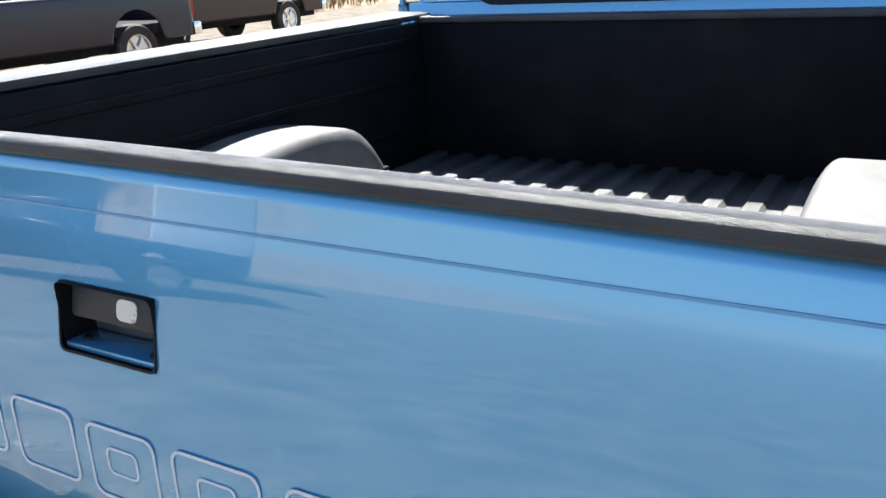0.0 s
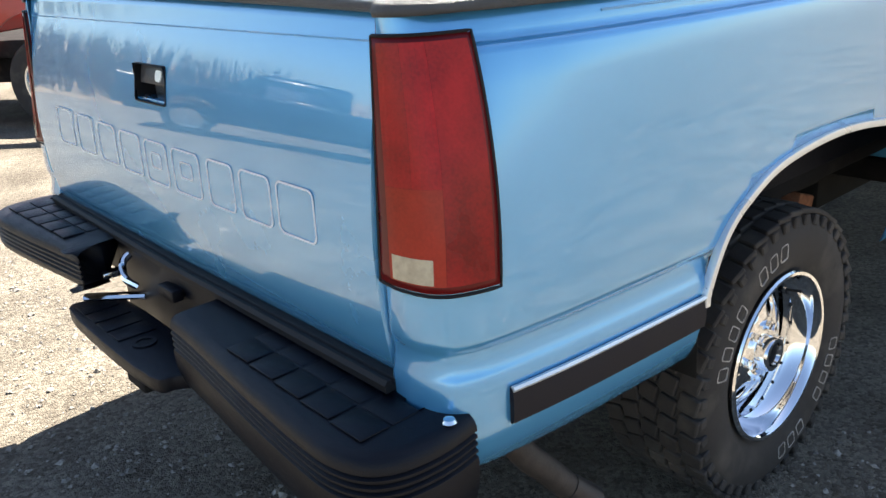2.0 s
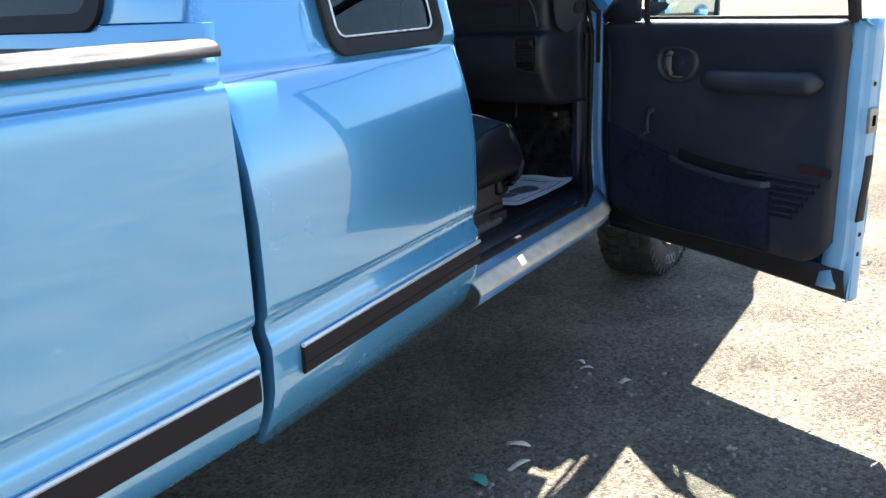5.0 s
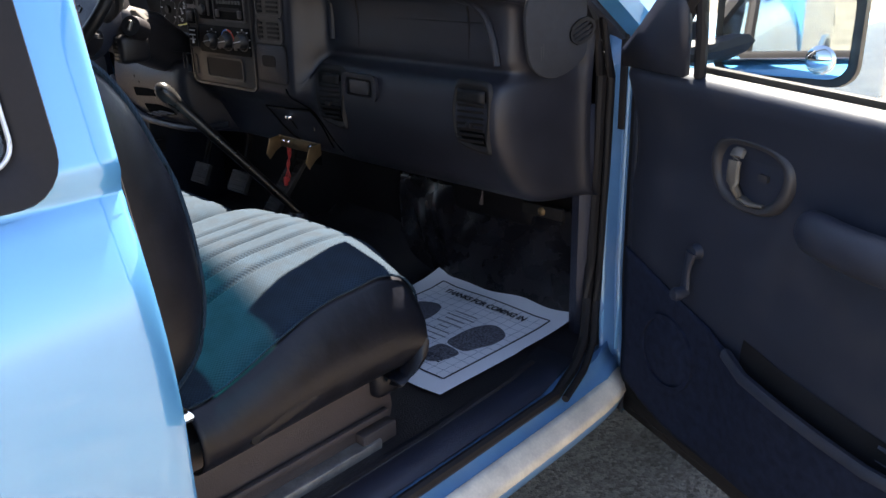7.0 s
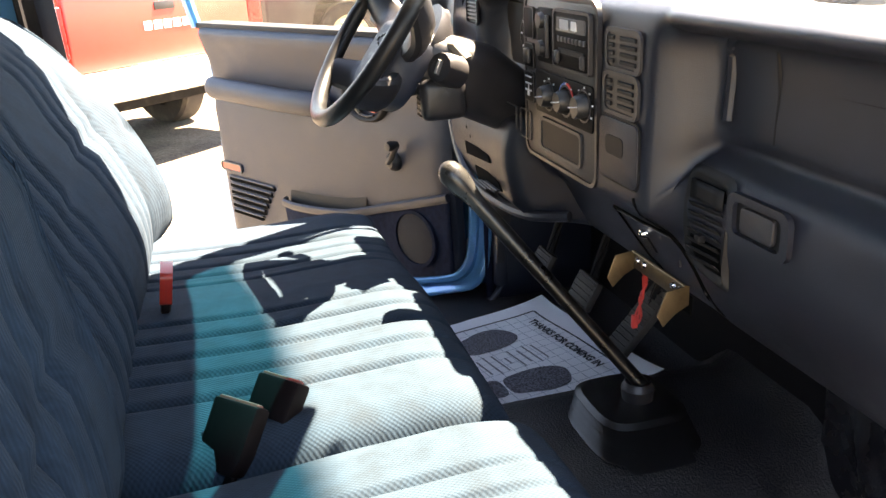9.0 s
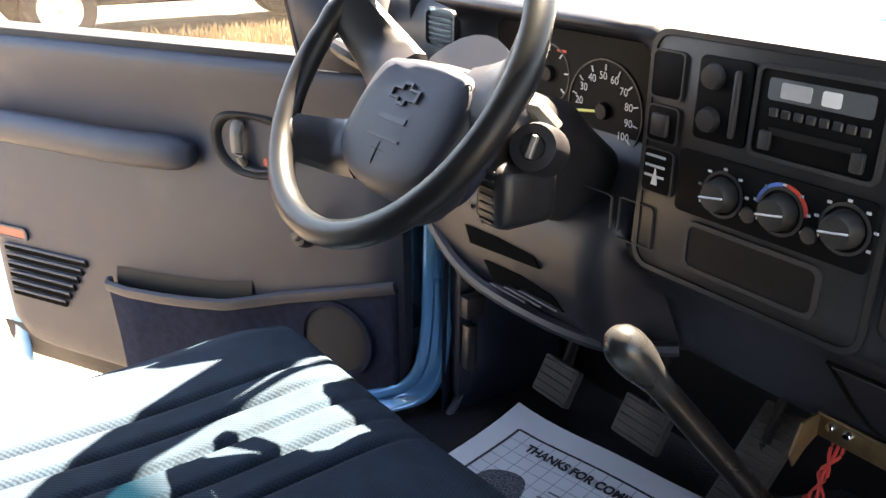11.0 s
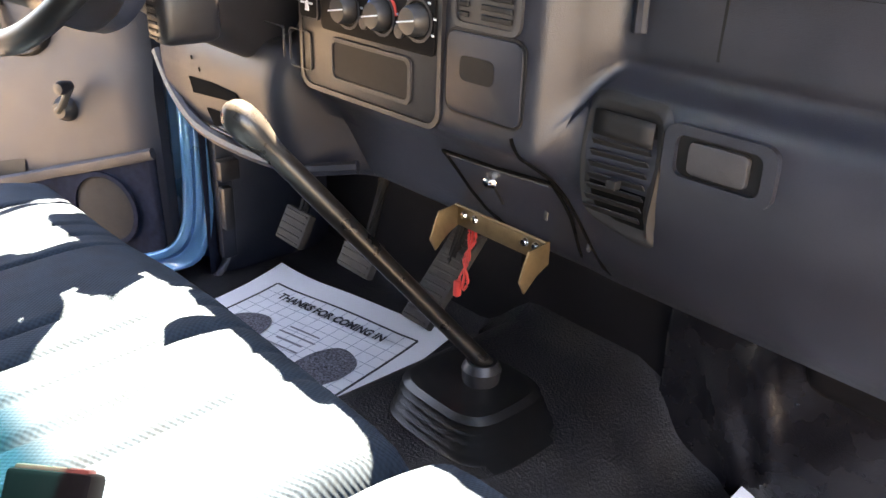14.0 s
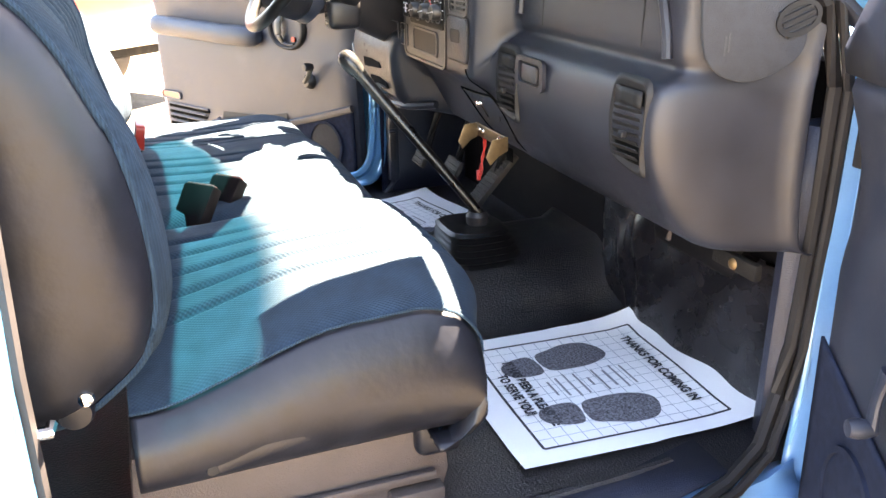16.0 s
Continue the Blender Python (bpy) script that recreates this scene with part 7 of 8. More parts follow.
    lk = Matrix.Translation(C + ax * .14 + Vector((.128, -.01, -.012))) @ Matrix.Rotation(radians(66), 4, "X") @ Matrix.Rotation(radians(30), 4, "Y")
    part("lock_barrel", turned([(0, .022), (.012, .022), (.014, .026), (.024, .024), (.027, .010), (.028, -.02)], 24, lk), PANEL, col, "ignition lock barrel")
    part("lock_face", box(-.003, .003, -.012, .012, .020, .030, .001, 1, lk), STEEL, col)
    part("lock_collar", box(.025, .078, -.05, .03, -.10, -.03, .015, 3, Matrix.Translation(C + ax * .13 + Vector((.055, 0, 0)))), PANEL, col, "lower lock cover")
    for k in range(7):
        part("cover_rib", box(.040, .064, -.0515, -.049, -.092 + .009 * k, -.088 + .009 * k, .001, 1, Matrix.Translation(C + ax * .13 + Vector((.055, 0, 0)))), BEZEL, col)
    part("turn_stalk", tube(spline([C + ax * .10 + Vector((-.06, 0, 0)), C + ax * .10 + Vector((-.13, -.01, .012)), C + ax * .09 + Vector((-.20, -.02, .03))], 4), [.010, .009, .008, .008, .009, .011, .012, .012, .010], 10), PANEL, col, "turn signal stalk")
    part("column_tube", tube([C + ax * .3, C + ax * .62 - Vector((0, 0, .05))], .035, 12), DARK, col)
    part("tilt_boss", tube([C + ax * .13 + Vector((.06, 0, .020)), C + ax * .155 + Vector((.095, 0, .026)), C + ax * .17 + Vector((.108, 0, .012))], [.010, .014, .013], 10), HANDLE, col, "pale worn shift lever boss")


steering()

# driver knee panel with vents and holes
kp = thing_sub("knee_panel", "dash knee panel below the steering column")
for poly, z in (([(-.074, .010), (-.058, -.012), (.085, .000), (.070, .012), (.0, .014)], 1.056), ([(-.080, .014), (-.045, -.016), (.085, .002), (.060, .014), (.0, .020)], 1.008)):
    part("slot", prism(poly, .003, face_rear(-.44 if z > 1.03 else -.40, 3.690 if z > 1.03 else 3.698, z, -6)), HOLE, kp, "dark opening in the knee panel")
for i in range(3):
    part("slot_slat", box(-.45 + .03 * i, -.375 + .03 * i, 3.684, 3.692, 1.000 + .006 * i, 1.003 + .006 * i, .001, 1), BEZEL, kp)
for x, z in ((-.497, 1.098), (-.474, 1.084)):
    part("screw_hole", turned([(0, .001), (.004, .001)], 10, face_rear(x, 3.6885, z)), HOLE, kp)
part("knee_edge", tube(spline([(-.66, 3.705, 1.08), (-.60, 3.70, 1.025), (-.51, 3.698, .985), (-.38, 3.705, .975), (-.27, 3.73, .974), (-.2, 3.78, .985)], 4), .010, 8), VINYL_D, kp)
# lower centre panel with its open tray slot
lc = thing_sub("lower_panel", "lower centre dash panel with tray front")


def on_face(x, z, out=.001):
    return on_dash(x, z, out).to_translation()


def seam(pts, r=.0016, material=None):
    """A groove line drawn along the dash face through (x, z) points."""
    out = []
    for (x0, z0), (x1, z1) in zip(pts, pts[1:]):
        out += [on_face(lerp(x0, x1, k / 6), lerp(z0, z1, k / 6)) for k in range(6)]
    return tube(out + [on_face(*pts[-1])], r, 6)


part("panel_groove", seam([(-.014, 1.060), (.08, 1.064), (.168, 1.072), (.176, 1.03), (.170, .97)], .0022), HOLE, lc, "dark groove round the access panel")
part("panel_groove", seam([(-.014, 1.060), (.004, 1.01), (.022, .985), (.05, .968)], .0022), HOLE, lc)
part("panel_ridge", seam([(-.010, 1.055), (.08, 1.059), (.163, 1.066)], .0016), BEZEL, lc)
part("dash_groove", seam([(.150, 1.125), (.168, 1.085), (.192, 1.03), (.215, .965)], .0022), HOLE, lc, "dark groove down the dash face")
part("slot_knob", turned([(0, .010), (.005, .009), (.0065, .004), (.009, 0)], 14, on_dash(.054, 1.036, .0)), CHROME, lc, "small bright latch knob")
part("knob_stem", seam([(.056, 1.030), (.060, 1.005)], .002), BLACK, lc)
for x, z in ((.135, 1.018), (.196, 1.0)):
    part("face_clip", box(-.003, .003, -.008, .008, 0, .002, .0008, 1, on_dash(x, z, .0)), BEZEL, lc)
br = thing_sub("radio_bracket", "bare steel bracket with loose red wires under the dash")
part("bracket_bar", box(-.034, .124, 3.818, 3.8215, .944, .972, .001), BRASS, br, "brassy steel bracket bar")
part("bracket_lip", tube([(-.034, 3.815, .973), (.124, 3.815, .973)], .002, 6), BRASS, br)
for x in (-.036, .122):
    part("bracket_ear", prism([(0, 0), (.036, -.004), (.050, -.040), (.040, -.058), (.020, -.040), (0, -.030)], .003, Matrix(((0, 0, 1, x), (-1, 0, 0, 3.8215), (0, 1, 0, .974), (0, 0, 0, 1))), .0008), BRASS, br, "bent brassy bracket ear")
for x in (-.020, .0, .088, .106):
    part("bracket_screw", turned([(0, .005), (.004, .0045), (.0065, .001), (.0065, 0)], 12, face_rear(x, 3.818, .961)), CHROME, br, "bright screw head")
for k in range(3):
    part("loose_wire", tube(spline([(-.012 + .004 * k, 3.822, .955), (-.020 + .006 * k, 3.828, .925), (-.016 - .005 * k, 3.826, .895), (-.028 + .008 * k, 3.822, .868), (-.026 + .004 * k, 3.82, .852)], 5), .0020, 6), WIRE, br, "loose red wire")
part("wire_plug", box(-.034, -.026, 3.815, 3.825, .838, .862, .002), WIRE, br, "red wire connector")
part("vent_slots", box(.055, .085, 3.850, 3.853, .905, .935, .001), HOLE, br)
# parts under the passenger dash
ud = thing_sub("under_dash", "dark ducts and braces under the dash")
part("duct", box(.15, .70, 3.86, 4.05, .93, .99, .02, 3), UNDER_SHADE, ud)
part("heater_box", box(.36, .62, 4.02, 4.18, .80, .95, .03, 3), UNDER_SHADE, ud)
part("brace", box(.640, .745, 3.955, 3.970, .868, .896, .004), DARK, ud)
part("brace_screw", turned([(0, .005), (.005, .0045), (.009, .002), (.010, 0)], 14, face_rear(.694, 3.954, .882)), BRASS, ud, "brassy bolt head")
part("wire_clip", tube([(.529, 3.95, .925), (.530, 3.952, .892), (.527, 3.95, .866)], [.002, .002, .005], 8), SEATBASE, ud, "small hanging wire clip")


def floor_drape():
    """The floor vinyl hanging loose on the toe board, with two sharp folds."""
    rows = []
    n = 90
    for j in range(19):
        v = j / 18
        r = []
        for i in range(n + 1):
            x = lerp(.17, .735, i / n)
            out = .013 * math.exp(-((x - lerp(.335, .205, v)) / .020) ** 2) * math.sin(math.pi * min(1, .15 + v)) + .010 * math.exp(-((x - lerp(.370, .285, v ** 1.4)) / .016) ** 2) * math.sin(math.pi * min(1, .05 + v))
            out += .006 * math.sin(17 * x + 4 * v) + .004 * math.sin(41 * x - 7 * v)
            r.append((x, lerp(4.022, 4.046, v) - out, lerp(.606, .865, v)))
        rows.append(r)
    part("floor_drape", skin(rows), mat("drape_vinyl", (.0075, .007, .009), rough=.27, spec=.5, vary=.3, scale=25, bump=.12, bscale=300), truck, "loose glossy black vinyl over the toe board", angle=80, solid=.003)


floor_drape()
# added plain box that fills the footwell's depth with painted shade
part("shade_backing", box(-.82, .82, 4.05, 4.19, .60, 1.20, .01), UNDER_SHADE, truck)

# ---- pedals and shifter ----
def pedal(x, y, z, w, h, tilt, label):
    p = thing_sub("pedal", label)
    m = Matrix.Translation((x, y, z)) @ Matrix.Rotation(radians(tilt), 4, "X")
    part("pedal_pad", box(-w / 2, w / 2, -.008, .008, -h / 2, h / 2, .004, 2, m), RUBBER, p, "worn rubber pedal pad")
    n = int(h / .012)
    for k in range(n):
        part("pad_rib", box(-w / 2 + .006, w / 2 - .006, -.011, -.007, -h / 2 + h * (k + .3) / n, -h / 2 + h * (k + .6) / n, .001, 1, m), RUBBER, p)
    part("pedal_arm", tube([(x, y + .01, z), (x, y + .05, z + .12), (x, y + .02, z + .25)], .010, 8), DARK, p)


pedal(-.455, 3.83, .795, .075, .062, -28, "rubber-padded clutch pedal hanging under the dash")
pedal(-.306, 3.86, .788, .085, .062, -28, "rubber-padded brake pedal hanging under the dash")
pedal(-.150, 3.905, .795, .062, .17, -42, "long ribbed accelerator pedal")


def shifter():
    sh = thing_sub("gear_lever", "tall floor gear lever with round knob")
    K = Vector((-.067, 3.535, 1.123))
    B = Vector((.060, 3.765, .815))
    d = (B - K).normalized()
    part("lever_rod", tube([K + d * .03, K + d * .12, K + d * .24, B, B + d * .05], [.0125, .0130, .0115, .011, .011], 14), mat("lever_paint", (.009, .0075, .007), rough=.3, vary=.3, scale=25), sh, "dark worn lever rod")
    ball = [K + d * t for t in (-.025, -.022, -.016, -.006, .008, .020, .032, .046, .070, .095)]
    part("knob", tube(ball, [.003, .010, .016, .0195, .020, .0185, .0155, .0130, .0120, .0120], 20), mat("knob_worn", (.020, .020, .020), rough=.28, vary=.3, scale=40), sh, "glossy dark shift knob")
    rows = []
    n = 28
    for i in range(15):
        t = i / 14
        rr = lerp(.108, .072, t ** .8) + (.008 if i % 2 else -.006) * (1 if 0 < i < 14 else 0)
        c = Vector((.045 + .015 * t, 3.785 - .02 * t, .672 + .098 * t))
        rows.append([c + Vector((rr * math.copysign(abs(math.cos(a)) ** .55, math.cos(a)), rr * .88 * math.copysign(abs(math.sin(a)) ** .55, math.sin(a)), 0)) for a in [2 * math.pi * k / n for k in range(n)]])
    part("lever_boot", skin(rows, close_v=True, caps=True), mat("boot_rubber", (.007, .0065, .007), rough=.38, vary=.2, scale=30), sh, "black pleated rubber boot")
    part("boot_plate", box(-.085, .175, 3.665, 3.905, .655, .676, .006), CARPET, sh)
    part("boot_collar", turned([(.024, 0), (.026, .02), (.020, .03), (.016, .03)], 16, Matrix.Translation(B + Vector((.006, .012, -.046)))), PANEL, sh)


shifter()


# fuse cover and jamb bracket on the driver side
fb = thing_sub("fuse_cover", "kick panel edge with fuse holder on the driver side")
part("cover_strip", box(-.70, -.675, 3.80, 3.83, .66, .95, .004), DOORTRIM, fb)
part("fuse_block", box(-.665, -.640, 3.79, 3.83, .83, .87, .004), PANEL, fb)
part("fuse_lever", box(-.655, -.635, 3.79, 3.81, .735, .82, .003), PANEL, fb)


# ---- paper floor mats ----
def paper_mat(cx, cy, rz, w, d, zbase, label, curl, tilt=(0, 0)):
    """A printed paper floor mat; x across, y towards the dash."""
    p = thing("paper_floor_mat", label, "paper mat", group="paper floor mats")
    nx, ny = 16, 16

    def zz(x, y):
        u, v = x / w, y / d
        h = .0025 + .0015 * math.sin(9 * u + 4 * v)
        h += curl * max(0, (abs(u) - .30)) ** 2 * .5 * (1 if v > 0 else .4) + curl * max(0, v - .25) ** 2 * .8
        h += curl * .8 * max(0, v - u - .62) ** 2 + curl * .7 * max(0, u - .30) ** 2 + .0035 * math.sin(5 * v - 3 * u) * max(0, v)
        return h
    rows = [[(x, y, zz(x, y)) for x in [w * (i / nx - .5) for i in range(nx + 1)]] for y in [d * (j / ny - .5) for j in range(ny + 1)]]
    part("sheet", skin(rows), PAPER, p, "white printed paper sheet", angle=80)
    lift = .0012

    def strip(name, x0, y0, x1, y1, wd, material, n=8):
        dx, dy = x1 - x0, y1 - y0
        L = math.hypot(dx, dy)
        ox, oy = -dy / L * wd / 2, dx / L * wd / 2
        rr = [[(lerp(x0, x1, t) + a * ox, lerp(y0, y1, t) + a * oy, zz(lerp(x0, x1, t), lerp(y0, y1, t)) + lift) for a in (-1, 1)] for t in [k / n for k in range(n + 1)]]
        return skin(rr)
    hw, hd = w * .40, d * .385
    part("print_border", join(strip("", -hw, -hd, hw, -hd, .005, INK), strip("", hw, -hd, hw, hd, .005, INK), strip("", hw, hd, -hw, hd, .005, INK), strip("", -hw, hd, -hw, -hd, .005, INK)), INK, p)
    grid = []
    for k in range(1, 13):
        x = lerp(-hw, hw, k / 13)
        y = lerp(-hd, hd, k / 13)
        grid += [strip("", x, -hd, x, hd, .0014, INK_L), strip("", -hw, y, hw, y, .0014, INK_L)]
    part("print_grid", join(*grid), INK_L, p, "light printed grid")
    for sx in (-1, 1):
        toe = [(q.x, q.y) for q in spline([(0, .085, 0), (.030, .070, 0), (.040, .035, 0), (.034, .0, 0), (.024, -.03, 0), (-.022, -.03, 0), (-.034, .005, 0), (-.036, .045, 0), (-.024, .078, 0)], 4, closed=True)]
        heel = [(q.x, q.y) for q in spline([(-.024, -.04, 0), (.024, -.04, 0), (.028, -.07, 0), (.018, -.095, 0), (0, -.102, 0), (-.018, -.095, 0), (-.028, -.07, 0)], 4, closed=True)]
        for nm, outl in (("shoe_print", toe), ("heel_print", heel)):
            bm = bmesh.new()
            ca, sa = math.cos(-sx * .12), math.sin(-sx * .12)
            pts = []
            for x, y in outl:
                X, Y = x * sx * ca - y * sa, x * sx * sa + y * ca
                X, Y = X * 1.16 + sx * w * .222, Y * 1.16 - d * .050
                pts.append((X, Y, zz(X, Y) + lift + .0006))
            bm.faces.new([bm.verts.new(q) for q in pts])
            bmesh.ops.triangulate(bm, faces=bm.faces)
            part(nm, bm, SOLE, p, "dark printed shoe sole")

    def words(txt, x, y, size, bars=False):
        cu = bpy.data.curves.new("words", "FONT")
        cu.body, cu.size, cu.align_x, cu.align_y, cu.offset = txt, size, "CENTER", "CENTER", .0011
        ob = new("printed_line", cu)
        ob.data.materials.append(INK)
        ob.parent = p
        ob.location = (x, y, zz(x, y) + .004)
        ob.rotation_euler = (.05, 0, 0)
        ob.scale = (.82, 1, 1)

    words("THANKS FOR COMING IN", 0, hd - .036, .0262)
    words("IT HAS BEEN A PLEASURE", 0, -hd + .052, .0245)
    words("TO SERVE YOU!", 0, -hd + .024, .0245)
    for k in range(9):
        y = .075 - .019 * k
        wd = (.07, .085, .06, .08, .03, .075, .085, .065, .05)[k]
        part("text_bar", strip("", -wd / 2, y, wd / 2, y, .0045, INK, 3), mat("bar_ink", (.2, .2, .23), rough=.8) if k == 0 and "bar_ink" not in bpy.data.materials else bpy.data.materials["bar_ink"], p)
    p.matrix_basis = pose(cx, cy, zbase, *tilt, rz)
    return p


paper_mat(.532, 3.808, -2, .425, .45, .609, "white paper floor mat with printed shoe soles, passenger floor", .20)
paper_mat(-.358, 3.715, 12, .425, .45, .631, "white paper floor mat with printed shoe soles, driver floor", .10)

# ---- other vehicles and the far bank ----
def parked_pickup(at, turn, color, label, wheel_mat, length=5.4, bars=False, h=1.0):
    """Another pickup, rear at the origin, nose towards +y."""
    t = thing("parked_pickup", label, "pickup truck", group="parked vehicles")
    paint = mat("paint_" + color[0], color[1], rough=.35, vary=.04, scale=4, coat=.2)
    L = length

    def arch(y):
        for c in (1.15, L - 1.0):
            if abs(y - c) < .46:
                return .55 + .42 * math.sqrt(max(0, 1 - ((y - c) / .46) ** 2))
        return .50
    zs = [.50, .56, .62, .70, .80, .90, 1.0, 1.08, 1.16, 1.22]
    for s in (1, -1):
        rows = []
        for y in [.0, .02, .06] + [.10 + .04 * i for i in range(int((L - .3) / .04))] + [L - .15, L - .05, L]:
            e = -.06 * (1 - smooth(y / .10)) - .10 * smooth((y - L + .4) / .4)
            rows.append([(s * (.95 + e + .03 * math.sin(math.pi * (z - .5) / .8)), y, max(z, arch(y))) for z in zs])
        part("body_side", skin(rows), paint, t, solid=.004)
        part("tail_lamp", box(*sorted((s * .80, s * .945)), -.012, .10, .80, 1.15, .02, 3), LENS, t, "red tail lamp")
        part("side_window", prism([(2.35, 1.27), (4.0, 1.27), (3.45, 1.66), (2.42, 1.68)], .006, Matrix(((0, 0, s, s * .80), (1, 0, 0, 0), (0, 1, 0, 0), (0, 0, 0, 1)))), GLASS_D, t, "dark side window")
        part("cab_wall", skin([[(s * x, y, z) for x, z in ((.93, 1.22), (.86, 1.27), (.78, 1.68), (.70, 1.78))] for y in (2.15, 2.3, 3.35)]), paint, t, solid=.01)
        for y in (1.15, L - 1.0):
            w = thing_part("wheel", t)
            mm = Matrix.Translation((s * .80, y, .38)) @ Matrix.Rotation(radians(90 * s), 4, "Y")
            part("tyre", turned([(.22, -.10), (.36, -.12), (.385, -.09), (.388, 0), (.385, .09), (.36, .12), (.25, .125), (.22, .11)], 40, mm), RUBBER, w)
            part("rim", turned([(.235, .11), (.24, .118), (.22, .115), (.20, .07), (.05, .06), (.05, .085), (0, .09)], 40, mm), wheel_mat, w)
            for k in range(6):
                part("rim_spoke", box(-.02, .02, .05, .215, .075, .10, .006, 1, mm @ Matrix.Rotation(radians(60 * k), 4, "Z")), wheel_mat, w)
    part("tailgate", box(-.80, .80, -.01, .05, .70, 1.22, .02, 3), paint, t)
    part("handle", box(-.09, .09, -.016, -.008, 1.06, 1.12, .005), PANEL, t)
    part("rear_bumper", prism([(p.x, p.y) for p in spline([(-.97, .05, 0), (-.95, -.12, 0), (-.6, -.17, 0), (.6, -.17, 0), (.95, -.12, 0), (.97, .05, 0)], 4)], .20, Matrix.Translation((0, 0, .50)), .012), CHROME if not bars else mat("pale_bumper", (.62, .60, .55), rough=.25, metal=.6, vary=.1), t, "bright rear bumper")
    part("bed_floor", box(-.90, .90, .05, 2.1, .60, .75, .02), DARK, t)
    part("cab_back", box(-.86, .86, 2.10, 2.16, .75, 1.72, .02), paint, t)
    part("rear_window", box(-.66, .66, 2.09, 2.10, 1.30, 1.62, .004), GLASS_D, t)
    part("roof", skin([[(x, y, 1.80 - .05 * abs(x) ** 3 - d) for x in (-.74, -.5, 0, .5, .74)] for y, d in ((2.12, .04), (2.3, 0), (3.2, 0), (3.45, .05))]), paint, t, solid=.02)
    part("windscreen", skin([[(x * w, y, z) for x in (-1, -.5, 0, .5, 1)] for y, z, w in ((3.42, 1.74, .72), (4.15, 1.24, .84))]), GLASS_D, t, solid=.006)
    part("bonnet", skin([[(x, y, z - .03 * abs(x) ** 2) for x in (-.88, -.5, 0, .5, .88)] for y, z in ((4.12, 1.24), (4.8, 1.22), (L - .1, 1.12), (L, .95))]), paint, t, solid=.02)
    part("underbody", box(-.78, .78, .1, L - .1, .38, .66, .03), DARK, t)
    part("nose", box(-.86, .86, L - .06, L + .06, .48, 1.0, .04, 3), BEZEL, t)
    if bars:
        for k in range(5):
            part("badge_bar", box(-.20 + .085 * k, -.135 + .085 * k, -.016, -.009, .93, .99, .003), WHITE, t, "plain bar in place of a badge")
    t.matrix_basis = pose(*at, 0, 0, turn)
    return t


RIM = mat("alloy", (.72, .72, .72), rough=.2, metal=.9, vary=.08)
parked_pickup((-5.5, 2.95, GZ), 130, ("red", (.38, .030, .020)), "red pickup with pale bumper parked on the gravel", RIM, bars=True)
parked_pickup((-10.4, 9.35, GZ), 180, ("dark_blue", (.012, .012, .026)), "dark navy pickup parked on the gravel", RIM)
parked_pickup((-12.3, 15.1, GZ), 180, ("brown", (.028, .010, .012)), "dark maroon pickup with chrome wheels parked on the gravel", CHROME)
# row of vehicles standing behind, mirrored in the tailgate
parked_pickup((-8.2, -9.0, GZ), 30, ("dark_grey", (.03, .04, .06)), "dark blue pickup parked opposite on the gravel", RIM)


def white_van(at, turn):
    t = thing("parked_van", "white box van parked opposite on the gravel", "van", group="parked vehicles")
    wp = mat("van_white", (.78, .78, .76), rough=.4, vary=.05, scale=3, dirt=.1)
    part("van_body", box(-1.05, 1.05, 0, 3.6, .55, 2.95, .06, 3), wp, t)
    part("cab", prism([(3.55, .5), (5.3, .5), (5.35, 1.05), (4.75, 1.25), (4.25, 2.0), (3.55, 2.05)], 1.9, Matrix(((0, 0, 1, -.95), (1, 0, 0, 0), (0, 1, 0, 0), (0, 0, 0, 1))), .04), wp, t)
    for s in (1, -1):
        part("side_window", prism([(3.75, 1.25), (4.5, 1.25), (4.18, 1.85), (3.75, 1.88)], .006, Matrix(((0, 0, s, s * .952), (1, 0, 0, 0), (0, 1, 0, 0), (0, 0, 0, 1)))), GLASS_D, t)
        for y in (.9, 4.5):
            mm = Matrix.Translation((s * .86, y, .36)) @ Matrix.Rotation(radians(90 * s), 4, "Y")
            w = thing_part("wheel", t)
            part("tyre", turned([(.2, -.1), (.34, -.11), (.36, 0), (.34, .11), (.22, .11), (.2, .1)], 32, mm), RUBBER, w)
            part("rim", turned([(.21, .10), (.18, .07), (0, .08)], 32, mm), RIM, w)
    part("chassis", box(-.7, .7, .2, 5.2, .35, .56, .02), DARK, t)
    t.matrix_basis = pose(*at, 0, 0, turn)


white_van((-12.0, -12.2, GZ), 135)


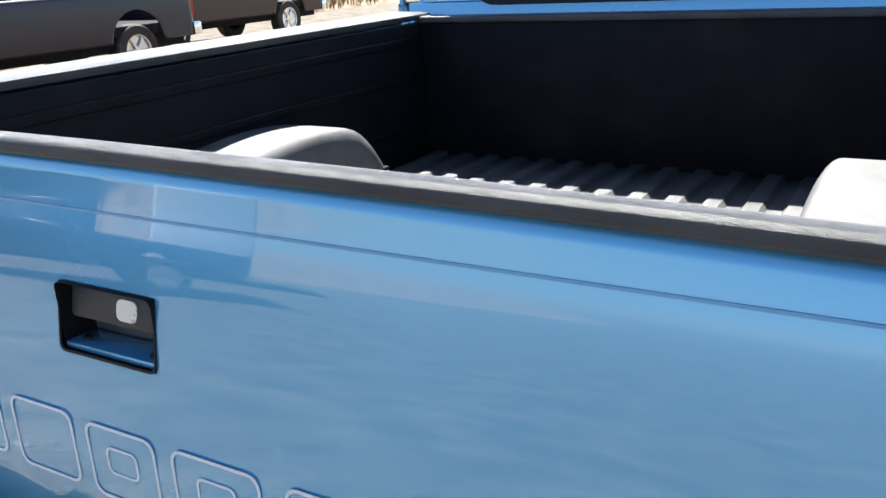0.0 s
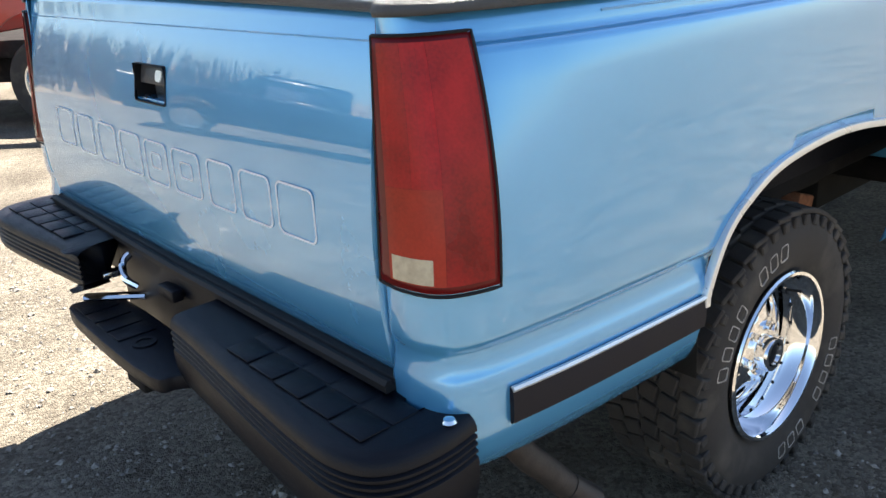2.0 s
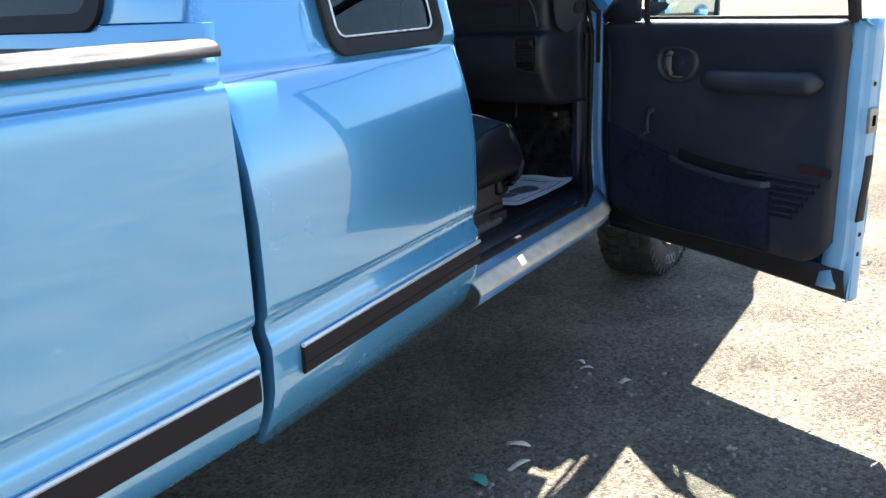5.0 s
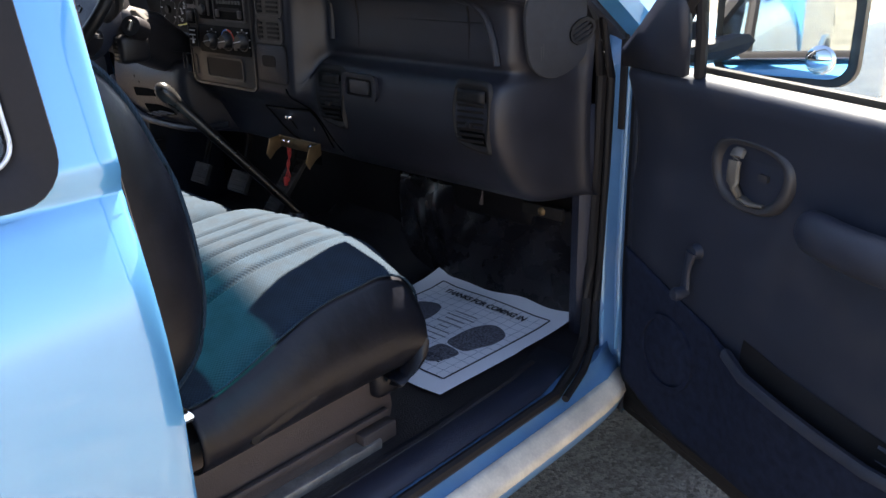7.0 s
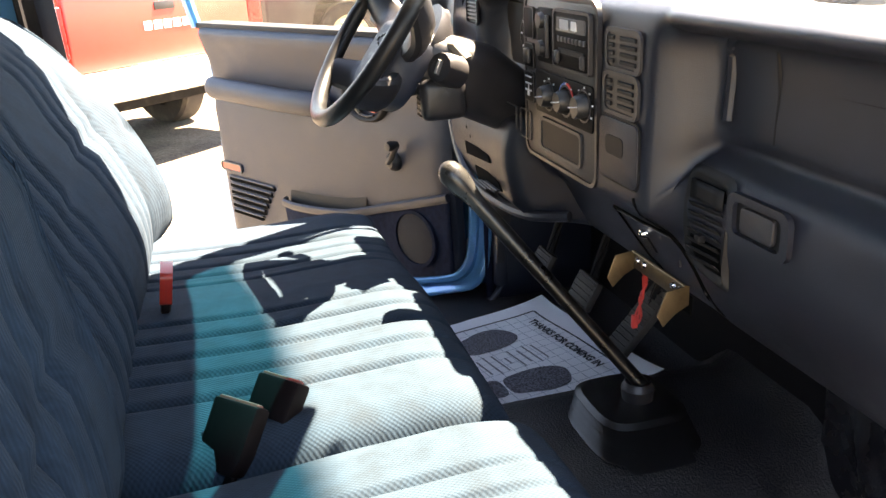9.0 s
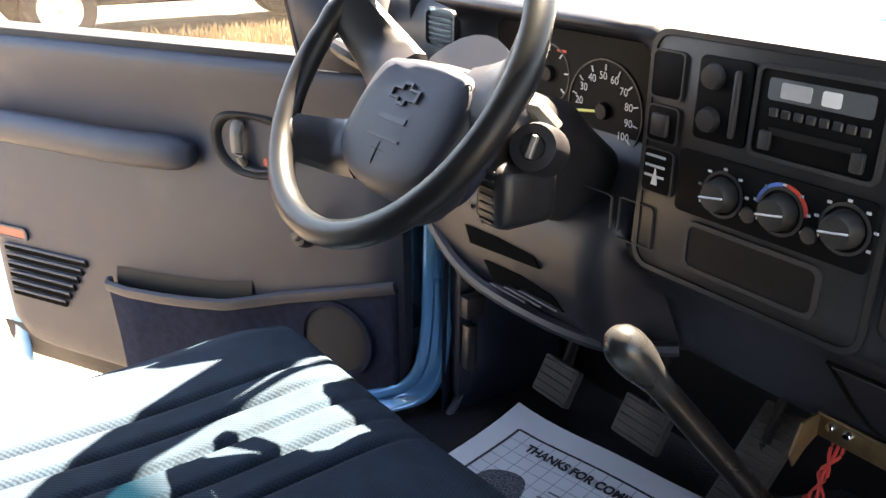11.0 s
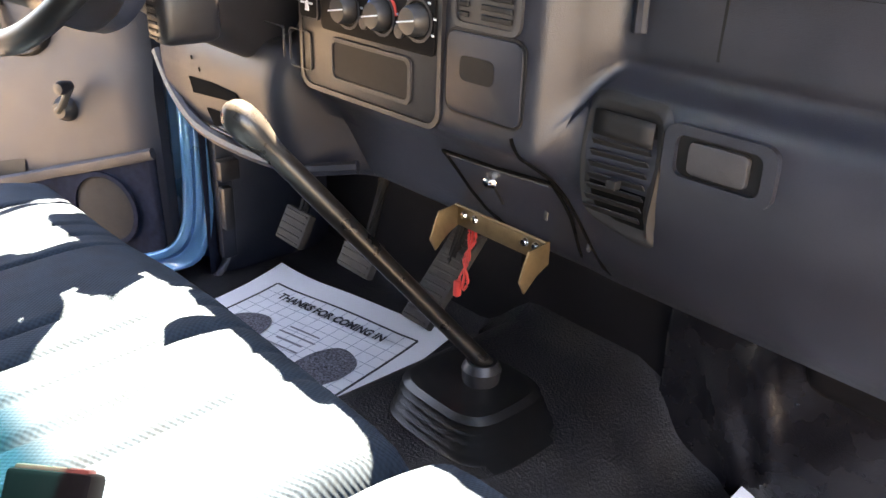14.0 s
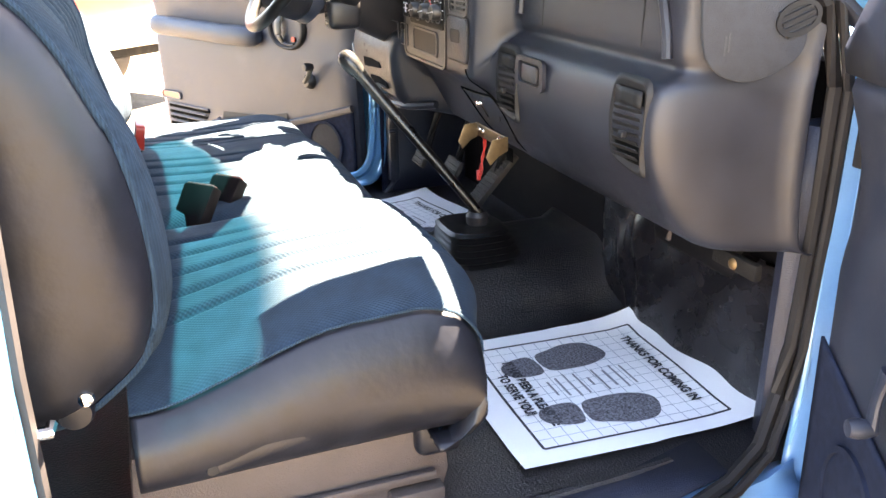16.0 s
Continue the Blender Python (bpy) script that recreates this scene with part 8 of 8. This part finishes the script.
def dry_bank():
    """A far bank of dry reeds beyond the lot."""
    rng = np.random.RandomState(8)
    n = 9000
    vs, fs = [], []
    for i in range(n):
        x = -17 - rng.uniform(0, 5)
        y = rng.uniform(-14, 40)
        h = rng.uniform(.9, 2.3)
        w = rng.uniform(.012, .035)
        lx, ly = rng.uniform(-.3, .3, 2)
        o = len(vs)
        g = .25 * (-17 - x)
        vs += [(x, y - w, g), (x, y + w, g), (x + lx * .5, y + ly * .5 + w * .7, g + h * .6), (x + lx, y + ly, g + h), (x + lx * .5, y + ly * .5 - w * .7, g + h * .6)]
        fs += [(o, o + 1, o + 2, o + 4), (o + 4, o + 2, o + 3)]
    me = bpy.data.meshes.new("dry_reeds")
    me.from_pydata(vs, [], fs)
    me.materials.append(mat("dry_reed", (.20, .13, .065), rough=.9, vary=.5, scale=3, second=(.40, .29, .16)))
    ob = new("dry_reeds", me)
    tagged(ob, "tall dry brown reeds along the edge of the lot", "reeds", kind="stuff")
    rows = [[(x, y, z + .15 * noise.noise((x * .3, y * .3, 3))) for y in range(-60, 81, 4)] for x, z in ((-16.2, -.1), (-17.5, .15), (-20, .8), (-23, 1.6), (-28, 2.4), (-40, 2.6), (-80, 2.0))]
    b = part("earth_bank", skin(rows), mat("dry_earth", (.22, .15, .085), rough=.95, vary=.4, scale=1.2, second=(.34, .25, .15), bump=.4, bscale=30), None)
    tagged(b, "low dry brown earth bank at the lot's edge", "bank", kind="structure")


dry_bank()


def low_grass():
    """Short dry tufts on the lot between the cab and the parked trucks."""
    rng = np.random.RandomState(21)
    vs, fs = [], []
    for i in range(5200):
        x, y = rng.uniform(-9.1, -7.3), rng.uniform(3.9, 9.3)
        h, w = rng.uniform(.08, .24), rng.uniform(.006, .016)
        lx, ly = rng.uniform(-.08, .08, 2)
        o = len(vs)
        vs += [(x, y - w, GZ - .03), (x, y + w, GZ - .03), (x + lx * .5, y + ly * .5 + w * .6, GZ + h * .6), (x + lx, y + ly, GZ + h), (x + lx * .5, y + ly * .5 - w * .6, GZ + h * .6)]
        fs += [(o, o + 1, o + 2, o + 4), (o + 4, o + 2, o + 3)]
    me = bpy.data.meshes.new("dry_grass")
    me.from_pydata(vs, [], fs)
    me.materials.append(bpy.data.materials["dry_reed"])
    tagged(new("dry_grass", me), "short dry brown grass at the edge of the lot", "grass", kind="stuff")


low_grass()
